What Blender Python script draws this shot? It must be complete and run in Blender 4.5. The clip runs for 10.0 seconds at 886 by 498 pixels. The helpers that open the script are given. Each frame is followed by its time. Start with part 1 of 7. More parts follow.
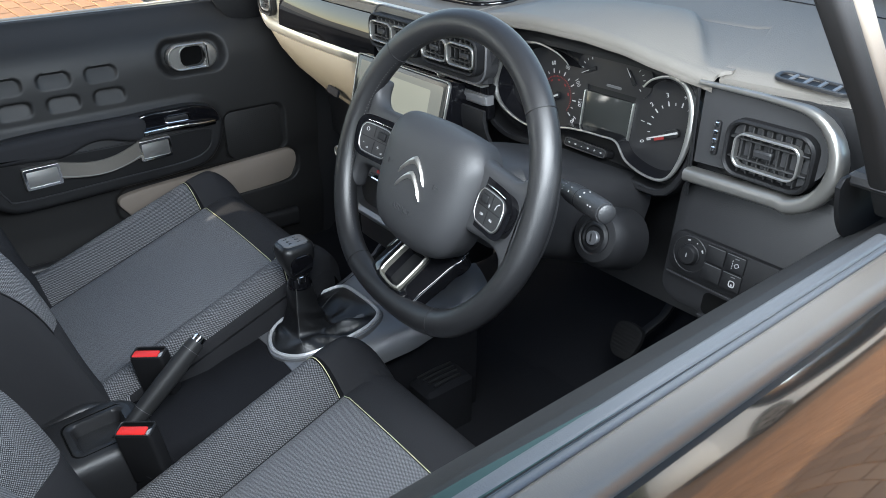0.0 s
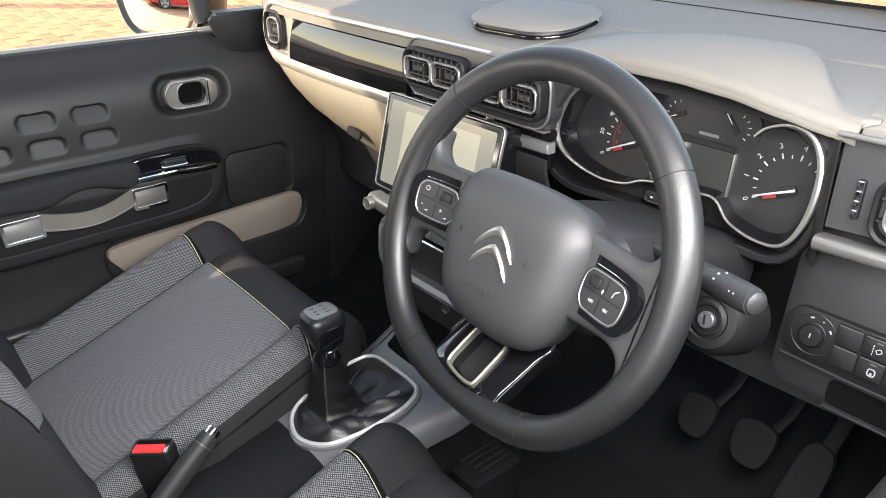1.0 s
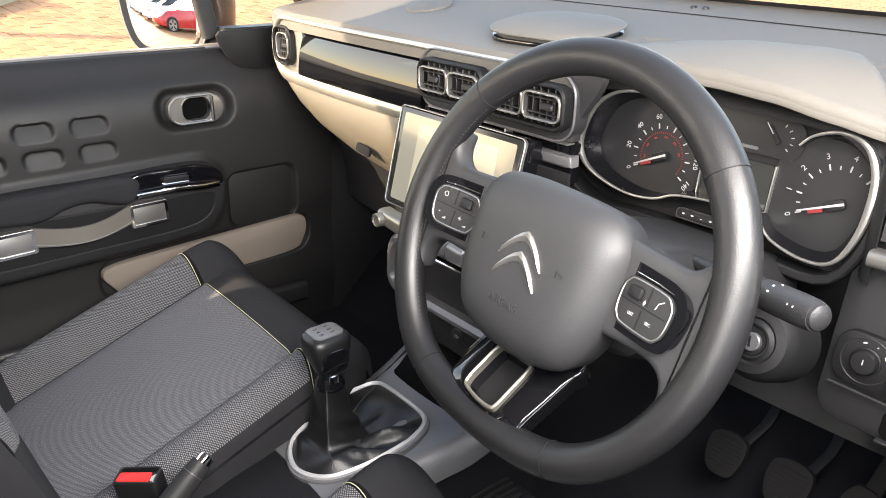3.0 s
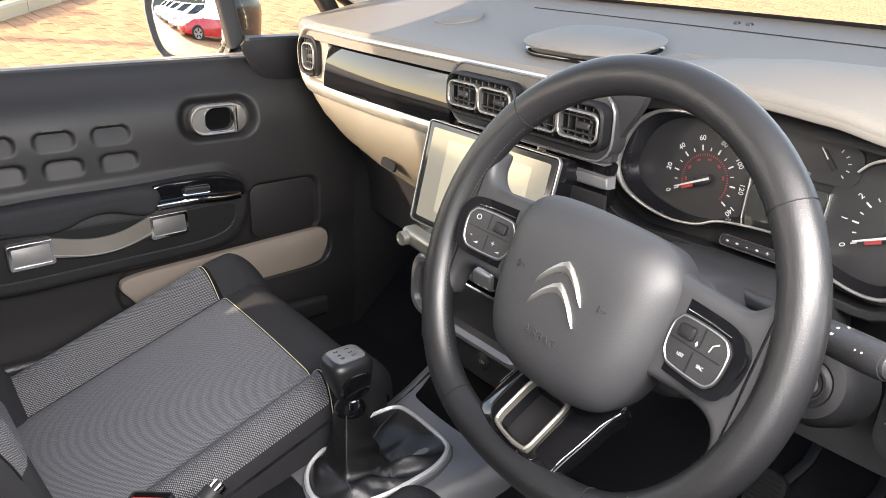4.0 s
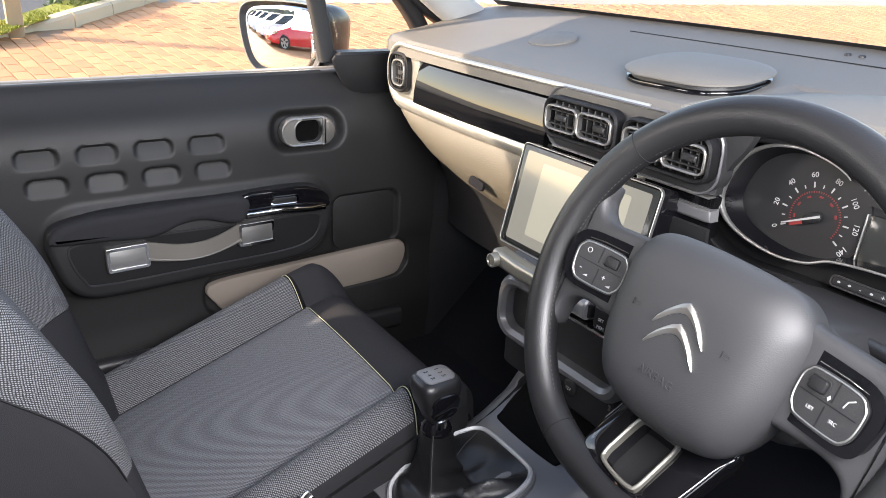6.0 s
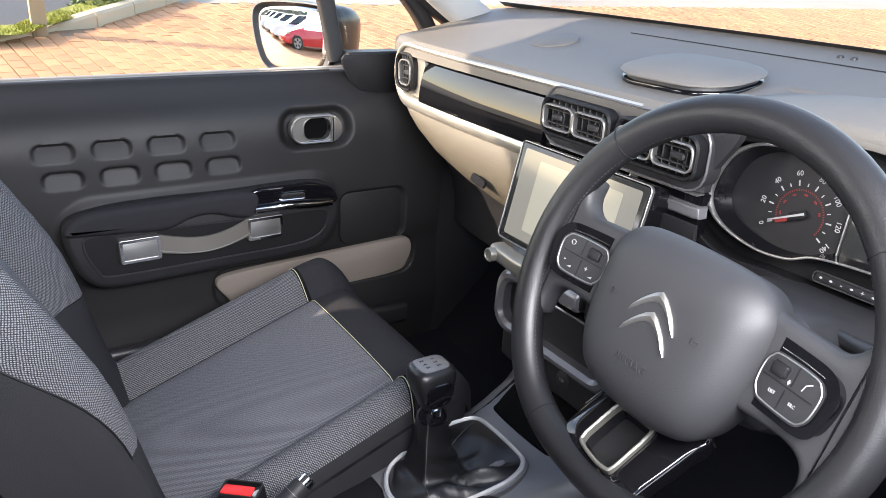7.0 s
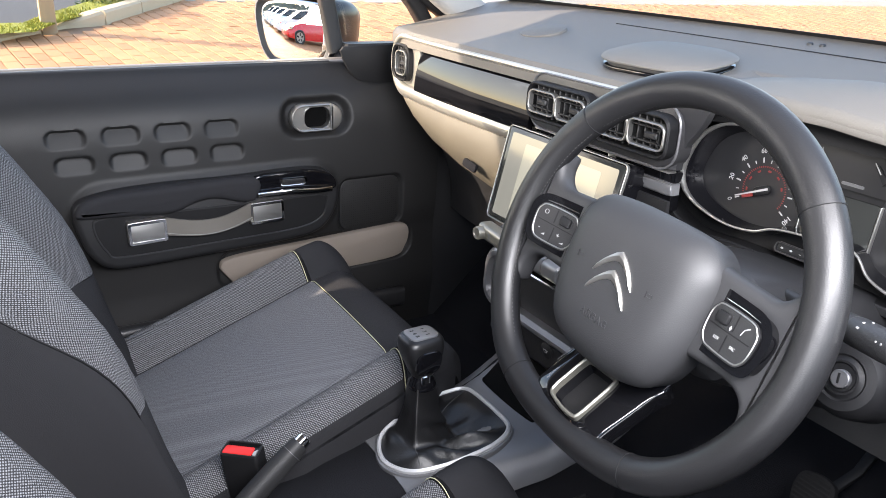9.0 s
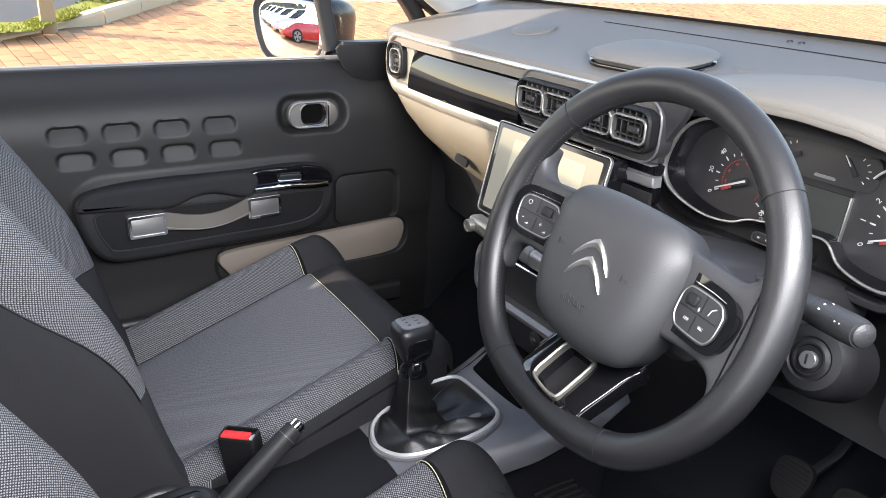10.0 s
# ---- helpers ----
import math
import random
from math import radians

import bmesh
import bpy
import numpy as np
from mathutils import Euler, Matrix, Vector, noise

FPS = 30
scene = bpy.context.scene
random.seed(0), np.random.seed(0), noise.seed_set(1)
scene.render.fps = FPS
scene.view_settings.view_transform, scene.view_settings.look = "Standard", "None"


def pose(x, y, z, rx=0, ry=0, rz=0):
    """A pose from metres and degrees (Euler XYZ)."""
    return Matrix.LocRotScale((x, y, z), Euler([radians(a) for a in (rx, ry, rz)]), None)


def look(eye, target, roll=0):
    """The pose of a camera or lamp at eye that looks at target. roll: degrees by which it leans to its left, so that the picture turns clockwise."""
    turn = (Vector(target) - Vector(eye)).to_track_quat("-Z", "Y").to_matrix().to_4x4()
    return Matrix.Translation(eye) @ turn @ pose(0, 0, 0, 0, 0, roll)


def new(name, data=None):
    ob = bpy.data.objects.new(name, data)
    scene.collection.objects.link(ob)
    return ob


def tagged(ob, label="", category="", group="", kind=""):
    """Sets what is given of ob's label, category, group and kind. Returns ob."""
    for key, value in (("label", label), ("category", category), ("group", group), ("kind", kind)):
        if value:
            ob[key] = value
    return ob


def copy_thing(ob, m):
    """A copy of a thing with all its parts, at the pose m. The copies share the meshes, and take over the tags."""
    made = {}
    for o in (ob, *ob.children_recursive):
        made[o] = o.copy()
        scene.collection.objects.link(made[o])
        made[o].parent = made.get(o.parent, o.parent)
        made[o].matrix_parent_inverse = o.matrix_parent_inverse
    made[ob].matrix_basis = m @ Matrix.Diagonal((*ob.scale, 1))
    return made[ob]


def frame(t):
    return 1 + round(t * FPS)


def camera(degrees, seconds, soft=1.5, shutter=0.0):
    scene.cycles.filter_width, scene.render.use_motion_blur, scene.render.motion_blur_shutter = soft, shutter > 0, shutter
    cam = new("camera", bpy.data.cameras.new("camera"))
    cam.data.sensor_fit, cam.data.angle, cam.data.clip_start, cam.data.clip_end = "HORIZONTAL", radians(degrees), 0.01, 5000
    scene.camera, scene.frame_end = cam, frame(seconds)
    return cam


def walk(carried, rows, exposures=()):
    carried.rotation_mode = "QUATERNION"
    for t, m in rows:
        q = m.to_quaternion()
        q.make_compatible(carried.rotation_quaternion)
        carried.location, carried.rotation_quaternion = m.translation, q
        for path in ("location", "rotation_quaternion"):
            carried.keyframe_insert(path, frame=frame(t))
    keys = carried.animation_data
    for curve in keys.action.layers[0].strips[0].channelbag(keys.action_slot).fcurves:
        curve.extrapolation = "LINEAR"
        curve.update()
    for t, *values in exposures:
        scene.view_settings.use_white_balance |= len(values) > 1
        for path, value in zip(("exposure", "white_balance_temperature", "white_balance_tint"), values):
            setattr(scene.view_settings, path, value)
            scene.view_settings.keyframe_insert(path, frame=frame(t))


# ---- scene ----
cam = camera(61.6, 10.0, soft=0.9)
METRES, EYE, TILT, LEAN, TURN = 0.59, 1.257, -28.0, 0.0, 51.5
ROWS = [
    (0.0, 0.0, 0.0, 0.0, 0.0, -0.0, 0.0),
    (0.5, -0.1353, 0.1643, 0.0709, -1.07, 1.12, 0.41),
    (1.0, -0.1799, 0.2782, 0.1059, -1.77, 1.95, 0.61),
    (1.5, -0.2225, 0.3148, 0.0877, -2.15, 2.75, 0.61),
    (2.0, -0.2353, 0.3276, 0.0681, -2.24, 3.58, 0.43),
    (2.5, -0.2185, 0.3557, 0.0543, -2.11, 4.39, 0.06),
    (4.0, -0.2249, 0.4597, 0.0919, -0.45, 5.8, -1.8),
    (4.5, -0.2586, 0.4761, 0.1024, 0.41, 5.96, -2.57),
    (5.0, -0.3025, 0.4749, 0.1152, 1.43, 6.05, -3.34),
    (5.5, -0.3232, 0.4602, 0.1195, 2.48, 6.11, -4.11),
    (7.0, -0.2656, 0.402, 0.1012, 4.61, 6.15, -5.59),
    (7.5, -0.2304, 0.3777, 0.0906, 4.88, 6.13, -5.71),
    (8.0, -0.1953, 0.3515, 0.0785, 4.98, 6.11, -5.73),
    (8.5, -0.1945, 0.3324, 0.0554, 5.04, 6.08, -5.71),
    (9.0, -0.2106, 0.311, 0.0411, 5.1, 6.02, -5.67),
    (9.5, -0.2009, 0.2877, 0.0236, 5.12, 5.96, -5.61),
    (10.0, -0.1811, 0.2585, 0.0186, 5.09, 5.95, -5.61),
]
EXPOSURES = [(0.0, 1.98, 6200, 7), (0.5, 2.34, 6700, 10), (1.0, 2.62, 7100, 13), (2.5, 2.69, 7450, 14), (4.0, 2.65, 7350, 16), (5.5, 2.53, 7000, 16), (7.5, 2.45, 6600, 16), (10.0, 2.51, 6750, 15)]
walk(cam, [(t, pose(1.0, -0.48, EYE, TILT, LEAN, TURN) @ pose(METRES * x, METRES * y, METRES * z, 90 + pitch, roll, yaw)) for t, x, y, z, yaw, pitch, roll in ROWS], EXPOSURES)

# ---- sky and sun ----
SUN_EL, SUN_AZ = radians(23.2), radians(-157)      # azimuth from +y towards +x
world = bpy.data.worlds.new("world")
scene.world = world
world.use_nodes = True
wn = world.node_tree
sky = wn.nodes.new("ShaderNodeTexSky")
sky.sky_type, sky.sun_disc, sky.sun_elevation, sky.sun_rotation = "NISHITA", False, SUN_EL, SUN_AZ
sky.air_density, sky.dust_density, sky.ozone_density = 1.1, 1.8, 1.0
wn.nodes["Background"].inputs["Strength"].default_value = 0.15
wn.links.new(sky.outputs[0], wn.nodes["Background"].inputs["Color"])
sun = new("sun", bpy.data.lights.new("sun", "SUN"))
sun.data.energy, sun.data.angle, sun.data.color = 2.3, radians(0.8), (1.0, 0.87, 0.70)
sun_dir = Vector((math.sin(SUN_AZ) * math.cos(SUN_EL), math.cos(SUN_AZ) * math.cos(SUN_EL), math.sin(SUN_EL)))
sun.matrix_world = look((0, 0, 20), Vector((0, 0, 20)) - sun_dir)


def window_light(name, x, y, z, aim, w, h, power, colour, spread=180):
    """The sky's light in a window's opening."""
    lamp = new(name, bpy.data.lights.new(name, "AREA"))
    lamp.data.shape, lamp.data.size, lamp.data.size_y, lamp.data.energy, lamp.data.color = "RECTANGLE", w, h, power, colour
    lamp.data.spread = radians(spread)
    lamp.matrix_world = look((x, y, z), aim)
    return lamp


window_light("driver_window_light", 0.77, -0.19, 1.30, (-0.40, 0.10, 0.92), 0.64, 0.24, 5.6, (0.93, 0.965, 1.0), 160)
window_light("windscreen_light", 0.0, 0.30, 1.258, (0.0, -0.75, 0.78), 1.10, 0.32, 0.15, (1.0, 0.96, 0.89))
window_light("rear_window_light_right", 0.74, -1.30, 1.20, (0.1, -0.20, 0.90), 0.60, 0.40, 6.2, (0.89, 0.95, 1.0))
window_light("rear_window_light_left", -0.74, -1.30, 1.20, (0.0, -0.30, 0.85), 0.60, 0.40, 3.0, (0.93, 0.965, 1.0))

# ---- building helpers ----
def thing(name, label, category, m=None, group="", kind=""):
    """An Empty that parents the parts of one thing."""
    ob = new(name)
    ob.empty_display_size = 0.05
    ob.matrix_basis = m if m is not None else Matrix()
    return tagged(ob, label, category, group, kind)


def finish(bm, name, mat, smooth=35):
    bmesh.ops.remove_doubles(bm, verts=bm.verts, dist=1e-6)
    bmesh.ops.recalc_face_normals(bm, faces=bm.faces)
    me = bpy.data.meshes.new(name)
    bm.to_mesh(me)
    bm.free()
    if mat:
        me.materials.append(mat)
    if smooth:
        me.shade_smooth()
        me.set_sharp_from_angle(angle=radians(smooth))
    return me


def part(name, bm, mat, parent, label="", smooth=35, local=False):
    """One mesh under a thing or a part; the mesh is in the world's places unless local."""
    root = parent
    while root.parent:
        root = root.parent
    if not local:
        bm.transform(root.matrix_basis.inverted())
    ob = new(name, finish(bm, name, mat, smooth))
    ob.parent = parent
    return tagged(ob, label)


def solid(name, bm, mat, label, category, group="", kind="", smooth=35):
    return tagged(new(name, finish(bm, name, mat, smooth)), label, category, group, kind)


def join(*bms):
    out = bmesh.new()
    for b in bms:
        me = bpy.data.meshes.new("tmp")
        b.to_mesh(me)
        b.free()
        out.from_mesh(me)
        bpy.data.meshes.remove(me)
    return out


def moved(bm, m):
    bm.transform(m)
    return bm


def loft(rings, closed=True, caps=True, loop=False):
    """Skin over rings of equally many points. closed: each ring is a loop; loop: the last ring joins the first."""
    bm = bmesh.new()
    vs = [[bm.verts.new(p) for p in r] for r in rings]
    n = len(rings[0])
    pairs = list(zip(vs, vs[1:])) + ([(vs[-1], vs[0])] if loop else [])
    for a, b in pairs:
        for i in range(n if closed else n - 1):
            j = (i + 1) % n
            try:
                bm.faces.new((a[i], a[j], b[j], b[i]))
            except ValueError:
                pass
    if caps and closed and not loop:
        for r in (vs[0], vs[-1]):
            try:
                bm.faces.new(r)
            except ValueError:
                pass
    return bm


def rrect(w, h, r, n=5):
    """A rectangle with round corners, anticlockwise about 0."""
    r = min(r, w / 2 - 1e-5, h / 2 - 1e-5)
    out = []
    for cx, cy, a in ((w / 2 - r, h / 2 - r, 0), (-w / 2 + r, h / 2 - r, 90), (-w / 2 + r, -h / 2 + r, 180), (w / 2 - r, -h / 2 + r, 270)):
        for k in range(n + 1):
            t = radians(a + 90 * k / n)
            out.append((cx + r * math.cos(t), cy + r * math.sin(t)))
    return out


def inset(o, d):
    """An outline (anticlockwise) moved inwards by d."""
    out, n = [], len(o)
    for i in range(n):
        a, b, c = Vector(o[i - 1]), Vector(o[i]), Vector(o[(i + 1) % n])
        e1, e2 = (b - a), (c - b)
        e1 = e1.normalized() if e1.length > 1e-9 else e2.normalized()
        e2 = e2.normalized() if e2.length > 1e-9 else e1
        n1, n2 = Vector((-e1.y, e1.x)), Vector((-e2.y, e2.x))
        m = (n1 + n2)
        m = m.normalized() if m.length > 1e-6 else n1
        k = d / max(0.4, m.dot(n1))
        out.append((b.x + m.x * k, b.y + m.y * k))
    return out


def clip_x(o, x0, x1):
    """The part of an outline between two upright lines."""
    for lim, sg in ((x0, 1), (x1, -1)):
        out = []
        for k in range(len(o)):
            p, q = o[k], o[(k + 1) % len(o)]
            a, b = (p[0] - lim) * sg, (q[0] - lim) * sg
            if a >= 0:
                out.append(p)
            if a * b < 0:
                t = a / (a - b)
                out.append((p[0] + (q[0] - p[0]) * t, p[1] + (q[1] - p[1]) * t))
        o = out
    return o


def slab(o, z0, z1, bev=0.0, m=None, steps=2, crown=0.0):
    """A prism over an outline from z0 to z1 with a rounded top edge, in the frame m."""
    rings = [[(x, y, z0) for x, y in o]]
    if bev:
        for k in range(steps + 1):
            t = radians(90 * k / steps)
            rings.append([(x, y, z1 - bev + bev * math.sin(t)) for x, y in inset(o, bev * (1 - math.cos(t)))])
    else:
        rings.append([(x, y, z1) for x, y in o])
    bm = loft(rings)
    if m is not None:
        bm.transform(m)
    return bm


def ring(o, i, z0, z1, m=None, bev=0.0):
    """A frame between the outlines o and i, which have equally many points."""
    b = bev
    rings = [[(x, y, z0) for x, y in o], [(x, y, z1 - b) for x, y in o]]
    if b:
        rings += [[(x, y, z1) for x, y in inset(o, b)], [(x, y, z1) for x, y in inset(i, -b)]]
    rings += [[(x, y, z1 - b) for x, y in i], [(x, y, z0) for x, y in i]]
    bm = loft(rings, caps=False, loop=True)
    if m is not None:
        bm.transform(m)
    return bm


def box(x0, y0, z0, x1, y1, z1, bev=0.004):
    w, d, h = x1 - x0, y1 - y0, z1 - z0
    b = min(bev, w / 3, d / 3, h / 3)
    c = Matrix.Translation(((x0 + x1) / 2, (y0 + y1) / 2, z0))
    o = rrect(w, d, max(b, 1e-4), 2)
    rings = [[(x, y, 0) for x, y in inset(o, b)], [(x, y, b) for x, y in o], [(x, y, h - b) for x, y in o], [(x, y, h) for x, y in inset(o, b)]]
    return moved(loft(rings), c)


def frames_along(path, closed=False, up=(0, 0, 1)):
    path = [Vector(p) for p in path]
    n, out = len(path), []
    for i, p in enumerate(path):
        a = path[i - 1] if (closed or i > 0) else p
        b = path[(i + 1) % n] if (closed or i < n - 1) else p
        t = (b - a).normalized()
        s = t.cross(Vector(up))
        s = s.normalized() if s.length > 1e-6 else Vector((1, 0, 0))
        out.append((p, s, s.cross(t)))
    return out


def sweep(path, profile, closed=False, up=(0, 0, 1), scales=None):
    """A profile of (side, up) pairs carried along a path."""
    rings = []
    for i, (p, s, u) in enumerate(frames_along(path, closed, up)):
        k = scales[i] if scales else 1
        rings.append([p + s * (a * k) + u * (b * k) for a, b in profile])
    return loft(rings, loop=closed)


def circle(r, n=12, rx=None):
    return [(r * math.cos(2 * math.pi * k / n), (rx or r) * math.sin(2 * math.pi * k / n)) for k in range(n)]


def tube(path, r, n=10, closed=False, up=(0, 0, 1), scales=None):
    return sweep(path, circle(r, n), closed, up, scales)


def lathe(profile, n=24, m=None):
    """Profile of (radius, height) pairs turned about z."""
    bm = loft([[(r * math.cos(2 * math.pi * k / n), r * math.sin(2 * math.pi * k / n), z) for k in range(n)] for r, z in profile])
    if m is not None:
        bm.transform(m)
    return bm


def spline(pts, n=8, closed=False):
    """A smooth line through points."""
    P = [Vector(p) for p in pts]
    out, m = [], len(P)
    for i in range(m if closed else m - 1):
        p0, p1, p2, p3 = (P[(i - 1) % m] if closed or i else P[0]), P[i], P[(i + 1) % m], (P[(i + 2) % m] if closed or i + 2 < m else P[-1])
        for k in range(n):
            t = k / n
            out.append(0.5 * ((2 * p1) + (p2 - p0) * t + (2 * p0 - 5 * p1 + 4 * p2 - p3) * t * t + (3 * p1 - p0 - 3 * p2 + p3) * t ** 3))
    if not closed:
        out.append(P[-1])
    return out


def basis(origin, ux, uy):
    """A frame with its first axis along ux, its second near uy."""
    a = Vector(ux).normalized()
    c = a.cross(Vector(uy)).normalized()
    b = c.cross(a)
    return Matrix(((a.x, b.x, c.x, origin[0]), (a.y, b.y, c.y, origin[1]), (a.z, b.z, c.z, origin[2]), (0, 0, 0, 1)))


def sheet(fn, nu, nv, thick=0.0, nrm=(0, 0, -1)):
    """A surface fn(u, v) over the unit square, thickened along nrm."""
    top = [[Vector(fn(i / nu, j / nv)) for j in range(nv + 1)] for i in range(nu + 1)]
    bm = bmesh.new()
    def lay(g, flip):
        v = [[bm.verts.new(p) for p in r] for r in g]
        for i in range(nu):
            for j in range(nv):
                q = (v[i][j], v[i + 1][j], v[i + 1][j + 1], v[i][j + 1])
                bm.faces.new(q[::-1] if flip else q)
        return v
    a = lay(top, False)
    uvl, along, across = bm.loops.layers.uv.new("metres"), [0.0], [0.0]
    for i in range(nu):
        along.append(along[-1] + (top[i + 1][nv // 2] - top[i][nv // 2]).length)
    for j in range(nv):
        across.append(across[-1] + (top[nu // 2][j + 1] - top[nu // 2][j]).length)
    where = {a[i][j]: (along[i], across[j]) for i in range(nu + 1) for j in range(nv + 1)}
    if thick:
        d = Vector(nrm) * thick
        b = lay([[p + d for p in r] for r in top], True)
        edge = [(i, 0) for i in range(nu)] + [(nu, j) for j in range(nv)] + [(i, nv) for i in range(nu, 0, -1)] + [(0, j) for j in range(nv, 0, -1)]
        for k, (i, j) in enumerate(edge):
            i2, j2 = edge[(k + 1) % len(edge)]
            bm.faces.new((a[i][j], b[i][j], b[i2][j2], a[i2][j2]))
        where.update({b[i][j]: (along[i], across[j]) for i in range(nu + 1) for j in range(nv + 1)})
    for f in bm.faces:
        for lo in f.loops:
            lo[uvl].uv = where[lo.vert]
    return bm


def words(text, size, m, depth=0.0003):
    """Letters as a bmesh, centred, in the frame m."""
    cu = bpy.data.curves.new("words", "FONT")
    cu.body, cu.size, cu.align_x, cu.align_y, cu.extrude, cu.resolution_u = text, size, "CENTER", "CENTER", depth, 3
    ob = bpy.data.objects.new("words", cu)
    scene.collection.objects.link(ob)
    me = bpy.data.meshes.new_from_object(ob.evaluated_get(bpy.context.evaluated_depsgraph_get()))
    bpy.data.objects.remove(ob)
    bm = bmesh.new()
    bm.from_mesh(me)
    bpy.data.meshes.remove(me)
    bm.transform(m)
    return bm


def lerp(a, b, t):
    return a + (b - a) * t


def ease(t):
    t = max(0.0, min(1.0, t))
    return t * t * (3 - 2 * t)


# ---- materials ----
def material(name, base, rough=0.5, metal=0.0, grain=0.0, grain_size=900.0, vary=0.12, vary_size=9.0, spec=0.5, coat=0.0, rough_vary=0.08, weave=None, second=None):
    """Grain in the relief, blotches in the colour and the gloss; weave: dots a metre, their colour and how uneven they lie."""
    mt = bpy.data.materials.new(name)
    mt.use_nodes = True
    nt = mt.node_tree
    N, L = nt.nodes, nt.links
    b = N["Principled BSDF"]
    b.inputs["Metallic"].default_value = metal
    b.inputs["Specular IOR Level"].default_value = spec
    b.inputs["Coat Weight"].default_value = coat
    b.inputs["Coat Roughness"].default_value = 0.04
    tc = N.new("ShaderNodeTexCoord")
    big = N.new("ShaderNodeTexNoise")
    big.inputs["Scale"].default_value, big.inputs["Detail"].default_value = vary_size, 6.0
    L.new(tc.outputs["Object"], big.inputs["Vector"])
    mix = N.new("ShaderNodeMix")
    mix.data_type = "RGBA"
    mix.inputs[6].default_value = (*[c * (1 - vary) for c in base], 1)
    mix.inputs[7].default_value = (*[min(1, c * (1 + vary)) for c in base], 1)
    L.new(big.outputs["Fac"], mix.inputs[0])
    colour = mix.outputs[2]
    rr = N.new("ShaderNodeMapRange")
    rr.inputs[3].default_value, rr.inputs[4].default_value = max(0.02, rough - rough_vary), min(1, rough + rough_vary)
    L.new(big.outputs["Fac"], rr.inputs[0])
    L.new(rr.outputs[0], b.inputs["Roughness"])
    height = None
    if weave:
        k, light, mode, reach_ = weave
        vor = N.new("ShaderNodeTexVoronoi")
        vor.voronoi_dimensions, vor.feature = "2D", "F1"
        vor.inputs["Scale"].default_value, vor.inputs["Randomness"].default_value = k * 1.41, mode
        turn = N.new("ShaderNodeMapping")
        turn.inputs["Rotation"].default_value = (0, 0, radians(45))
        L.new(tc.outputs["UV"], turn.inputs[0]), L.new(turn.outputs[0], vor.inputs["Vector"])
        rmp = N.new("ShaderNodeMapRange")
        rmp.inputs[1].default_value, rmp.inputs[2].default_value = reach_, 0.22
        L.new(vor.outputs["Distance"], rmp.inputs[0])
        mx = N.new("ShaderNodeMix")
        mx.data_type = "RGBA"
        mx.inputs[7].default_value = (*light, 1)
        L.new(rmp.outputs[0], mx.inputs[0]), L.new(colour, mx.inputs[6])
        colour, height = mx.outputs[2], rmp.outputs[0]
    L.new(colour, b.inputs["Base Color"])
    if grain:
        fine = N.new("ShaderNodeTexNoise")
        fine.inputs["Scale"].default_value, fine.inputs["Detail"].default_value = grain_size, 2.0
        L.new(tc.outputs["Object"], fine.inputs["Vector"])
        bump = N.new("ShaderNodeBump")
        bump.inputs["Strength"].default_value, bump.inputs["Distance"].default_value = grain, 0.001
        L.new(height or fine.outputs["Fac"], bump.inputs["Height"])
        L.new(bump.outputs[0], b.inputs["Normal"])
    return mt


BLACK = material("black_grained_plastic", (0.014, 0.014, 0.015), 0.45, grain=0.3, grain_size=700)
DOORP = material("charcoal_soft_door_plastic", (0.0125, 0.0122, 0.0123), 0.54, grain=0.22, grain_size=700, spec=0.36)
DASH = material("grey_soft_dash_foam", (0.118, 0.109, 0.097), 0.58, grain=0.30, grain_size=520, spec=0.30)
DARK = material("deep_black_plastic", (0.0065, 0.0065, 0.0072), 0.55, grain=0.2, spec=0.28)
GLOSS = material("gloss_black_lacquer", (0.004, 0.004, 0.005), 0.05, rough_vary=0.02, spec=0.45)
LACQUER = material("clear_coated_black_lacquer", (0.0035, 0.0035, 0.0042), 0.035, rough_vary=0.01, spec=0.42)
# near-black colour that stands in for the shade inside openings and recesses
VOID = material("painted_recess_shade", (0.002, 0.002, 0.002), 0.9, spec=0.1)
SATIN = material("satin_silver_trim", (0.40, 0.395, 0.38), 0.36, metal=0.9, rough_vary=0.03, vary=0.03)
# darker copy of the champagne trim, for the loop out of the sun
SHADESTRIP = material("shaded_silver_trim", (0.235, 0.228, 0.215), 0.34, metal=0.8, rough_vary=0.04)
CHROME = material("bright_chrome", (0.82, 0.82, 0.82), 0.10, metal=1.0, rough_vary=0.04)
STRIP = material("champagne_silver_paint", (0.47, 0.455, 0.405), 0.32, metal=0.75, rough_vary=0.05)
CHAMP = material("dull_champagne_bar", (0.20, 0.192, 0.165), 0.36, metal=0.6, rough_vary=0.05)
GREYTRIM = material("matt_grey_silver_plastic", (0.12, 0.12, 0.125), 0.34, metal=0.4)
BADGE = material("dark_polished_chrome", (0.56, 0.535, 0.50), 0.42, metal=1.0, rough_vary=0.04)
BEIGE = material("warm_beige_plastic", (0.088, 0.077, 0.058), 0.5, grain=0.35, grain_size=600)
TAUPE = material("taupe_door_cloth", (0.20, 0.168, 0.14), 0.8, grain=0.4, grain_size=1400)
LEATHER = material("black_wheel_leather", (0.0075, 0.0075, 0.0082), 0.42, grain=0.20, grain_size=850, spec=0.42)
PAD = material("charcoal_airbag_skin", (0.0195, 0.0196, 0.0210), 0.56, grain=0.18, grain_size=900, spec=0.42)
BOOT = material("black_gaiter_leather", (0.006, 0.006, 0.0065), 0.38, grain=0.4, grain_size=600)
CONSOLE = material("satin_dark_silver_console", (0.125, 0.126, 0.131), 0.36, metal=0.25, grain=0.1, grain_size=900)
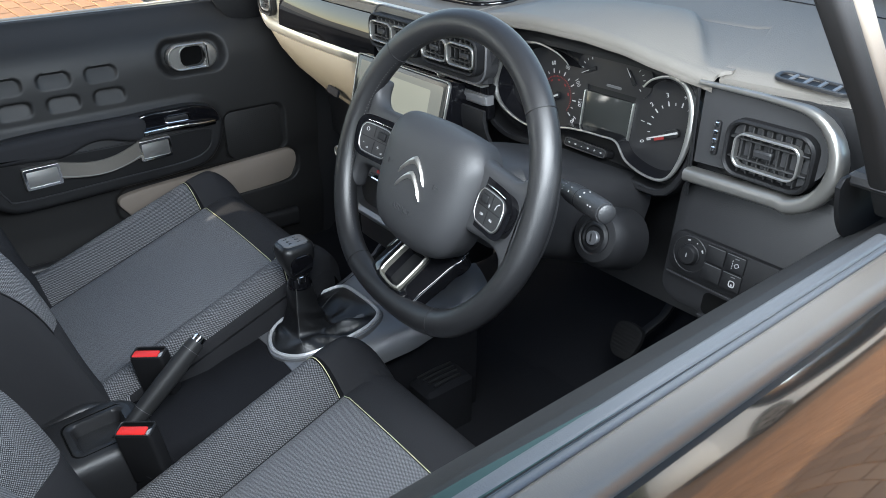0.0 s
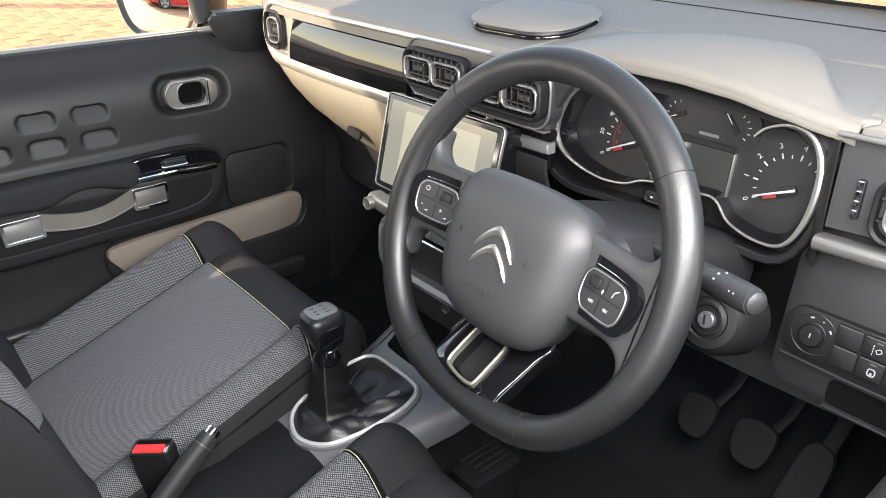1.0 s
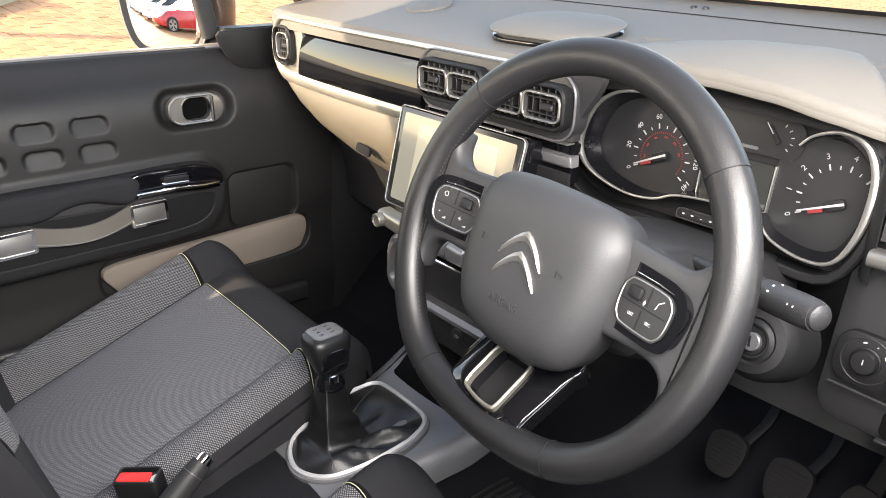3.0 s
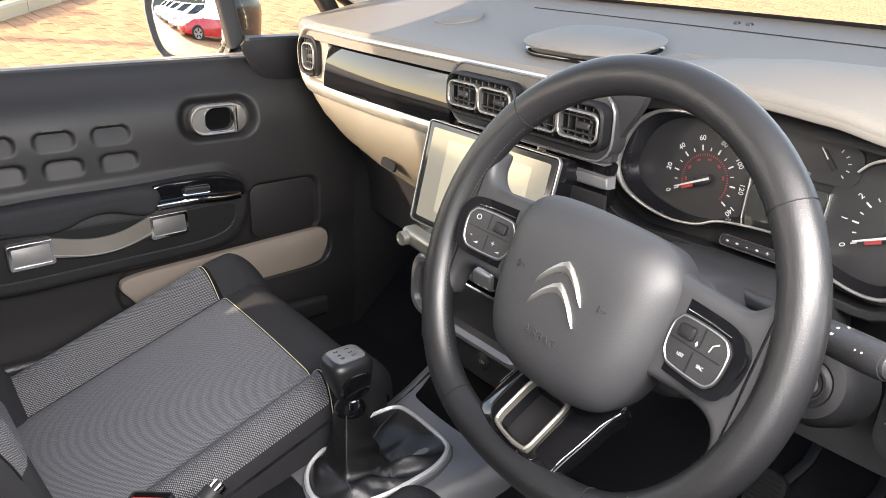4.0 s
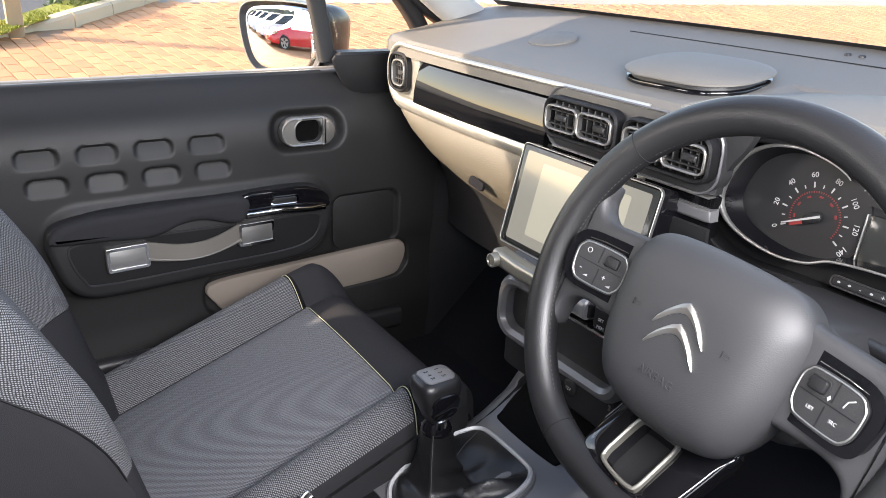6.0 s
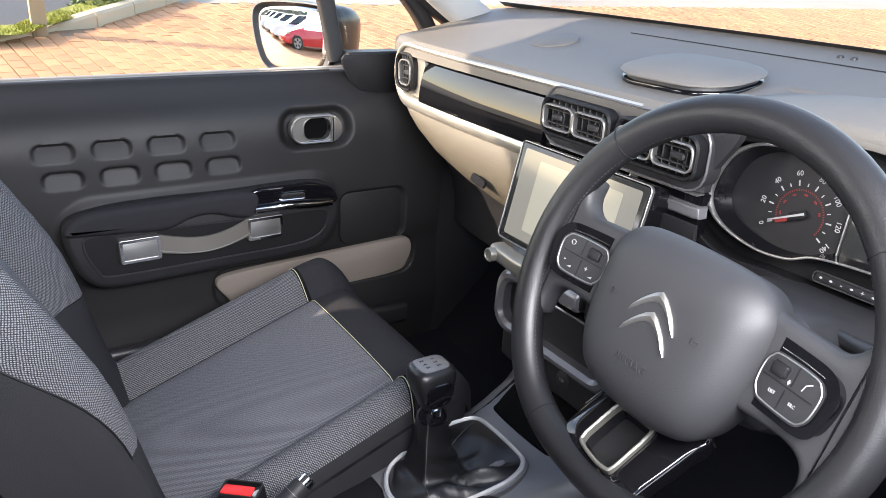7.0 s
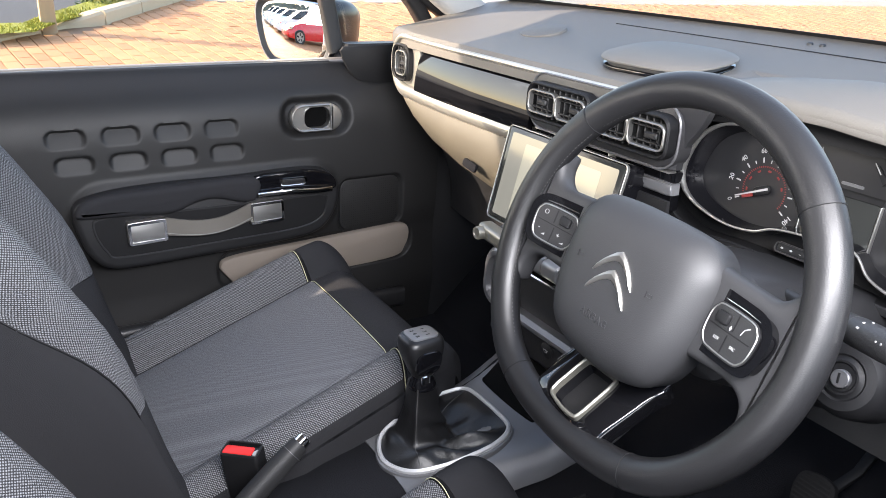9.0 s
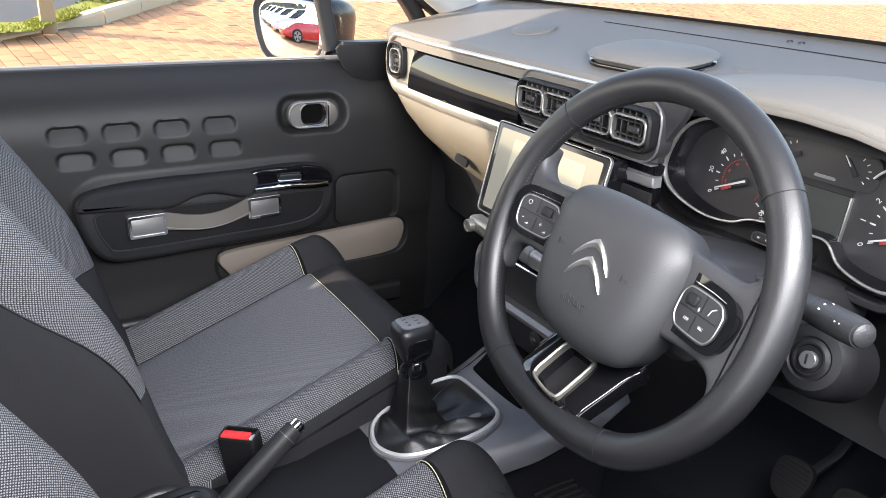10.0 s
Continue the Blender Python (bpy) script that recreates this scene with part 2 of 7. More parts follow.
FABRIC = material("grey_dotted_seat_cloth", (0.045, 0.045, 0.0485), 0.85, grain=0.6, weave=(345, (0.200, 0.203, 0.216), 0.16, 0.54), spec=0.2)
FABRICB = material("coarse_dotted_bolster_cloth", (0.028, 0.028, 0.0300), 0.85, grain=0.7, weave=(265, (0.215, 0.217, 0.228), 0.14, 0.45), spec=0.2)
CLOTH = material("black_seat_cloth", (0.0205, 0.0205, 0.0225), 0.88, grain=0.5, grain_size=1500, spec=0.16)
THREAD = material("yellow_green_thread", (0.46, 0.46, 0.30), 0.7)
GREYTHREAD = material("grey_thread", (0.20, 0.20, 0.19), 0.7)
DARKTHREAD = material("dark_grey_thread", (0.055, 0.054, 0.053), 0.6)
# paler copy of the black rubber, with the skylight on the sill in its colour
LITRUBBER = material("skylit_window_rubber", (0.075, 0.077, 0.081), 0.45, grain=0.3)
STRAP = material("grey_leather_pull", (0.120, 0.110, 0.096), 0.5, grain=0.4, grain_size=700)
RED = material("red_push_button", (0.62, 0.02, 0.015), 0.4)
SEAL = material("grey_brown_window_trim", (0.135, 0.118, 0.100), 0.42, grain=0.2)
GLASSEDGE = material("green_glass_edge", (0.022, 0.040, 0.034), 0.25)
CARPET = material("black_carpet", (0.0105, 0.0107, 0.0125), 0.95, grain=1.0, grain_size=900, spec=0.1)
LOWDASH = material("black_lower_dash_plastic", (0.0135, 0.0135, 0.0147), 0.52, grain=0.18, grain_size=700, spec=0.42)
MATT = material("matt_black_frame", (0.0125, 0.0125, 0.013), 0.75, grain=0.2, spec=0.12)
RUBBER = material("black_rubber", (0.010, 0.010, 0.0105), 0.6, grain=0.3)
PRINT = material("white_print", (0.28, 0.28, 0.28), 0.5)
RINGM = material("pale_silver_ring", (0.43, 0.43, 0.437), 0.34, metal=0.12, rough_vary=0.03, vary=0.03)
REDPRINT = material("red_print", (0.14, 0.010, 0.009), 0.5)
SCREEN = material("dark_screen_glass", (0.02, 0.021, 0.020), 0.12, rough_vary=0.02, spec=0.3)
BUTTON = material("satin_grey_button", (0.15, 0.15, 0.155), 0.36, metal=0.35, rough_vary=0.03)
DIALF = material("black_dial_face", (0.0075, 0.0075, 0.0085), 0.45)
HEADD = material("charcoal_headlining", (0.045, 0.045, 0.046), 0.9, grain=0.5, grain_size=900)
HEADL = material("light_grey_headlining", (0.33, 0.32, 0.30), 0.9, grain=0.5, grain_size=900)
PAINT = material("metallic_black_paint", (0.030, 0.027, 0.023), 0.10, metal=0.35, spec=0.9, coat=1.0, rough_vary=0.01, vary=0.05)
HOUSE = material("satin_grey_housing", (0.022, 0.022, 0.0235), 0.42, metal=0.10, grain=0.1, grain_size=800)
HOUSING = material("black_mirror_shell", (0.010, 0.010, 0.011), 0.30, rough_vary=0.03, spec=0.22)
MIRROR = material("mirror_glass", (0.9, 0.9, 0.9), 0.01, metal=1.0, vary=0.0, rough_vary=0.0)


def glass_material(name, tint):
    """Clear glass whose gloss grows towards grazing sight, alike from both sides."""
    mt = bpy.data.materials.new(name)
    mt.use_nodes = True
    nt = mt.node_tree
    nt.nodes.remove(nt.nodes["Principled BSDF"])
    tr, gl, lw, pw, ml, mx = (nt.nodes.new(k) for k in ("ShaderNodeBsdfTransparent", "ShaderNodeBsdfGlossy", "ShaderNodeLayerWeight", "ShaderNodeMath", "ShaderNodeMath", "ShaderNodeMixShader"))
    tr.inputs[0].default_value = (*tint, 1)
    gl.inputs["Roughness"].default_value = 0.01
    lw.inputs["Blend"].default_value = 0.5
    pw.operation, ml.operation = "POWER", "MULTIPLY_ADD"
    pw.inputs[1].default_value, ml.inputs[1].default_value, ml.inputs[2].default_value = 5.0, 0.85, 0.04
    nt.links.new(lw.outputs["Facing"], pw.inputs[0]), nt.links.new(pw.outputs[0], ml.inputs[0]), nt.links.new(ml.outputs[0], mx.inputs[0])
    nt.links.new(tr.outputs[0], mx.inputs[1]), nt.links.new(gl.outputs[0], mx.inputs[2])
    nt.links.new(mx.outputs[0], nt.nodes["Material Output"].inputs[0])
    return mt


GLASS = glass_material("window_glass", (0.93, 0.95, 0.93))


def lit_screen(name, colour, strength):
    """A screen that is switched on to a pale page, under dark glass."""
    mt = material(name, (0.03, 0.03, 0.03), 0.10, rough_vary=0.02)
    b = mt.node_tree.nodes["Principled BSDF"]
    b.inputs["Emission Color"].default_value = (*colour, 1)
    b.inputs["Emission Strength"].default_value = strength
    return mt


PAGE = lit_screen("pale_screen_page", (0.82, 0.82, 0.66), 0.115)
PAGE_SIDE = lit_screen("grey_screen_margin", (0.76, 0.77, 0.66), 0.072)

# ---- ground and car shell ----
def noise_ground(name, base, scale, bump=0.3):
    return material(name, base, 0.85, grain=bump, grain_size=scale, vary=0.3, vary_size=0.8)


SAND = noise_ground("sandy_joint_filling", (0.25, 0.15, 0.085), 300)
TARMAC = noise_ground("pale_worn_tarmac", (0.34, 0.30, 0.245), 120)
KERB = noise_ground("sandy_concrete_kerb", (0.46, 0.37, 0.25), 90)


def gz(x):
    """The height of the car park, which rises gently on the passenger's side."""
    return 0.0875 * max(0.0, min(45.0, -x - 0.9))


def lie(bm, up=0.0):
    """Lays a flat mesh on the car park."""
    for v in bm.verts:
        v.co.z += gz(v.co.x) + up
    return bm


def ground_sheet():
    rows_ = [[(x, y, 0.0) for y in (-400, -100, -40, -10, 0, 10, 40, 100, 400)] for x in (-400, -120, -45.9, -30, -15, -6, -0.9, 3, 20, 100, 400)]
    return lie(loft(rows_, closed=False))


ground = solid("ground", ground_sheet(), SAND, "gently sloping car park ground with sandy brick joints", "ground", kind="structure")

# floor, roof and walls of the cabin
bm = join(box(-0.74, -1.6, 0.24, 0.74, 0.62, 0.30, 0.01), sheet(lambda u, v: (lerp(-0.74, 0.74, u), lerp(0.45, 0.80, v), lerp(0.29, 0.62, v)), 8, 6, 0.03, (0, 0.7, -0.7)))
solid("floor", bm, CARPET, "black carpeted cabin floor with raised front wall", "floor", kind="structure")
bm = sheet(lambda u, v: (lerp(-0.67, 0.67, u), lerp(-1.7, -0.02, v), 1.43 + 0.05 * math.sin(math.pi * u) + 0.03 * math.sin(math.pi * v)), 16, 16, 0.04, (0, 0, 1))
solid("ceiling", bm, HEADD, "charcoal cloth roof lining of the car", "roof", kind="structure")
bm = sheet(lambda u, v: (lerp(-0.72, 0.72, u), lerp(-1.72, -1.5, v), lerp(0.25, 1.46, v)), 8, 8, 0.05, (0, -1, 0))
solid("wall_rear", bm, BLACK, "plain dark rear wall of the cabin", "wall", kind="structure")
for s in (-1, 1):
    # rear side below the windows, and the pillar behind the front door
    bm = sheet(lambda u, v: (s * lerp(0.70, 0.76, v), lerp(-1.6, -0.97, u), lerp(0.25, 0.98, v)), 6, 6, 0.06, (s, 0, 0))
    solid("wall_left" if s < 0 else "wall_right", bm, DOORP, "dark rear side trim below the window line", "wall", kind="structure")
    bm = sweep([(s * 0.745, -0.95, 0.30), (s * 0.735, -0.94, 0.98), (s * 0.66, -0.92, 1.30), (s * 0.60, -0.90, 1.45)], rrect(0.06, 0.27, 0.02, 3), up=(0, 1, 0))
    solid("b_pillar_left" if s < 0 else "b_pillar_right", bm, HEADL, "light grey trimmed middle pillar", "pillar", kind="structure")
    # windscreen pillar with light inner trim and dark outer rim
    path = spline([(s * 0.715, 0.60, 1.00), (s * 0.705, 0.43, 1.10), (s * 0.66, 0.20, 1.26), (s * 0.605, -0.02, 1.43)], 6)
    root = thing("a_pillar_left" if s < 0 else "a_pillar_right", "pale grey trimmed windscreen pillar with dark outer rim", "pillar", kind="structure")
    part("pillar_trim", sweep([p + Vector((0, 0.03, 0.0)) for p in path], rrect(0.075, 0.055, 0.022, 4), up=(1, 0, 0)), HEADL, root, "pale grey pillar trim")
    part("pillar_rim", sweep([p + Vector((s * 0.045, 0.0, 0.0)) for p in path], rrect(0.05, 0.045, 0.012, 3), up=(1, 0, 0)), BLACK, root, "black outer rim")


def windscreen_at(u, v):
    x = lerp(-0.66, 0.66, u)
    bow = 1 - (2 * u - 1) ** 2
    return (x * lerp(1.02, 0.92, v), lerp(0.580 + 0.045 * bow, -0.04 + 0.05 * bow, v), lerp(1.098, 1.435, v))


root = thing("windscreen", "large clear curved windscreen with black lower border", "windscreen", kind="structure")
pane = part("pane", sheet(windscreen_at, 24, 12), GLASS, root)
pane.visible_shadow = False
part("black_border", sheet(lambda u, v: Vector(windscreen_at(u, v * 0.030)) + Vector((0, -0.006, -0.004)), 24, 2, 0.003, (0, 1, 0)), BLACK, root, "matt black printed border")

# bulkhead and kick panels close the footwells
solid("wall_front", box(-0.76, 0.72, 0.24, 0.76, 0.76, 1.06, 0.01), CARPET, "black carpeted bulkhead under the dash", "wall", kind="structure")
for s in (-1, 1):
    solid("kick_panel_left" if s < 0 else "kick_panel_right", box(s * 0.735 - 0.025, 0.42, 0.24, s * 0.735 + 0.025, 0.82, 1.03, 0.01), BLACK, "black footwell side panel", "panel", kind="structure")
for s in (-1, 1):
    bm = sweep([(s * 0.655, -1.70, 1.43), (s * 0.655, -0.90, 1.43), (s * 0.655, -0.10, 1.42)], rrect(0.07, 0.10, 0.02, 3))
    solid("roof_rail_left" if s < 0 else "roof_rail_right", bm, HEADL, "light grey trimmed roof rail above the windows", "roof rail", kind="structure")

# ---- doors ----
def table(t, rows):
    """A smooth reading of a table of (key, value) rows in rising order."""
    if t <= rows[0][0]:
        return rows[0][1]
    for (a, x), (b, y) in zip(rows, rows[1:]):
        if t <= b:
            return lerp(x, y, ease((t - a) / (b - a)) * 0.4 + 0.6 * (t - a) / (b - a))
    return rows[-1][1]


def inside(y, z, cy, cz, w, h, r, slant=0.0):
    """How far a place lies inside a rounded rectangle (minus: outside)."""
    z = z - slant * (y - cy)
    qx, qy = abs(y - cy) - w / 2 + r, abs(z - cz) - h / 2 + r
    return -(math.hypot(max(qx, 0), max(qy, 0)) + min(max(qx, qy), 0) - r)


PANEL = [(0.25, -0.715), (0.42, -0.69), (0.50, -0.70), (0.575, -0.70), (0.60, -0.692), (0.72, -0.688), (0.84, -0.690), (0.875, -0.697), (0.902, -0.712), (0.922, -0.732), (0.937, -0.754), (0.952, -0.776)]
PZ = np.linspace(0.20, 1.02, 400)
PX = np.interp(PZ, [a for a, b in PANEL], [b for a, b in PANEL])
KERN = np.exp(-0.5 * (np.arange(-40, 41) * (PZ[1] - PZ[0]) / 0.014) ** 2)
PX = np.convolve(np.pad(PX, 40, mode="edge"), KERN / KERN.sum(), "valid")
DENTS = [(-0.353 + 0.0945 * k, 0.8405) for k in range(4)] + [(-0.3435 + 0.094 * k, 0.7915) for k in range(4)]


def panel_x(y, z):
    x = float(np.interp(z, PZ, PX))
    for cy, cz in DENTS:
        if abs(y - cy) < 0.06:
            x -= 0.0120 * ease(inside(y, z, cy, cz, 0.069, 0.036, 0.0150) / 0.0055) * min(1, max(0, (z - cz) / 0.036 + 0.5))
    x -= 0.020 * ease(inside(y, z, 0.135, 0.850, 0.170, 0.092, 0.042) / 0.022)
    x += 0.012 * ease((inside(y, z, -0.095, 0.670, 0.56, 0.19, 0.075, 0.01)) / 0.03)
    x -= 0.014 * ease(inside(y, z, 0.265, 0.640, 0.17, 0.135, 0.03) / 0.01)
    x -= 0.012 * ease(inside(y, z, 0.142, 0.530, 0.48, 0.098, 0.042, 0.02) / 0.008)
    if y > 0.19:      # the mirror's triangle is a cover of its own
        x -= 0.010 * ease((inside(y, z, 0.36, 0.965, 0.24, 0.11, 0.05) + 0.002) / 0.004)
    return x


def make_door(s, name, label, window_up):
    """s = -1: the door on the car's left. Built for the left and mirrored."""
    root = thing(name, label, "car door", Matrix.Translation((s * 0.75, -0.2, 0.3)))
    flip = Matrix.Diagonal((-s, 1, 1, 1))

    def put(nm, bm, mat, parent=root, lab="", smooth=35):
        return part(nm, moved(bm, flip), mat, parent, lab, smooth)

    def facing(y, z, x=None, lift=0.0):
        """A frame on the panel: first axis along the car's length to the rear's right hand, second up, third into the cabin."""
        return basis(((panel_x(y, z) if x is None else x) + lift, y, z), (0, 1, 0), (0, 0, 1))

    ny, nz = (420, 220) if s < 0 else (90, 50)
    put("panel", sheet(lambda u, v: (panel_x(lerp(-0.95, 0.44, u), lerp(0.25, 0.952, v)), lerp(-0.95, 0.44, u), lerp(0.25, 0.952, v)), ny, nz, 0.02, (-1, 0, 0)), DOORP, lab="charcoal moulded door panel with stamped dents", smooth=60)
    put("outer_skin", sheet(lambda u, v: (-0.815 - 0.065 * math.sin(math.pi * min(1, v * 0.9 + 0.1)) ** 0.7 if s < 0 else -0.826 - 0.030 * (1 - math.exp((v - 1) * 0.716 / 0.055)) - 0.025 * math.sin(math.pi * v), lerp(-0.95, 0.60, u), lerp(0.22, 0.936, v)), 40, 60, 0.01, (1, 0, 0)), PAINT, lab="gloss black outer skin")
    cap_x, trim_x = (-0.799, -0.826) if s < 0 else (-0.7880, -0.8065)
    put("sill_cap", sweep([(cap_x, -0.95, 0.938), (cap_x, 0.46, 0.943)], rrect(0.018 if s < 0 else 0.010, 0.020, 0.004, 3), up=(0, 0, 1)), LITRUBBER, lab="black rubber outer window seal")
    put("sill_trim", sweep([(trim_x, -0.95, 0.937), (trim_x, 0.46, 0.942)], rrect(0.030, 0.024, 0.008, 3), up=(0, 0, 1)), SEAL, lab="grey brown trim strip under the window")
    # the driver's seal takes the paler rubber, its skylight painted in
    put("inner_seal", sweep([(-0.781, -0.95, 0.944), (-0.781, 0.20, 0.949)], rrect(0.014, 0.012, 0.004, 3), up=(0, 0, 1)), RUBBER if s < 0 else LITRUBBER, lab="black inner window seal")

    # window frame: the divider post, the front edge and the corner cover
    if not window_up:
        wedge = [(-0.7655, -0.95), (-0.7675, -0.50), (-0.7710, -0.28), (-0.7755, -0.19), (-0.7815, -0.107), (-0.7850, -0.107), (-0.7858, -0.19), (-0.7865, -0.50), (-0.7870, -0.95)]
        put("window_edge", slab(wedge[::-1], 0.930, 0.9525, 0.001), GLASSEDGE, lab="green edge of the lowered pane")
    if window_up:
        put("divider_post", sweep([(-0.772, 0.214, 0.975), (-0.770, 0.190, 1.09), (-0.745, 0.13, 1.25), (-0.70, 0.06, 1.38)], rrect(0.030, 0.034, 0.008, 3), up=(0, 1, 0)), RUBBER, lab="black window divider post")
    else:
        line_ = [(0.2535, 0.945), (0.148, 1.064), (0.046, 1.170), (-0.06, 1.275), (-0.16, 1.38)]
        for nm, off, wide, deep, mat_, lab_ in (("divider_post", 0.0120, 0.018, 0.020, MATT, "black window divider post"), ("post_seal", 0.0325, 0.019, 0.014, SEAL, "grey brown rubber of the post"), ("post_groove", 0.0225, 0.005, 0.010, DARK, "")):
            path_ = [(-0.757 + (0.035 * max(0.0, z - 1.10) / 0.28), y + 0.72 * off, z + 0.693 * off) for y, z in line_]
            put(nm, sweep(path_, rrect(wide, deep, min(wide, deep) * 0.3, 3), up=(1, 0, 0)), mat_, lab=lab_)
    put("front_frame", sweep(spline([(-0.775, 0.47, 0.98), (-0.765, 0.385, 1.10), (-0.72, 0.16, 1.28), (-0.66, -0.05, 1.43), (-0.64, -0.5, 1.46), (-0.64, -0.93, 1.44)], 6), rrect(0.034, 0.040, 0.010, 3), up=(1, 0, 0)), BLACK if window_up else MATT, lab="black window frame")
    cover = [(p.x, p.y) for p in spline([(0.205, 0.982, 0), (0.213, 0.960, 0), (0.229, 0.934, 0), (0.252, 0.915, 0), (0.285, 0.906, 0), (0.33, 0.904, 0)], 5)] + [(0.45, 0.904), (0.45, 0.996), (0.30, 0.992), (0.212, 0.990)]
    put("corner_cover", slab([(a, b) for a, b in cover], 0.0, 0.006, 0.003, basis((-0.732, 0, 0), (0, 1, 0), (0.0, 0, 1))), DARK, lab="black corner cover under the small front window")
    put("corner_ledge", box(-0.775, 0.222, 0.980, -0.728, 0.45, 0.995, 0.004), BLACK)
    if window_up:
        g = put("window_pane", sheet(lambda u, v: (lerp(-0.785, -0.69, v ** 1.3), lerp(-0.95, 0.205 - 0.15 * v, u), lerp(0.95, 1.42, v)), 8, 8), GLASS)
        g.visible_shadow = False
    g = put("corner_pane", loft([[(-0.772, 0.225, 0.99), (-0.770, 0.43, 0.995)], [(-0.765, 0.20, 1.10), (-0.762, 0.365, 1.11)], [(-0.74, 0.14, 1.23), (-0.735, 0.22, 1.23)]], closed=False), GLASS)
    g.visible_shadow = False

    # inner release: a chrome rounded frame with a lever in a bowl
    if window_up:
        m = facing(0.131, 0.850, -0.688)
        pill = rrect(0.113, 0.058, 0.0288, 9)
        hole = [(x + 0.0015, y) for x, y in rrect(0.057, 0.045, 0.018, 9)]
        rel = put("release_frame", ring(pill, hole, -0.014, 0.0015, m, 0.0012), SATIN, lab="satin chrome release plate")
        put("release_rim", ring(pill, inset(pill, 0.0042), 0.0, 0.0062, m, 0.0018), SATIN, rel, "rounded bright rim")
        put("hole_rim", ring([(x + 0.0015, y) for x, y in rrect(0.0610, 0.0490, 0.020, 9)], hole, 0.0, 0.0035, m, 0.0010), SATIN, rel)
        put("release_grip", slab(clip_x(pill, 0.0300, 0.06), -0.010, 0.0105, 0.0045, m, 5), SATIN, rel, "bright rounded grip of the lever")
        put("release_cup", slab(inset(pill, 0.004), -0.022, -0.0150, 0, m), VOID, rel)

    # dark armrest island with a sunk field, padded top, switch plate and pull
    SIDE = basis((0, 0, 0), (0, 1, 0), (0, 0, 1))
    isl = spline([(-0.362, 0.700, 0), (-0.350, 0.728, 0), (-0.30, 0.743, 0), (-0.20, 0.748, 0), (-0.06, 0.747, 0), (0.09, 0.750, 0), (0.145, 0.738, 0), (0.168, 0.700, 0), (0.160, 0.650, 0), (0.120, 0.606, 0), (0.04, 0.594, 0), (-0.12, 0.590, 0), (-0.26, 0.587, 0), (-0.312, 0.594, 0), (-0.340, 0.620, 0), (-0.355, 0.660, 0)], 5, True)
    isl = [(p.x, p.y) for p in isl][::-1]
    island = put("armrest_island", slab(isl, -0.700, -0.650, 0.014, SIDE, 4), BLACK, lab="black moulded armrest island")
    fld = [(p.x, p.y) for p in spline([(-0.328, 0.680, 0), (-0.310, 0.697, 0), (-0.20, 0.694, 0), (0.0, 0.690, 0), (0.12, 0.690, 0), (0.134, 0.672, 0), (0.118, 0.640, 0), (0.06, 0.624, 0), (-0.10, 0.620, 0), (-0.28, 0.618, 0), (-0.310, 0.632, 0)], 5, True)][::-1]
    put("island_lip", ring(inset(fld, -0.004), fld, -0.655, -0.645, SIDE, 0.003), BLACK, island)
    put("sunk_field", slab(fld, -0.66, -0.6495, 0.0, SIDE), DARK, island)
    pad = spline([(-0.358, 0.708, 0), (-0.345, 0.732, 0), (-0.30, 0.745, 0), (-0.17, 0.749, 0), (-0.024, 0.748, 0), (-0.022, 0.705, 0), (-0.05, 0.700, 0), (-0.10, 0.714, 0), (-0.14, 0.712, 0), (-0.19, 0.696, 0), (-0.26, 0.700, 0), (-0.32, 0.703, 0)], 5, True)
    put("armrest_pad", slab([(p.x, p.y) for p in pad][::-1], -0.652, -0.630, 0.012, SIDE, 4), CLOTH, lab="black cloth armrest pad")
    plate = put("switch_plate", slab([(p.x, p.y) for p in spline([(-0.021, 0.748, 0), (0.06, 0.751, 0), (0.105, 0.750, 0), (0.145, 0.735, 0), (0.156, 0.712, 0), (0.14, 0.703, 0), (0.06, 0.706, 0), (-0.021, 0.708, 0)], 4, True)][::-1], -0.652, -0.640, 0.004, SIDE), GLOSS, lab="gloss black switch plate")
    put("switch_trim", sweep([(-0.634, -0.021, 0.712), (-0.632, 0.05, 0.713), (-0.632, 0.11, 0.708), (-0.636, 0.142, 0.707)], rrect(0.010, 0.012, 0.004, 2)), CHROME, plate, "bright trim bar")
    MS = basis((-0.640, 0.058, 0.732), (0, 1, -0.02), (0.25, 0, 1))
    put("window_switch", slab(rrect(0.050, 0.013, 0.006), 0.0, 0.006, 0.003, MS), BLACK, plate)
    put("switch_rim", ring(rrect(0.058, 0.018, 0.008), rrect(0.052, 0.013, 0.006), 0.0, 0.003, MS), CHROME, plate)
    pull = put("pull_strap", sheet(lambda u, v: (-0.634 + 0.020 * math.sin(math.pi * u), lerp(-0.205, -0.035, u), 0.672 - 0.010 * math.sin(math.pi * u) + 0.008 * u - lerp(-0.018, 0.018, v) * (1 - 0.15 * math.sin(math.pi * u))), 20, 4, 0.005, (-1, 0, 0)), STRAP, lab="stitched grey leather pull")
    put("strap_stitching", tube([(-0.6325 + 0.020 * math.sin(math.pi * k / 20), lerp(-0.205, -0.035, k / 20), 0.672 - 0.010 * math.sin(math.pi * k / 20) + 0.008 * k / 20 - 0.013) for k in range(21)], 0.0008, 5), GREYTHREAD, pull)
    for cy, cz, nm in ((-0.238, 0.665, "handle_mount"), (-0.002, 0.673, "handle_mount")):
        hm = put(nm, slab(rrect(0.072, 0.046, 0.004, 2), -0.004, 0.016, 0.002, basis((-0.650, cy, cz), (0, 1, 0.02), (0, 0, 1))), SATIN, lab="brushed silver handle mount")
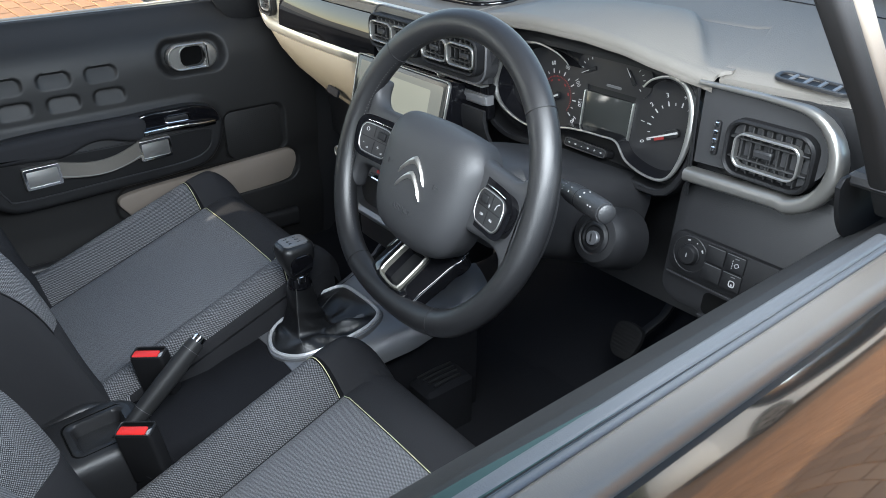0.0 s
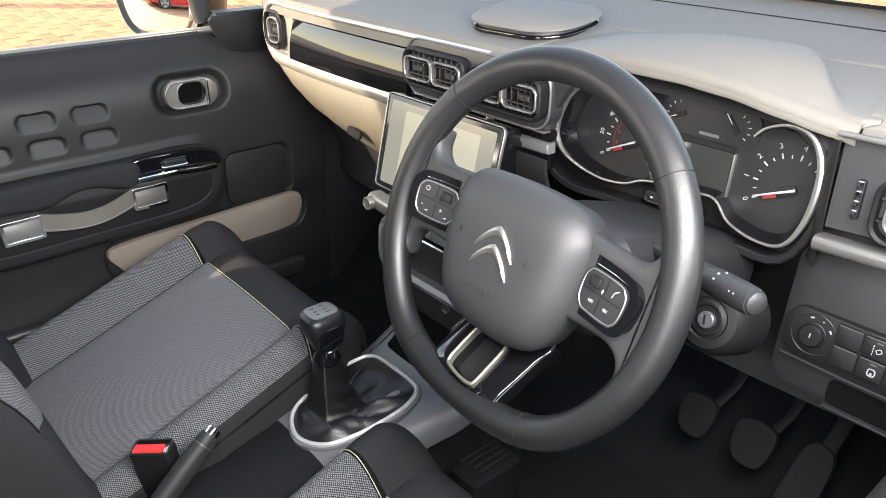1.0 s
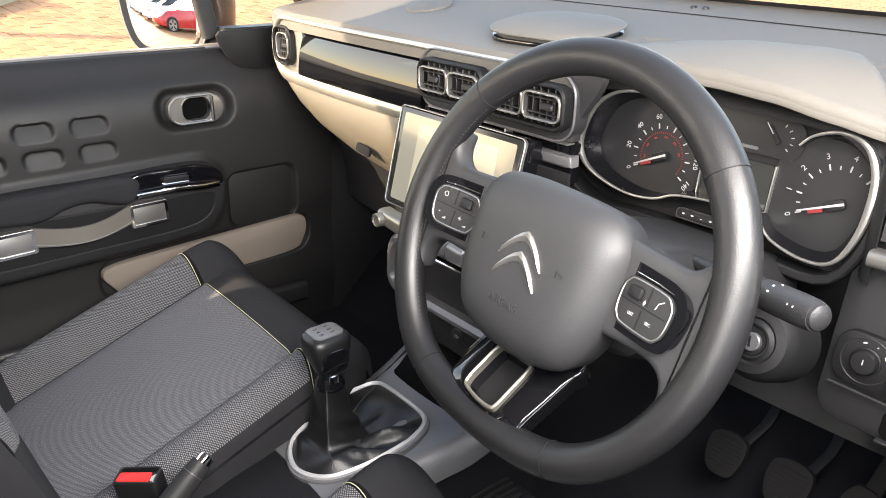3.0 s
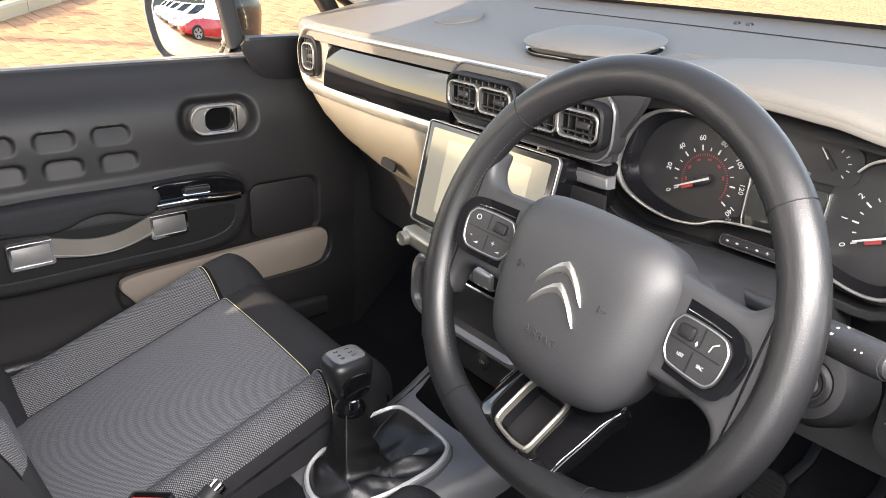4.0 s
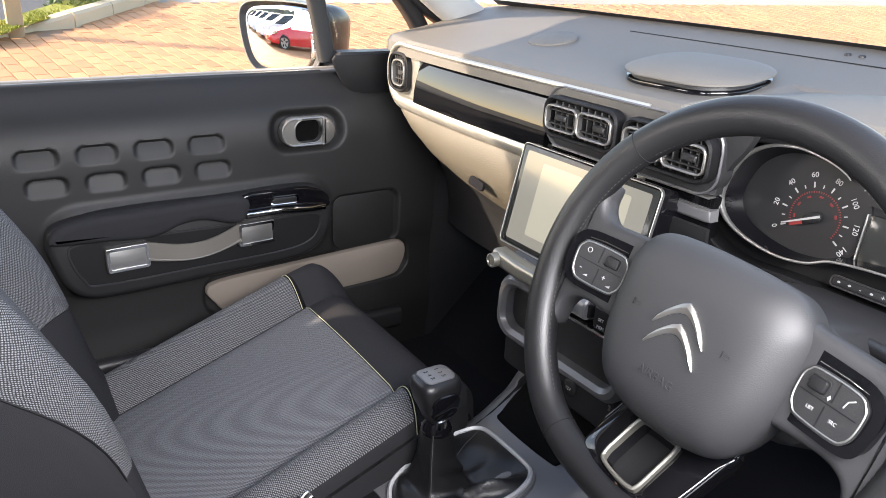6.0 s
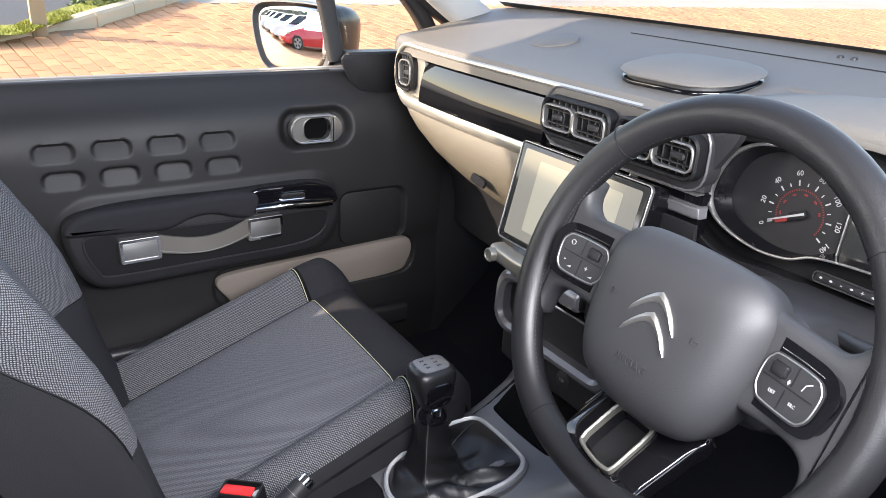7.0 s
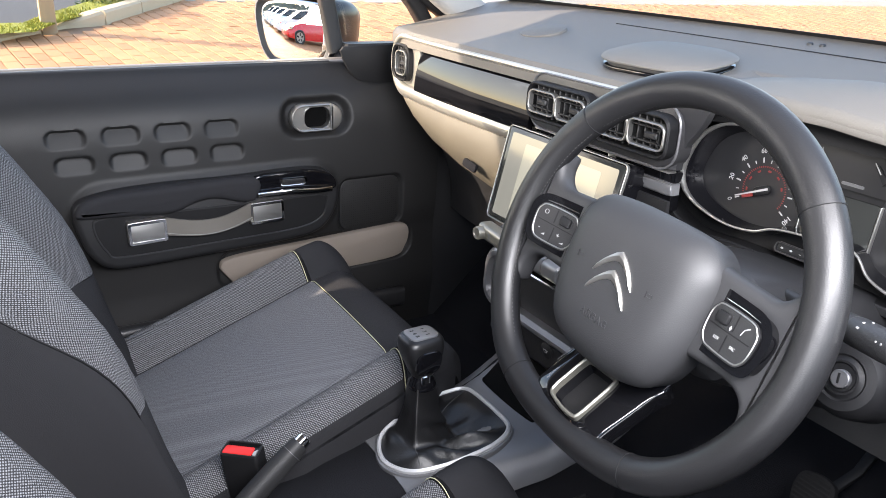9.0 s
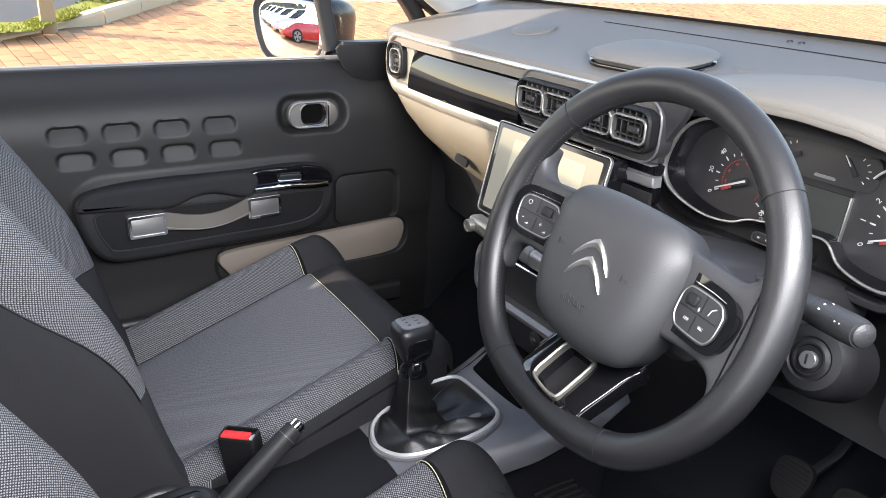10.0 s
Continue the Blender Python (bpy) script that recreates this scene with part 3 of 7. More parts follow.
        put("mount_edge", ring(rrect(0.070, 0.044, 0.004, 2), rrect(0.060, 0.034, 0.002, 2), 0.0158, 0.0175, basis((-0.650, cy, cz), (0, 1, 0.02), (0, 0, 1))), CHROME, hm)

    # taupe lower panel and the loudspeaker's grille
    low = spline([(-0.075, 0.512, 0), (-0.090, 0.540, 0), (-0.060, 0.558, 0), (0.10, 0.566, 0), (0.30, 0.574, 0), (0.355, 0.574, 0), (0.372, 0.552, 0), (0.362, 0.515, 0), (0.330, 0.490, 0), (0.18, 0.484, 0), (0.00, 0.480, 0), (-0.05, 0.486, 0)], 5, True)
    put("lower_insert", slab([(p.x, p.y) for p in low][::-1], -0.004, 0.010, 0.006, basis((-0.706, 0, 0), (0, 1, 0), (0, 0, 1))), TAUPE, lab="taupe cloth insert above the pocket")
    gr = put("speaker_grille", slab(rrect(0.150, 0.118, 0.022), -0.004, 0.0015, 0.001, basis((-0.702, 0.265, 0.640), (0, 1, 0), (0, 0, 1))), DOORP, lab="black perforated speaker grille")
    bm = bmesh.new()
    for i in range(26):
        for j in range(20):
            y, z = 0.265 + (i - 12.5) * 0.0055, 0.640 + (j - 9.5) * 0.0055
            if inside(y, z, 0.265, 0.640, 0.142, 0.110, 0.02) > 0:
                vs = [bm.verts.new((-0.7000, y + 0.0007 * math.cos(a), z + 0.0007 * math.sin(a))) for a in (0, 1.57, 3.14, 4.71)]
                bm.faces.new(vs)
    tagged(put("grille_holes", bm, VOID, gr), kind="stuff")
    put("pocket_lip", sweep(spline([(-0.675, -0.80, 0.43), (-0.670, -0.30, 0.432), (-0.67, -0.16, 0.43), (-0.68, -0.10, 0.42), (-0.685, 0.0, 0.40), (-0.685, 0.35, 0.39)], 6), rrect(0.03, 0.05, 0.012, 3)), BLACK, lab="moulded pocket rim")
    return root


make_door(-1, "passenger_door", "closed charcoal passenger door with dented panel and leather pull", True)
make_door(1, "driver_door", "closed black driver door with its window wound down", False)


def make_mirror(s, name, label):
    root = thing(name, label, "wing mirror", Matrix.Translation((s * 0.86, 0.30, 0.97)))
    a, b = Vector((s * 1.061, 0.135, 0)), Vector((s * 0.865, 0.251, 0))
    mid = (a + b) / 2 + Vector((0, 0, 0.999))
    along = (b - a).normalized() * (-s)
    m = basis(mid, along, (0, 0.046, 1))
    if m.col[2].y > 0:
        m = basis(mid, -along, (0, 0.046, 1))
    o = [(p.x * (-s), p.y) for p in spline([(0.108, 0.01, 0), (0.104, 0.060, 0), (0.06, 0.075, 0), (-0.06, 0.074, 0), (-0.106, 0.062, 0), (-0.116, 0.030, 0), (-0.103, -0.030, 0), (-0.082, -0.066, 0), (-0.045, -0.080, 0), (0.05, -0.080, 0), (0.096, -0.055, 0)], 4, True)][::(1 if s < 0 else -1)]
    deep = lambda k, z: [(x * k, y * k, z) for x, y in o]
    part("mirror_housing", moved(loft([deep(0.97, -0.002), deep(1.035, 0.000), deep(1.06, -0.02), deep(1.06, -0.06), deep(1.0, -0.10), deep(0.86, -0.135), deep(0.62, -0.158), deep(0.3, -0.168)]), m), HOUSING, root, "gloss black mirror housing", smooth=60)
    part("mirror_glass", moved(loft([[(x * k, y * k, 0.0065 - (x * x + y * y) * k * k / 2.6) for x, y in o] for k in (1.0, 0.8, 0.6, 0.4, 0.2, 0.02)]), m), MIRROR, root, "slightly domed mirror glass", smooth=180)
    part("mirror_rim", ring(inset(o, -0.0035), inset(o, -0.0005), -0.004, 0.0045, m), CONSOLE, root)
    part("mirror_arm", sweep([(s * 0.80, 0.34, 0.935), (s * 0.87, 0.30, 0.935), (s * 0.92, 0.27, 0.945)], rrect(0.07, 0.04, 0.015, 3)), BLACK, root, "black mirror foot")
    return root


make_mirror(-1, "wing_mirror", "black wing mirror outside the passenger window")
make_mirror(1, "wing_mirror", "black wing mirror outside the driver window")

# ---- dashboard ----
FACE = basis((0, 0.28, 0), (1, 0, 0), (0, 0, 1))        # x, height; third axis towards the seats (-y)
dash = thing("dashboard", "wide grey dashboard with champagne trim and beige lower panel", "dashboard", Matrix.Translation((0, 0.40, 0.95)))


def over_dials(x):
    """1 where the dash opens for the instruments, 0 elsewhere."""
    return ease((x - 0.095) / 0.02) * (1 - ease((x - 0.512) / 0.02))


def dash_top(u, v):
    x = lerp(-0.715, 0.715, u)
    bow = 1 - (2 * u - 1) ** 2
    back = 0.575 + 0.045 * bow
    front = 0.268 + 0.05 * (abs(x) / 0.7) ** 6 + 0.15 * over_dials(x) + 0.022 * ease((x - 0.495) / 0.03)
    y = lerp(front, back, v)
    k = (y - 0.268) / (back - 0.268)
    z = 1.038 + 0.062 * k ** 1.3 - 0.010 * (1 - min(1, max(0, (y - front)) / 0.012)) ** 2 - 0.012 * (abs(x) / 0.7) ** 8
    return (x, y, z)


part("top_pad", sheet(dash_top, 110, 40, 0.02, (0, 0, -1)), DASH, dash, "grey grained dash top")
part("top_crease", tube([Vector((x, y, 1.0383 + 0.062 * ((y - 0.268) / (0.307 + 0.045 * (1 - (x / 0.715) ** 2))) ** 1.3 - 0.012 * (abs(x) / 0.7) ** 8)) for x, y in [(lerp(-0.25, 0.66, k / 40), 0.512 + 0.03 * (1 - (lerp(-0.25, 0.66, k / 40) / 0.7) ** 2)) for k in range(41)]], 0.0011, 5), DARK, dash, "fine joint across the dash top")
grl = part("corner_speaker", slab([(0.044 * math.cos(2 * math.pi * k / 32), 0.042 * math.sin(2 * math.pi * k / 32)) for k in range(32)], -0.004, 0.0012, 0.0006, Matrix.Translation((-0.326, 0.432, 1.0645)) @ Matrix.Rotation(radians(13), 4, "X")), DASH, dash, "round perforated speaker cover")
bm = bmesh.new()
for i in range(15):
    for j in range(15):
        px_, py_ = (i - 7) * 0.0056, (j - 7) * 0.0054
        if math.hypot(px_, py_) < 0.039:
            bm.faces.new([bm.verts.new(Matrix.Translation((-0.326, 0.432, 1.0645)) @ Matrix.Rotation(radians(13), 4, "X") @ Vector((px_ + 0.0007 * math.cos(q), py_ + 0.0007 * math.sin(q), 0.0017))) for q in (0, 1.57, 3.14, 4.71)])
tagged(part("speaker_holes", bm, DARK, grl), kind="stuff")
for u in (0.580, 0.594):
    p = Vector(dash_top(u, 0.77))
    part("light_sensor", lathe([(0.0048, -0.002), (0.0048, 0.001), (0.0034, 0.003), (0, 0.0038)], 14, Matrix.Translation(p)), BLACK, dash, "small dark sensor dome")
bm = sheet(lambda u, v: (lerp(-0.70, 0.70, u), 0.30 + 0.10 * over_dials(lerp(-0.70, 0.70, u)) * (1 - v) + 0.16 * ease(v * 1.1) + 0.03 * abs(2 * u - 1) ** 6, lerp(lerp(1.02, 0.868, over_dials(lerp(-0.70, 0.70, u))), 0.60, v)), 110, 24, 0.03, (0, 1, 0))
part("body", bm, BLACK, dash, "black dash body")


def beige_at(u, v):
    x = lerp(-0.612, -0.10, u)
    depth = table(x, [(-0.612, 0.004), (-0.590, 0.045), (-0.55, 0.078), (-0.49, 0.102), (-0.39, 0.119), (-0.27, 0.132), (-0.10, 0.146)])
    z = 0.915 - depth * v
    return (x, 0.284 - 0.022 * math.sin(math.pi * min(1, v * 0.75)) + 0.05 * v * v + 0.03 * max(0, (abs(x) - 0.30) / 0.40) ** 2, z)


lower = part("lower_panel", sheet(beige_at, 36, 14, 0.012, (0, 1, 0)), BEIGE, dash, "warm beige curved lower panel")
part("glovebox_catch", slab(rrect(0.040, 0.015, 0.005), -0.004, 0.0012, 0.0005, basis((-0.300, 0.268, 0.832), (1, 0, -0.15), (0, 0.25, 1))), CARPET, lower, "black glovebox catch")

# the long champagne loop round vent and lacquer panel
outer = [(0.05, 0.905), (0.05, 1.031)] + [(lerp(0.05, -0.590, k / 8), 1.031) for k in range(1, 9)]
outer += [(-0.590 - 0.066 * math.sin(radians(a)), 0.967 + 0.064 * math.cos(radians(a))) for a in range(12, 180, 12)]
outer += [(-0.590, 0.903)] + [(lerp(-0.590, 0.05, k / 8), 0.903 + 0.002 * k / 8) for k in range(1, 8)]
inner = []
cz = 0.972
for x, z in outer:
    if x > 0.045:
        inner.append((0.046, 0.930 if z < cz else 1.021))
    elif x < -0.59:
        a = math.atan2(z - 0.970, x + 0.590)
        inner.append((-0.590 + 0.050 * math.cos(a), 0.976 + 0.046 * math.sin(a)))
    else:
        inner.append((x, 0.931 if z < cz else 1.022))


def bowed(bm, amount=0.03):
    """The dash face falls back a little towards the doors."""
    for v in bm.verts:
        v.co.y += amount * max(0, (abs(v.co.x) - 0.30) / 0.40) ** 2
    return bm


def crowned(o, i, m):
    """A rounded band between two outlines."""
    rings = [[(x, y, -0.015) for x, y in o]]
    for t in (0.0, 0.04, 0.14, 0.3, 0.5, 0.7, 0.86, 0.96, 1.0):
        row_ = []
        for (a, b), (c, d) in zip(o, i):
            h = min(0.011, math.hypot(a - c, b - d) * 0.45)
            row_.append((lerp(a, c, t), lerp(b, d, t), 0.015 - h * (1 - math.sqrt(max(0, 1 - (2 * t - 1) ** 2)))))
        rings.append(row_)
    rings.append([(x, y, -0.015) for x, y in i])
    return moved(loft(rings, caps=False, loop=True), m)


strip = part("trim_loop", bowed(crowned(outer[::-1], inner[::-1], FACE)), STRIP, dash, "champagne silver trim loop")
part("lacquer_panel", bowed(sheet(lambda u, v: (lerp(-0.527, -0.140, u), 0.2665 + 0.0010 * v + 0.0245 * v * v, lerp(0.928, 1.023, v)), 30, 14, 0.01, (0, 1, 0))), LACQUER, dash, "gloss black lacquer panel")
part("vent_surround", bowed(slab([(x * 0.99 - 0.004, z) for x, z in [(-0.528, 0.931), (-0.528, 1.022), (-0.590, 1.020)] + [(-0.590 - 0.052 * math.sin(radians(a)), 0.976 + 0.045 * math.cos(radians(a))) for a in range(10, 180, 14)]][::-1], -0.004, 0.002, 0, FACE)), STRIP, dash, "silver grey vent surround")


def make_vent(parent, cx, cz, w, h, y, rings, name="vent", tilt=0.0, fins=5):
    """A vent with a dark mouth, upright and level slats and light frames."""
    m = basis((cx, y, cz), (1, 0, tilt), (0, 0, 1))
    mouth = part(name, ring(rrect(w, h, h * 0.30), rrect(w - 0.010, h - 0.010, h * 0.25), -0.010, 0.010, m, 0.003), DARK, parent, "black vent frame")
    # shallow floor, its black colour standing for the shaded depth of the vent
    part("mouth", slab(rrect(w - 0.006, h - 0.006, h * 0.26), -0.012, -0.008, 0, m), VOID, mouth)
    for k in range(fins):
        x = lerp(-w / 2 + 0.014, w / 2 - 0.014, (k + 0.5) / fins)
        part("slat", moved(box(x - 0.0012, -h / 2 + 0.006, -0.008, x + 0.0012, h / 2 - 0.006, 0.004, 0.0008), m), RUBBER, mouth)
    for k in range(2):
        z = lerp(-h / 2, h / 2, (k + 1) / 3)
        part("slat", moved(box(-w / 2 + 0.006, z - 0.0012, -0.008, w / 2 - 0.006, z + 0.0012, 0.006, 0.0008), m), RUBBER, mouth)
    for rx, rw, rh in rings:
        mr = m @ Matrix.Translation((rx, 0, 0))
        part("bright_frame", ring(rrect(rw, rh, rh * 0.30), rrect(rw - 0.0042, rh - 0.0042, rh * 0.25), 0.002, 0.012, mr, 0.002), SATIN, mouth, "silver frame of the vent")
        knob_x = rw * (0.10 if rx > 0 else -0.06)
        part("vane_knob", moved(box(knob_x - 0.011, -0.0045, 0.0, knob_x + 0.011, 0.0045, 0.009, 0.002), mr), BLACK, mouth)
        part("vane_stem", moved(box(knob_x + 0.006, -rh * 0.42, -0.004, knob_x + 0.0085, rh * 0.42, 0.003, 0.0006), mr), BLACK, mouth)
    return mouth


make_vent(dash, -0.594, 0.974, 0.070, 0.074, 0.288, [(0.006, 0.046, 0.050)], fins=6)
centre = part("centre_vent_housing", slab(rrect(0.302, 0.086, 0.030), -0.01, 0.016, 0.005, FACE @ Matrix.Translation((0.0165, 0.985, 0))), HOUSE, dash, "dark grey centre vent housing")
part("housing_edge", ring(rrect(0.304, 0.088, 0.031), rrect(0.298, 0.082, 0.028), 0.0145, 0.0175, FACE @ Matrix.Translation((0.0165, 0.985, 0)), 0.002), GREYTRIM, centre, "dark silver edge")
make_vent(dash, -0.053, 0.987, 0.142, 0.058, 0.256, [(-0.032, 0.064, 0.035), (0.032, 0.064, 0.035)], fins=9)
make_vent(dash, 0.0955, 0.986, 0.138, 0.058, 0.256, [(-0.032, 0.064, 0.035), (0.032, 0.064, 0.035)], fins=9)
part("air_wheel", slab(rrect(0.004, 0.03, 0.002), 0.016, 0.020, 0, FACE @ Matrix.Translation((0.0235, 0.986, 0))), CHROME, dash)
part("cluster_bridge", sheet(lambda u, v: Vector((lerp(0.120, lerp(0.1600, 0.1960, ease(v) ** 1.3), u), 0.2660 + 0.010 * u * u, lerp(0.9435, 1.0290, v))), 14, 14, 0.012, (0, 1, 0)), HOUSE, dash, "smooth grey panel between vents and dials")
part("lower_lip", box(-0.135, 0.279, 0.8800, 0.156, 0.300, 0.9425, 0.006), LACQUER, dash, "gloss black panel under the vents")
part("lip_line", box(-0.120, 0.2655, 0.9395, 0.159, 0.2800, 0.9420, 0.0008), SATIN, dash, "thin bright line under the vents")
bar_ = part("lower_bar", slab([(0.020, 0.9070), (0.020, 0.9250), (0.150, 0.9250), (0.1590, 0.9235), (0.1600, 0.9090), (0.150, 0.9070)][::-1], -0.010, 0.006, 0.004, FACE, 3), BUTTON, dash, "grey bar beside the cluster")
# the highlight along the bar's top, made as a thin silver strip
part("bar_highlight", box(0.022, 0.2735, 0.9228, 0.156, 0.2765, 0.9246, 0.0006), SATIN, bar_, "silver line for the highlight on the upper edge")
part("lower_filler", sheet(lambda u, v: Vector((lerp(0.040, 0.168, u), 0.2600 + 0.034 * v * v, lerp(0.9055, 0.828, v))), 10, 8, 0.006, (0, 1, 0)), LOWDASH, dash, "black panel under the grey bar")

# the driver's outer vent with its own loop
loop_i = [(0.524, 0.926), (0.636, 0.932)] + [(0.636 + 0.046 * math.sin(radians(a)), 0.972 - (0.040 if a < 100 else 0.049) * math.cos(radians(a))) for a in range(20, 181, 20)] + [(0.58, 1.021), (0.524, 1.021)]
loop_line = [(0.520, 1.024), (0.56, 1.0245), (0.60, 1.0245), (0.640, 1.023)] + [(0.640 + 0.054 * math.sin(radians(a)), 0.968 - 0.055 * math.cos(radians(a))) for a in range(168, 6, -12)] + [(0.640, 0.916), (0.59, 0.914), (0.522, 0.911)]
loop_size = [0.30, 0.32, 0.36, 0.45] + [min(1.0, 0.52 + 0.07 * k) for k in range(14)] + [0.95, 0.92, 0.90]
# same trim as the sunlit left loop, its shade put into a darker colour
part("trim_loop", sweep([Vector((x, 0.284, z)) for x, z in loop_line], rrect(0.0180, 0.026, 0.007, 4), up=(0, 1, 0), scales=loop_size), SHADESTRIP, dash, "satin silver trim loop of the outer vent")
part("vent_surround", slab(loop_i, -0.03, 0.004, 0, FACE @ Matrix.Translation((0, 0, -0.014))), PAD, dash, "dark grey vent surround")
make_vent(dash, 0.618, 0.962, 0.106, 0.068, 0.286, [(0.0, 0.078, 0.040)], fins=7)
tw = part("thumb_wheel", slab(rrect(0.008, 0.042, 0.003), 0.0, 0.006, 0.002, basis((0.549, 0.292, 0.963), (1, 0, 0), (0, 0, 1))), DARK, dash)
for k in range(4):
    part("wheel_rib", box(0.546, 0.284, 0.947 + 0.010 * k, 0.552, 0.288, 0.953 + 0.010 * k, 0.001), CHROME, tw)
m = basis((0.632, 0.322, 1.0375), (1, 0.04, -0.05), (0, 1, 0.12))
dm = part("demister_vent", ring(rrect(0.085, 0.026, 0.011), rrect(0.075, 0.018, 0.008), 0.0, 0.004, m, 0.001), BLACK, dash, "small black demister vent")
# shallow black floor in place of the demister's shaded depth
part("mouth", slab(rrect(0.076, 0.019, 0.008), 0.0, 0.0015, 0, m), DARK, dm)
for k in range(4):
    part("slat", moved(box(-0.026 + 0.016 * k, -0.010, 0.001, -0.021 + 0.016 * k, 0.010, 0.0035, 0.001), m), GREYTRIM, dm)

# instrument hood: a lip over the dials that swells and runs out on the dash top
HOOD_LIP = [(0.100, 1.030), (0.150, 1.043), (0.20, 1.050), (0.26, 1.0535), (0.34, 1.0535), (0.40, 1.049), (0.46, 1.039), (0.50, 1.032), (0.538, 1.026)]
HOOD_TOP = [(0.100, 1.036), (0.15, 1.054), (0.20, 1.064), (0.25, 1.071), (0.32, 1.0785), (0.40, 1.0805), (0.45, 1.076), (0.50, 1.062), (0.538, 1.036)]


def hood_at(u, v):
    """v: the rolled lip to 0.22, the swell, then the run-out; both ends are cut off on a slant."""
    x = lerp(0.100, 0.527, u)
    lip, top = table(x, HOOD_LIP), table(x, HOOD_TOP)
    y0, r = 0.276 + 0.010 * (2 * u - 1) ** 2, 0.012
    if v < 0.22:
        a = radians(lerp(-25, 78, v / 0.22))
        return (x + 0.007 * u ** 5, y0 + r * (1 - math.cos(a)), lip - 0.005 + r * math.sin(a))
    t = (v - 0.22) / 0.78
    start = lip - 0.005 + r * math.sin(radians(78))
    y = lerp(y0 + r * (1 - math.cos(radians(78))), 0.475 - 0.05 * abs(2 * u - 1) ** 3, t)
    x += (0.007 + 0.012 * min(1, t / 0.05)) * u ** 5
    rest = 1.038 + 0.062 * max(0, (y - 0.268) / 0.340) ** 1.3
    z = lerp(start, max(top, start), math.sin(min(1, t / 0.5) * math.pi / 2))
    if t > 0.5:
        z = lerp(max(top, start), rest - 0.004, ease((t - 0.5) / 0.5))
    m = ease((0.542 - 0.80 * (y - 0.275) - x) / 0.022) * ease((x - 0.090 - 0.25 * (y - 0.275)) / 0.03)
    return (x, y, lerp(rest - 0.001 - 0.0015 * u ** 8, z, max(m, 1 - t / 0.04)))


part("instrument_hood", sheet(lambda u, v: hood_at(u, v ** 1.25), 80, 52, 0.004, (0, 0, -1)), DASH, dash, "arched grey hood over the dials", smooth=50)


def visor_at(u, v):
    x = lerp(0.102, 0.525, u)
    lip = Vector(hood_at((x - 0.100) / 0.427, 0.0)) + Vector((0, 0.001, -0.003))
    low = Vector((lerp(0.118, 0.520, u), 0.312, 1.014 - 0.030 * abs(2 * u - 1) ** 5))
    return lip.lerp(low, v) + Vector((0, 0.012, 0.004)) * math.sin(math.pi * v)


part("hood_visor", sheet(visor_at, 40, 8, 0.003, (0, 0.7, 0.7)), DARK, dash, "black sloping visor under the hood")
part("hood_flank", sheet(lambda u, v: (lerp(0.503, 0.5235, u), lerp(0.310, 0.277, u ** 0.6) + 0.010 * (1 - v), lerp(0.880, lerp(1.010, 1.0185, u), v)), 10, 10, 0.004, (0, 1, 0)), LOWDASH, dash, "black flank beside the dials")

# ---- instruments ----
CL = basis((0.300, 0.332, 0.935), (1, 0, 0), (0, 0.10, 1))
cluster = thing("instrument_cluster", "dark instrument cluster with two round dials and centre display", "instrument cluster", CL)
lp = lambda name, bm, mat, parent=cluster, label="", smooth=35: part(name, bm, mat, parent, label, smooth, True)
lp("back_plate", slab(rrect(0.41, 0.160, 0.05), -0.012, -0.004, 0), DARK)


def dial(cx, cz, o, marks, r, name, needle, size, shown, wrap):
    face = lp(name, slab(o, -0.004, 0.0, 0), DIALF, label="black dial face")
    big = inset(o, -0.006)
    for k, (text, a) in enumerate(marks):
        d = Vector((math.cos(radians(a)), math.sin(radians(a)), 0))
        p = Vector((cx, cz, 0.0020))
        turn = Matrix.Rotation(radians(a - 90), 4, "Z")
        lp("tick", slab(rrect(0.0016, 0.0065, 0.0005, 1), 0, 0.0006, 0, Matrix.Translation(p + d * (r - 0.011)) @ turn), PRINT, face)
        if text:
            lp("number", words(text, size, Matrix.Translation(p + d * r) @ turn), PRINT, face)
        if k + 1 < len(marks):
            a2 = radians((a + marks[k + 1][1]) / 2)
            d2 = Vector((math.cos(a2), math.sin(a2), 0))
            lp("tick", slab(rrect(0.0011, 0.004, 0.0004, 1), 0, 0.0006, 0, Matrix.Translation(p + d2 * (r - 0.012)) @ Matrix.Rotation(a2 - math.pi / 2, 4, "Z")), PRINT, face)
    m = Matrix.Translation((cx, cz, 0.006)) @ Matrix.Rotation(radians(needle), 4, "Z")
    nd = lp("needle", slab([(-0.010, -0.0014), (r - 0.012, -0.0007), (r - 0.012, 0.0007), (-0.010, 0.0014)], 0, 0.002, 0, m), PRINT, face, "white needle with red root")
    lp("needle_root", slab([(0.012, -0.0005), (0.027, -0.0005), (0.027, 0.0048), (0.012, 0.0050)], 0, 0.0012, 0, m), REDPRINT, nd)
    lp("needle_hub", slab(rrect(0.022, 0.011, 0.0045), 0, 0.004, 0.001, Matrix.Translation((cx, cz, 0.003)) @ Matrix.Rotation(radians(needle), 4, "Z")), DARK, nd)
    return face


def oval(cx, cz, rx, rz, p=2.4, n=40):
    out = []
    for k in range(n):
        a = 2 * math.pi * k / n
        c, q = math.cos(a), math.sin(a)
        out.append((cx + rx * math.copysign(abs(c) ** (2 / p), c), cz + rz * math.copysign(abs(q) ** (2 / p), q)))
    return out


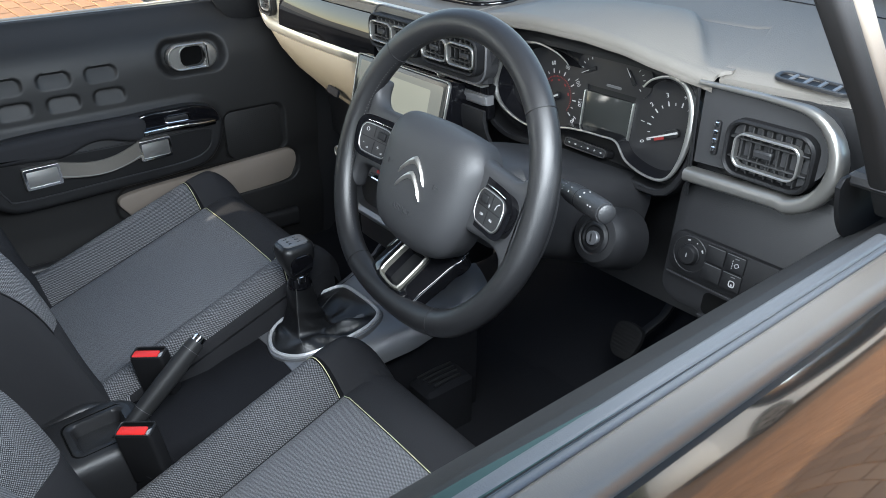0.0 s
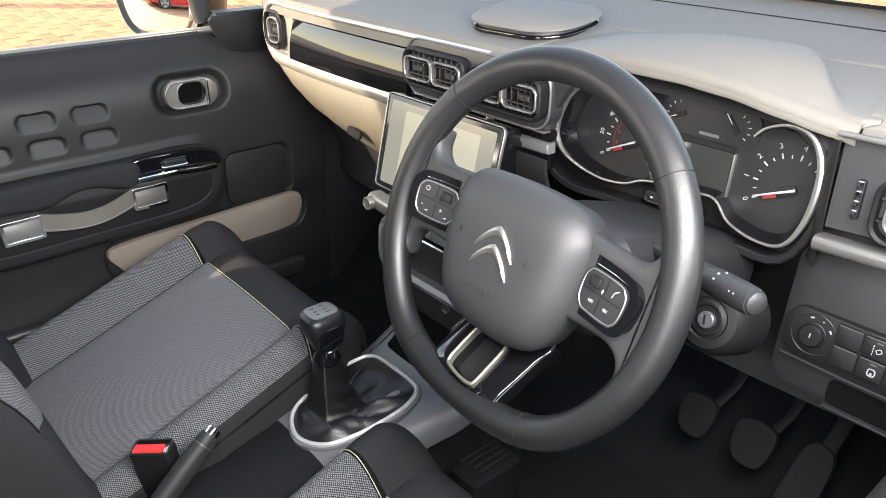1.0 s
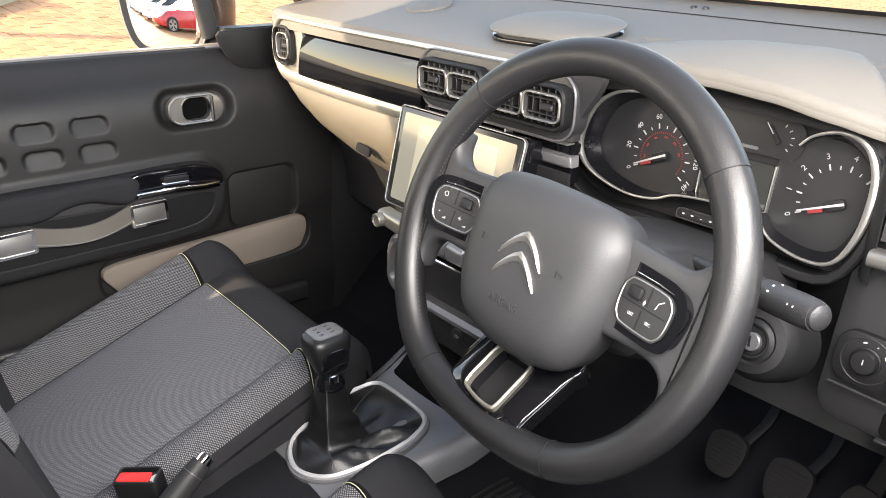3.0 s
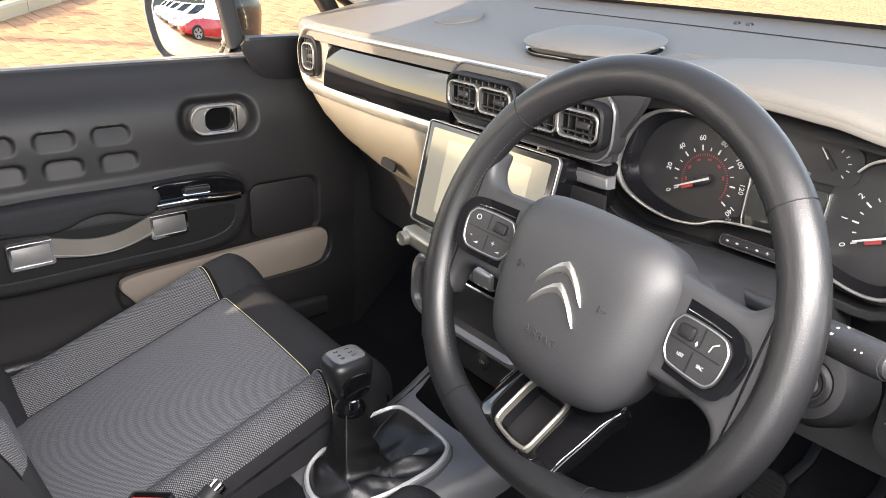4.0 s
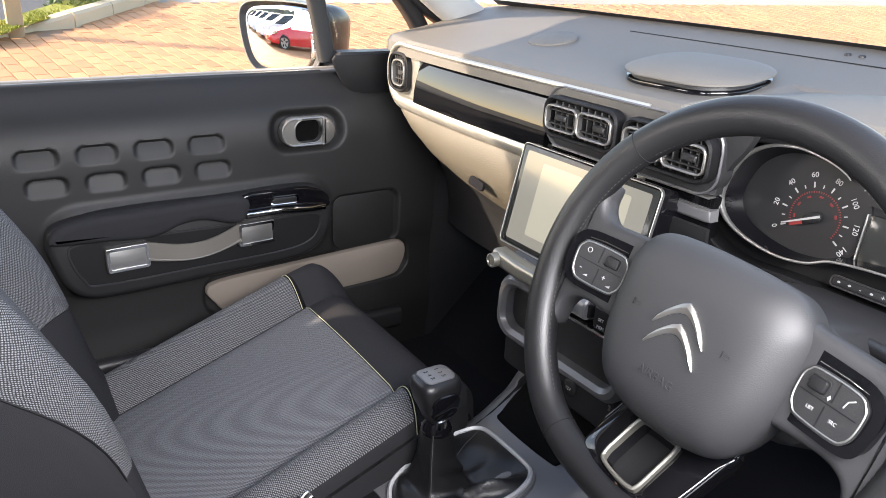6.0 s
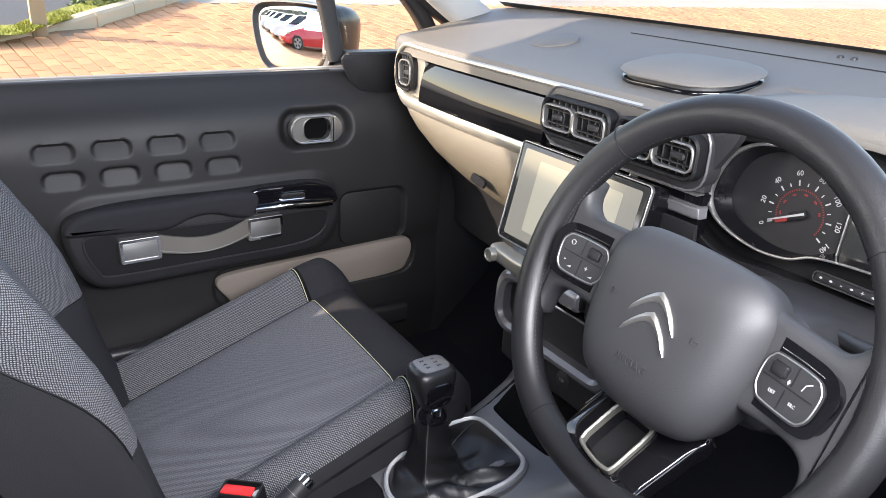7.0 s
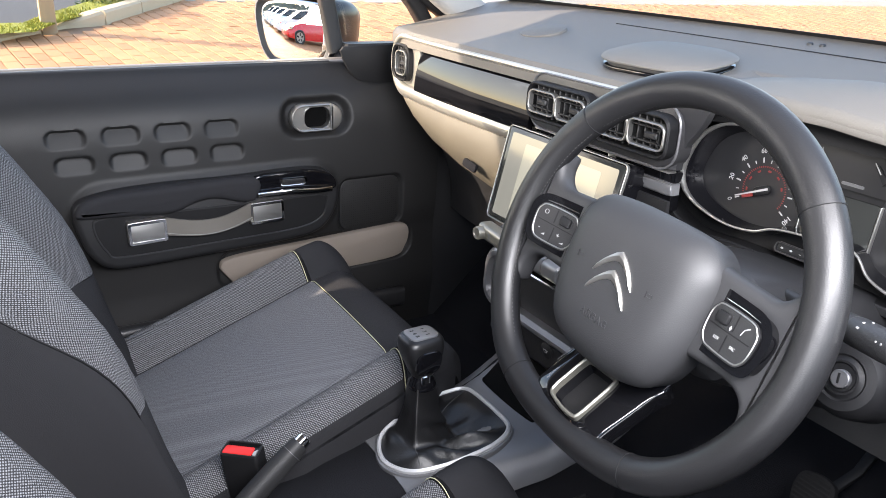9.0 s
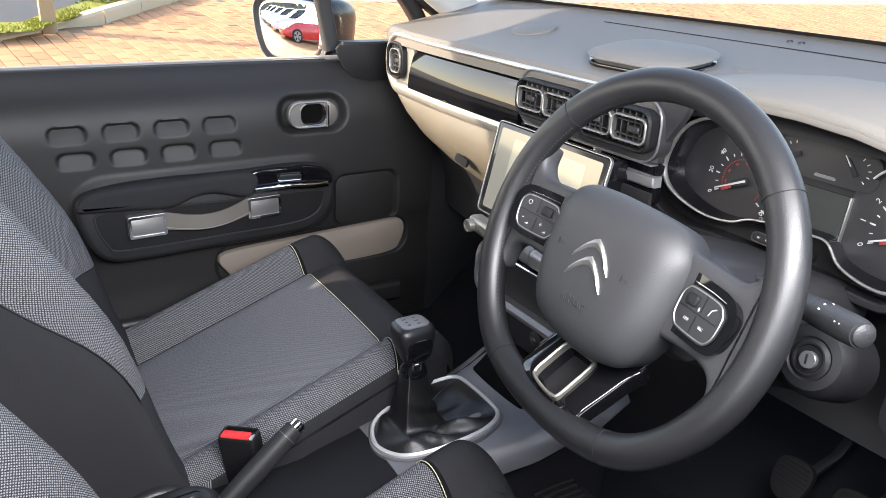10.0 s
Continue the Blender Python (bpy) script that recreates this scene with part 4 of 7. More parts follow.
speed = dial(-0.048, 0.002, oval(-0.080, 0.006, 0.092, 0.062), [(str(20 * k), 208 - 34.4 * k) for k in range(8)], 0.048, "speed_dial", 205, 0.0085, lambda a: 55 < a < 300, False)
for k in range(44):
    a = radians(208 - 5.6 * k)
    lp("inner_tick", slab(rrect(0.0010, 0.0022, 0.0004, 1), 0, 0.0005, 0, Matrix.Translation((-0.048 + 0.029 * math.cos(a), 0.002 + 0.029 * math.sin(a), 0.0005)) @ Matrix.Rotation(a - math.pi / 2, 4, "Z")), REDPRINT, speed)
for k in range(6):
    a = radians(190 - 34.4 * k)
    lp("inner_number", slab(rrect(0.0045, 0.0022, 0.0005, 1), 0, 0.0005, 0, Matrix.Translation((-0.048 + 0.024 * math.cos(a), 0.002 + 0.024 * math.sin(a), 0.0005)) @ Matrix.Rotation(a - math.pi / 2, 4, "Z")), REDPRINT, speed)
dial(0.163, 0.000, oval(0.143, 0.002, 0.052, 0.062), [(str(k), 206 - 31 * k) for k in range(7)], 0.050, "rev_dial", 203, 0.0085, lambda a: a < 115 or a > 250, True)
up = lp("upper_gauge_plate", slab(rrect(0.130, 0.042, 0.016), -0.003, 0.0015, 0, Matrix.Translation((0.052, 0.053, 0))), DIALF, label="fuel and temperature gauges")
for cx, n, first in ((0.014, 205, 100), (0.086, 130, -40)):
    for k in range(5):
        a = radians(first + 26 * k)
        lp("tick", slab(rrect(0.0010, 0.0036, 0.0004, 1), 0, 0.0006, 0, Matrix.Translation((cx + 0.018 * math.cos(a), 0.053 + 0.016 * math.sin(a), 0.0015)) @ Matrix.Rotation(a - math.pi / 2, 4, "Z")), PRINT, up)
    lp("needle", slab([(-0.008, -0.0028), (0.014, -0.0020), (0.014, 0.0020), (-0.008, 0.0028)], 0, 0.0030, 0, Matrix.Translation((cx, 0.054, 0.002)) @ Matrix.Rotation(radians(n), 4, "Z")), DARK, up)
    lp("needle_line", slab([(0.004, -0.0006), (0.018, -0.0004), (0.018, 0.0004), (0.004, 0.0006)], 0.003, 0.0036, 0, Matrix.Translation((cx, 0.054, 0.002)) @ Matrix.Rotation(radians(n), 4, "Z")), PRINT, up)
lp("brand_bar", slab(rrect(0.026, 0.0035, 0.001, 1), 0, 0.0006, 0, Matrix.Translation((0.056, 0.038, 0.0015))), GREYTRIM, up)
dsp = lp("centre_display", slab(rrect(0.082, 0.056, 0.003, 2), -0.002, 0.004, 0.001, Matrix.Translation((0.052, -0.004, 0))), SCREEN, label="switched-off centre display")
for sx in (-1, 1):
    lp("display_edge", box(0.052 + sx * 0.043 - 0.0008, -0.032, 0.0, 0.052 + sx * 0.043 + 0.0008, 0.024, 0.006, 0.0004), SATIN, dsp, "fine silver edge")
mb = Matrix.Translation((0.038, -0.0530, 0.012)) @ Matrix.Rotation(radians(-12), 4, "X")
btn = lp("button_strip", slab(rrect(0.074, 0.0105, 0.004), -0.012, 0.010, 0.002, mb), DARK, label="black row of cluster buttons")
lp("button_frame", ring(rrect(0.077, 0.0130, 0.005), rrect(0.074, 0.0100, 0.0040), 0.006, 0.0105, mb), BLACK, btn)
for k, t in enumerate(("", "", "-", "", "+", "")):
    mk = mb @ Matrix.Translation((-0.029 + 0.0118 * k, 0, 0.0101))
    lp("symbol", words(t, 0.008, mk) if t else slab(rrect(0.0034, 0.0022, 0.0008, 1), 0, 0.0004, 0, mk), PRINT, btn)
lens_rim = [(p.x, p.y) for p in spline([(-0.184, 0.0, 0), (-0.165, 0.052, 0), (-0.11, 0.072, 0), (0.03, 0.076, 0), (0.13, 0.080, 0), (0.192, 0.048, 0), (0.204, -0.01, 0), (0.180, -0.066, 0), (0.125, -0.070, 0), (0.075, -0.066, 0), (0.0, -0.066, 0), (-0.05, -0.066, 0), (-0.12, -0.068, 0), (-0.168, -0.045, 0)], 4, True)][::-1]
trim_pts = [(0.293, 0.992), (0.286, 0.997), (0.270, 1.004), (0.246, 1.0095), (0.222, 1.011), (0.190, 1.004), (0.163, 0.982), (0.149, 0.942), (0.158, 0.916), (0.185, 0.899), (0.230, 0.889), (0.270, 0.892), (0.296, 0.903), (0.330, 0.908), (0.370, 0.910), (0.396, 0.909), (0.418, 0.888), (0.456, 0.878), (0.484, 0.884), (0.499, 0.913), (0.504, 0.950), (0.500, 0.982), (0.485, 1.004), (0.460, 1.010), (0.436, 1.002), (0.424, 0.990)]
thick = [0.2, 0.3, 0.4, 0.5, 0.6, 0.8, 1.2, 1.5, 1.2, 0.8, 0.55, 0.55, 0.5, 0.5, 0.5, 0.5, 0.55, 0.6, 0.8, 1.2, 1.6, 1.6, 1.2, 0.8, 0.5, 0.4]
line = spline([(x - 0.300, z - 0.935, 0.030) for x, z in trim_pts], 5)
sizes = [float(np.interp(k / 5, range(len(thick)), thick)) for k in range(len(line))]
lp("cluster_trim", sweep(line, rrect(0.0055, 0.0060, 0.0022, 2), scales=sizes), SATIN, label="satin silver trim line round the dials")
lp("dial_wall", loft([[(x, y, 0.030) for x, y, q in line], [(x * 0.93 + 0.001, y * 0.90, 0.002) for x, y, q in line]], closed=False), GLOSS, label="dark sloping wall of the dials")
lp("cluster_rim", ring(inset(lens_rim, -0.010), lens_rim, -0.010, 0.026, None, 0.002), DARK, label="black cluster surround")

# ---- touch screen and centre stack ----
SC = basis((-0.0145, 0.222, 0.869), (1, 0, 0), (0, 0.24, 1))
screen = thing("touch_screen", "pale lit touch screen with glossy black frame on the dashboard", "touch screen", SC)
lp("screen_housing", slab(rrect(0.262, 0.152, 0.008), -0.030, 0.000, 0.004), GLOSS, screen, "gloss black housing")
scp = lp("screen_glass", slab(rrect(0.256, 0.146, 0.005), 0.0, 0.0025, 0.001), SCREEN, screen, "dark reflective screen")
lp("screen_margin", slab(rrect(0.236, 0.132, 0.003, 2), 0.0026, 0.0028, 0), PAGE_SIDE, scp, "greyish lit margin")
lp("screen_page", slab(rrect(0.168, 0.106, 0.003, 2), 0.0029, 0.0031, 0, Matrix.Translation((0.004, 0.002, 0))), PAGE, scp, "pale lit page")
lp("screen_rim", ring(rrect(0.262, 0.152, 0.008), rrect(0.2592, 0.1492, 0.007), -0.002, 0.0032, None, 0.0005), SATIN, screen, "bright thin rim")
lp("side_cheek", loft([[(0.120, -0.070, -0.003), (0.120, 0.070, -0.003), (0.1308, 0.070, -0.003), (0.1308, -0.070, -0.003)], [(0.120, -0.070, -0.030), (0.120, 0.062, -0.030), (0.1300, 0.062, -0.030), (0.1300, -0.070, -0.030)], [(0.100, -0.070, -0.065), (0.100, 0.040, -0.065), (0.1180, 0.040, -0.065), (0.1180, -0.070, -0.065)]]), GLOSS, screen)

stack = thing("centre_stack", "dark centre stack with silver control bar and open tray", "centre stack", Matrix.Translation((0, 0.2, 0.70)))
part("stack_body", join(box(-0.110, 0.196, 0.60, 0.125, 0.34, 0.80, 0.012), box(-0.10, 0.262, 0.78, 0.10, 0.34, 0.890, 0.01)), BLACK, stack, "black stack body")
bar = part("control_bar", sweep([(-0.108, 0.176, 0.789), (-0.05, 0.172, 0.787), (0.004, 0.172, 0.787)], rrect(0.027, 0.024, 0.007, 3)), CHAMP, stack, "champagne silver control bar")
part("control_inlay", box(-0.080, 0.1600, 0.781, -0.005, 0.165, 0.794, 0.002), BUTTON, bar, "grey control inlay")
part("volume_knob", lathe([(0.0105, -0.008), (0.0105, 0.0065), (0.0096, 0.0085), (0.0078, 0.0085), (0.0072, 0.0070), (0.0, 0.0070)], 24, basis((-0.098, 0.160, 0.788), (1, 0, 0), (0, 0, 1))), CHAMP, bar, "silver volume knob")
tray_o, tray_i = rrect(0.258, 0.100, 0.034), rrect(0.222, 0.066, 0.022)
ST = basis((0.020, 0.190, 0.716), (1, 0, 0), (0, 0.05, 1))
part("tray_frame", ring(tray_o, tray_i, -0.02, 0.014, ST, 0.006), GREYTRIM, stack, "satin grey frame round the tray")
part("tray_back", slab(rrect(0.228, 0.072, 0.024), -0.03, -0.012, 0, ST), DARK, stack)
row = part("button_bar", box(-0.002, 0.163, 0.770, 0.092, 0.190, 0.803, 0.008), DARK, stack, "black button block")
part("bar_edge", box(-0.004, 0.160, 0.7645, 0.124, 0.186, 0.7685, 0.0015), CHROME, row)
part("hazard_button", sweep([(0.002, 0.169, 0.7875), (0.0045, 0.169, 0.7875), (0.051, 0.169, 0.7875), (0.0535, 0.169, 0.7875)], rrect(0.024, 0.028, 0.010, 6), scales=[0.85, 1, 1, 0.9]), BUTTON, row, "satin grey hazard button")
part("hazard_mark", ring([(0.0055 * math.cos(radians(a)), 0.0055 * math.sin(radians(a))) for a in (90, 210, 330)], [(0.003 * math.cos(radians(a)), 0.003 * math.sin(radians(a))) for a in (90, 210, 330)], 0, 0.0006, basis((0.026, 0.1568, 0.787), (1, 0, 0), (0, 0, 1))), RED, row, "red triangle", smooth=0)
part("lock_button", sweep([(0.0548, 0.169, 0.787), (0.057, 0.169, 0.787), (0.086, 0.169, 0.787), (0.088, 0.169, 0.787)], rrect(0.024, 0.028, 0.010, 6), scales=[0.9, 1, 1, 0.85]), BUTTON, row, "satin grey lock button")
part("side_switch", box(0.098, 0.165, 0.768, 0.126, 0.190, 0.800, 0.003), DARK, row)
part("switch_words", words("SET", 0.006, basis((0.112, 0.1645, 0.784), (1, 0, 0), (0, 0, 1))), PRINT, row)
part("switch_words", words("MEM", 0.006, basis((0.112, 0.1645, 0.774), (1, 0, 0), (0, 0, 1))), PRINT, row)
plug = part("socket_plate", box(-0.09, 0.200, 0.615, 0.125, 0.215, 0.664, 0.004), DARK, stack, "black plate with sockets")
part("socket_cap", lathe([(0.013, 0), (0.013, 0.006), (0.010, 0.008), (0, 0.008)], 18, basis((0.045, 0.200, 0.642), (1, 0, 0), (0, 0, 1))), BLACK, plug)
part("socket_words", words("12V", 0.007, basis((0.045, 0.1915, 0.642), (1, 0, 0), (0, 0, 1))), PRINT, plug)
part("usb_port", ring(rrect(0.017, 0.009, 0.001, 1), rrect(0.013, 0.005, 0.001, 1), 0, 0.003, basis((0.110, 0.200, 0.650), (1, 0, 0), (0, 0, 1))), SATIN, plug, "silver socket")

# ---- rounded cover on the dash ----
pk = thing("dash_top_box", "low grey rounded cover standing on the dash top", "dash cover", pose(0.020, 0.388, 1.046, 7, 0, 4))
po = lambda k: [(x, y) for x, y in rrect(0.190 * k, 0.150 * k, 0.062 * k, 8)]
lp("cover_base", slab(po(0.90), -0.004, 0.018, 0.002), BLACK, pk, "dark recessed base")
lp("cover_rim", slab(po(0.97), 0.006, 0.011, 0.002), GLOSS, pk)
lp("cover_lid", loft([[(x, y, z) for x, y in po(k)] for k, z in ((0.94, 0.0165), (1.0, 0.018), (1.0, 0.020), (0.97, 0.0220), (0.86, 0.0255), (0.6, 0.029), (0.25, 0.0305))]), DASH, pk, "smooth grey lid")

# ---- steering wheel ----
WH = basis((0.3490, 0.0057, 0.9247), (0.9978, -0.0399, -0.0523), (0.0628, 0.3406, 0.9381))
wheel = thing("steering_wheel", "black leather steering wheel turned slightly, with two chrome chevrons", "steering wheel", WH)
wp = lambda name, bm, mat, parent=wheel, label="", smooth=40: part(name, bm, mat, parent, label, smooth, True)


def rim_point(a, r=0.1780):
    u, v = r * math.cos(a), r * math.sin(a)
    if v < -0.11:
        v = -0.11 - 0.074 * math.tanh((-0.11 - v) / 0.074)
    return Vector((u, v, -0.014))


RIMN = 96
path = [rim_point(2 * math.pi * k / RIMN) for k in range(RIMN)]
prof = [(0.0166 * math.cos(t), 0.0158 * math.sin(t)) for t in [2 * math.pi * k / 18 for k in range(18)]]
rim = wp("rim", sweep(path, prof, True), LEATHER, label="black leather rim")
for a in (41.8, 138.2, 241.2, 298.8):
    t = radians(a)
    tang = (rim_point(t + 0.02) - rim_point(t - 0.02)).normalized()
    side = tang.cross(Vector((0, 0, 1)))
    loop_pts = [rim_point(t) + side * (0.0167 * math.cos(q)) + Vector((0, 0, 0.0159 * math.sin(q))) for q in [2 * math.pi * k / 24 for k in range(24)]]
    wp("rim_seam", tube(loop_pts, 0.0006, 5, True, up=tang), DARK, rim)
stitch = bmesh.new()
for a0, a1 in ((44, 136), (140, 239), (301, 400)):
    for k in range(int((a1 - a0) / 1.6)):
        t = radians(a0 + 1.6 * k)
        p, q = rim_point(t, 0.1616) + Vector((0, 0, 0.004)), rim_point(t + 0.012, 0.1616) + Vector((0, 0, 0.004))
        vs = [stitch.verts.new(c) for c in (p + Vector((0, 0, -0.0006)), q + Vector((0, 0, -0.0006)), q + Vector((0, 0, 0.0006)), p + Vector((0, 0, 0.0006)))]
        stitch.faces.new(vs)
tagged(wp("rim_stitching", stitch, DARKTHREAD, rim), kind="stuff")

# airbag cover: a domed shield with a sloping right flank
cover_o = [(p.x, p.y) for p in spline([(0.087, 0.022, 0), (0.080, 0.046, 0), (0.062, 0.061, 0), (0.035, 0.0645, 0), (0.0, 0.0655, 0), (-0.035, 0.0645, 0), (-0.066, 0.060, 0), (-0.082, 0.046, 0), (-0.087, 0.022, 0), (-0.084, -0.036, 0), (-0.066, -0.076, 0), (-0.032, -0.090, 0), (0.0, -0.092, 0), (0.032, -0.090, 0), (0.066, -0.076, 0), (0.084, -0.036, 0)], 5, True)]
cov_r = [[(x * k, (y + 0.01) * k - 0.01, z) for x, y in cover_o] for k, z in ((0.96, -0.046), (0.985, -0.030), (1.0, -0.018))]
for r in (0.997, 0.985, 0.965, 0.94, 0.91, 0.87, 0.82, 0.77, 0.72, 0.66, 0.58, 0.48, 0.36, 0.20, 0.05):
    cov_r.append([(x * r, (y + 0.01) * r - 0.01, -0.0155 + 0.0300 * (1 - r ** 5.0) ** 0.66) for x, y in cover_o])
airbag = wp("airbag_cover", loft(cov_r), PAD, label="domed charcoal airbag cover", smooth=60)
wp("airbag_words", words("AIRBAG", 0.0105, Matrix.Translation((0.0, -0.0455, 0.0146)), 0.0005), PAD, airbag, "embossed letters")
for sx in (-1, 1):
    wp("horn_mark", ring(rrect(0.0070, 0.0034, 0.0008, 1), rrect(0.0060, 0.0024, 0.0006, 1), 0, 0.0008, Matrix.Translation((sx * 0.046, -0.001, 0.0134))), PAD, airbag)
    wp("horn_mark", slab(rrect(0.0010, 0.0060, 0.0003, 1), 0, 0.0008, 0, Matrix.Translation((sx * 0.046 - 0.004, -0.001, 0.0134))), DARK, airbag)
for drop in (0.0, 0.0182):
    over = [(-0.0262, -0.0068), (-0.0225, 0.0000), (-0.0178, 0.0066), (-0.0125, 0.0122), (-0.0065, 0.0176), (0.0, 0.0210)]
    under = [(-0.0252, -0.0074), (-0.0205, -0.0026), (-0.0155, 0.0026), (-0.0105, 0.0068), (-0.0055, 0.0098), (0.0, 0.0112)]
    both = list(zip(over, under)) + [((-p[0], p[1]), (-q[0], q[1])) for p, q in list(zip(over, under))[-2::-1]]
    rows_ = []
    for k, (p, q) in enumerate(both):
        h = 0.0030 if 0 < k < len(both) - 1 else 0.0012
        rows_.append([(lerp(p[0], q[0], t) + 0.001, lerp(p[1], q[1], t) - drop, 0.0143 + z * h) for t, z in ((0, 0), (0, 0.55), (0.12, 0.85), (0.42, 1.15), (0.75, 0.85), (0.97, 0.5), (1, 0))])
    wp("chevron", loft(rows_), BADGE, airbag, "chrome chevron badge", smooth=30)

# spokes
for sx in (-1, 1):
    arm = [(p.x * sx, p.y) for p in spline([(0.050, -0.0340, 0), (0.085, -0.0335, 0), (0.115, -0.0325, 0), (0.132, -0.0345, 0), (0.1425, -0.0410, 0), (0.1475, -0.0520, 0), (0.1490, -0.0700, 0), (0.1620, -0.0680, 0), (0.1800, -0.040, 0), (0.1850, 0.0, 0), (0.1800, 0.040, 0), (0.1660, 0.0720, 0), (0.1490, 0.0760, 0), (0.1475, 0.0600, 0), (0.1425, 0.0500, 0), (0.132, 0.0440, 0), (0.115, 0.0445, 0), (0.085, 0.0465, 0), (0.050, 0.0480, 0)], 4, True)]
    arm = arm if sx > 0 else arm[::-1]
    sp = wp("spoke", loft([[(x, y, z + 0.0055) for x, y in inset(arm, d)] for d, z in ((0.0050, -0.0440), (0.0015, -0.0410), (0.0, -0.0350), (0.0, -0.0260), (0.0008, -0.0220), (0.0026, -0.0195), (0.0050, -0.0182), (0.0080, -0.0178))]), PAD, label="charcoal side spoke", smooth=75)
    m = Matrix.Translation((sx * 0.1165, 0.004, -0.0125)) @ Matrix.Rotation(radians(-sx * 12), 4, "Y")
    o = [(p.x * sx, p.y) for p in spline([(0.0272, 0.006, 0), (0.0245, 0.0125, 0), (0.0165, 0.0170, 0), (-0.0155, 0.0178, 0), (-0.0225, 0.0145, 0), (-0.0257, 0.0075, 0), (-0.0255, -0.0075, 0), (-0.0215, -0.0150, 0), (-0.0145, -0.0182, 0), (0.0145, -0.0188, 0), (0.0225, -0.0155, 0), (0.0262, -0.008, 0)], 4, True)]
    if sx > 0:
        o = o[::-1]
    bezel = [(p.x * sx, p.y) for p in spline([(0.0355, 0.004, 0), (0.0330, 0.0165, 0), (0.0230, 0.0240, 0), (0.0, 0.0262, 0), (-0.030, 0.0270, 0), (-0.0400, 0.0230, 0), (-0.0410, 0.0, 0), (-0.0385, -0.0195, 0), (-0.028, -0.0225, 0), (0.0, -0.0232, 0), (0.0210, -0.0230, 0), (0.0315, -0.0170, 0)], 4, True)]
    pod = wp("switch_pod", slab(bezel[::-1] if sx > 0 else bezel, -0.014, 0.0048, 0.0035, m, 4), LACQUER, sp, "gloss black switch pod")
    wp("pod_frame", ring(inset(o, -0.0002), inset(o, 0.0012), 0.0, 0.0072, m, 0.0006), SATIN, pod, "thin silver frame")
    wp("pod_accent", moved(sweep([(-sx * 0.020, 0.0228, 0), (sx * 0.005, 0.0222, 0), (sx * 0.022, 0.0205, 0)], rrect(0.0020, 0.0014, 0.0006, 2), scales=[0.6, 1, 0.5]), m @ Matrix.Translation((0, 0, 0.0046))), CHROME, pod, "bright sliver along the pod")
    m = m @ Matrix.Translation((0, 0, 0.0014))
    wp("switch_pad", slab(inset(o, 0.0018), 0.0, 0.0052, 0.0006, m), BLACK, pod, "black rubber switch pad")
    wp("pad_split", slab(rrect(0.048, 0.0010, 0.0003, 1), 0.0052, 0.0056, 0, m @ Matrix.Translation((0, 0.0, 0))), DARK, pod)
    wp("pad_split", slab(rrect(0.0010, 0.0165, 0.0003, 1), 0.0052, 0.0056, 0, m @ Matrix.Translation((0.0, -0.0105, 0))), DARK, pod)
    wp("pad_split", slab(rrect(0.0010, 0.0165, 0.0003, 1), 0.0052, 0.0056, 0, m @ Matrix.Translation((0.003 * sx, 0.0105, 0))), DARK, pod)
    wp("thumb_roller", slab(rrect(0.014, 0.010, 0.0025), 0.0045, 0.0085, 0.0015, m @ Matrix.Translation((-sx * 0.011, 0.0085, 0))), DARK, pod, "ribbed roller")
    wp("roller_well", ring(rrect(0.0175, 0.0130, 0.003), rrect(0.0155, 0.0110, 0.002), 0.0045, 0.0058, m @ Matrix.Translation((-sx * 0.011, 0.0085, 0))), BLACK, pod)
    if sx > 0:
        wp("pad_words", words("LIST", 0.0037, m @ Matrix.Translation((-0.0095, -0.0088, 0.0053))), PRINT, pod)
        wp("pad_words", words("SRC", 0.0037, m @ Matrix.Translation((0.0105, -0.0092, 0.0053))), PRINT, pod)
        wp("pad_symbol", moved(sweep([(0.012, 0.004, 0), (0.0135, 0.009, 0), (0.018, 0.012, 0)], rrect(0.0011, 0.0008, 0.0003, 1)), m @ Matrix.Translation((0, 0, 0.0055))), PRINT, pod)
        wp("pad_symbol", slab([(-0.0013, 0), (0, 0.0022), (0.0013, 0), (0, -0.0022)][::-1], 0, 0.0005, 0, m @ Matrix.Translation((0.000, 0.004, 0.0053))), PRINT, pod)
    else:
        for px, pz, t in ((-0.014, -0.011, "-"), (0.012, -0.011, "+")):
            wp("pad_words", words(t, 0.008, m @ Matrix.Translation((px - 0.004, pz + 0.003, 0.0053))), PRINT, pod)
            wp("pad_symbol", slab([(0, 0), (0.0045, 0), (0.0045, 0.0024)], 0, 0.0005, 0, m @ Matrix.Translation((px + 0.001, pz - 0.003, 0.0053))), PRINT, pod)
        wp("pad_symbol", ring(circle(0.0026, 14), circle(0.0021, 14), 0, 0.0005, m @ Matrix.Translation((-0.016, 0.010, 0.0053))), PRINT, pod)

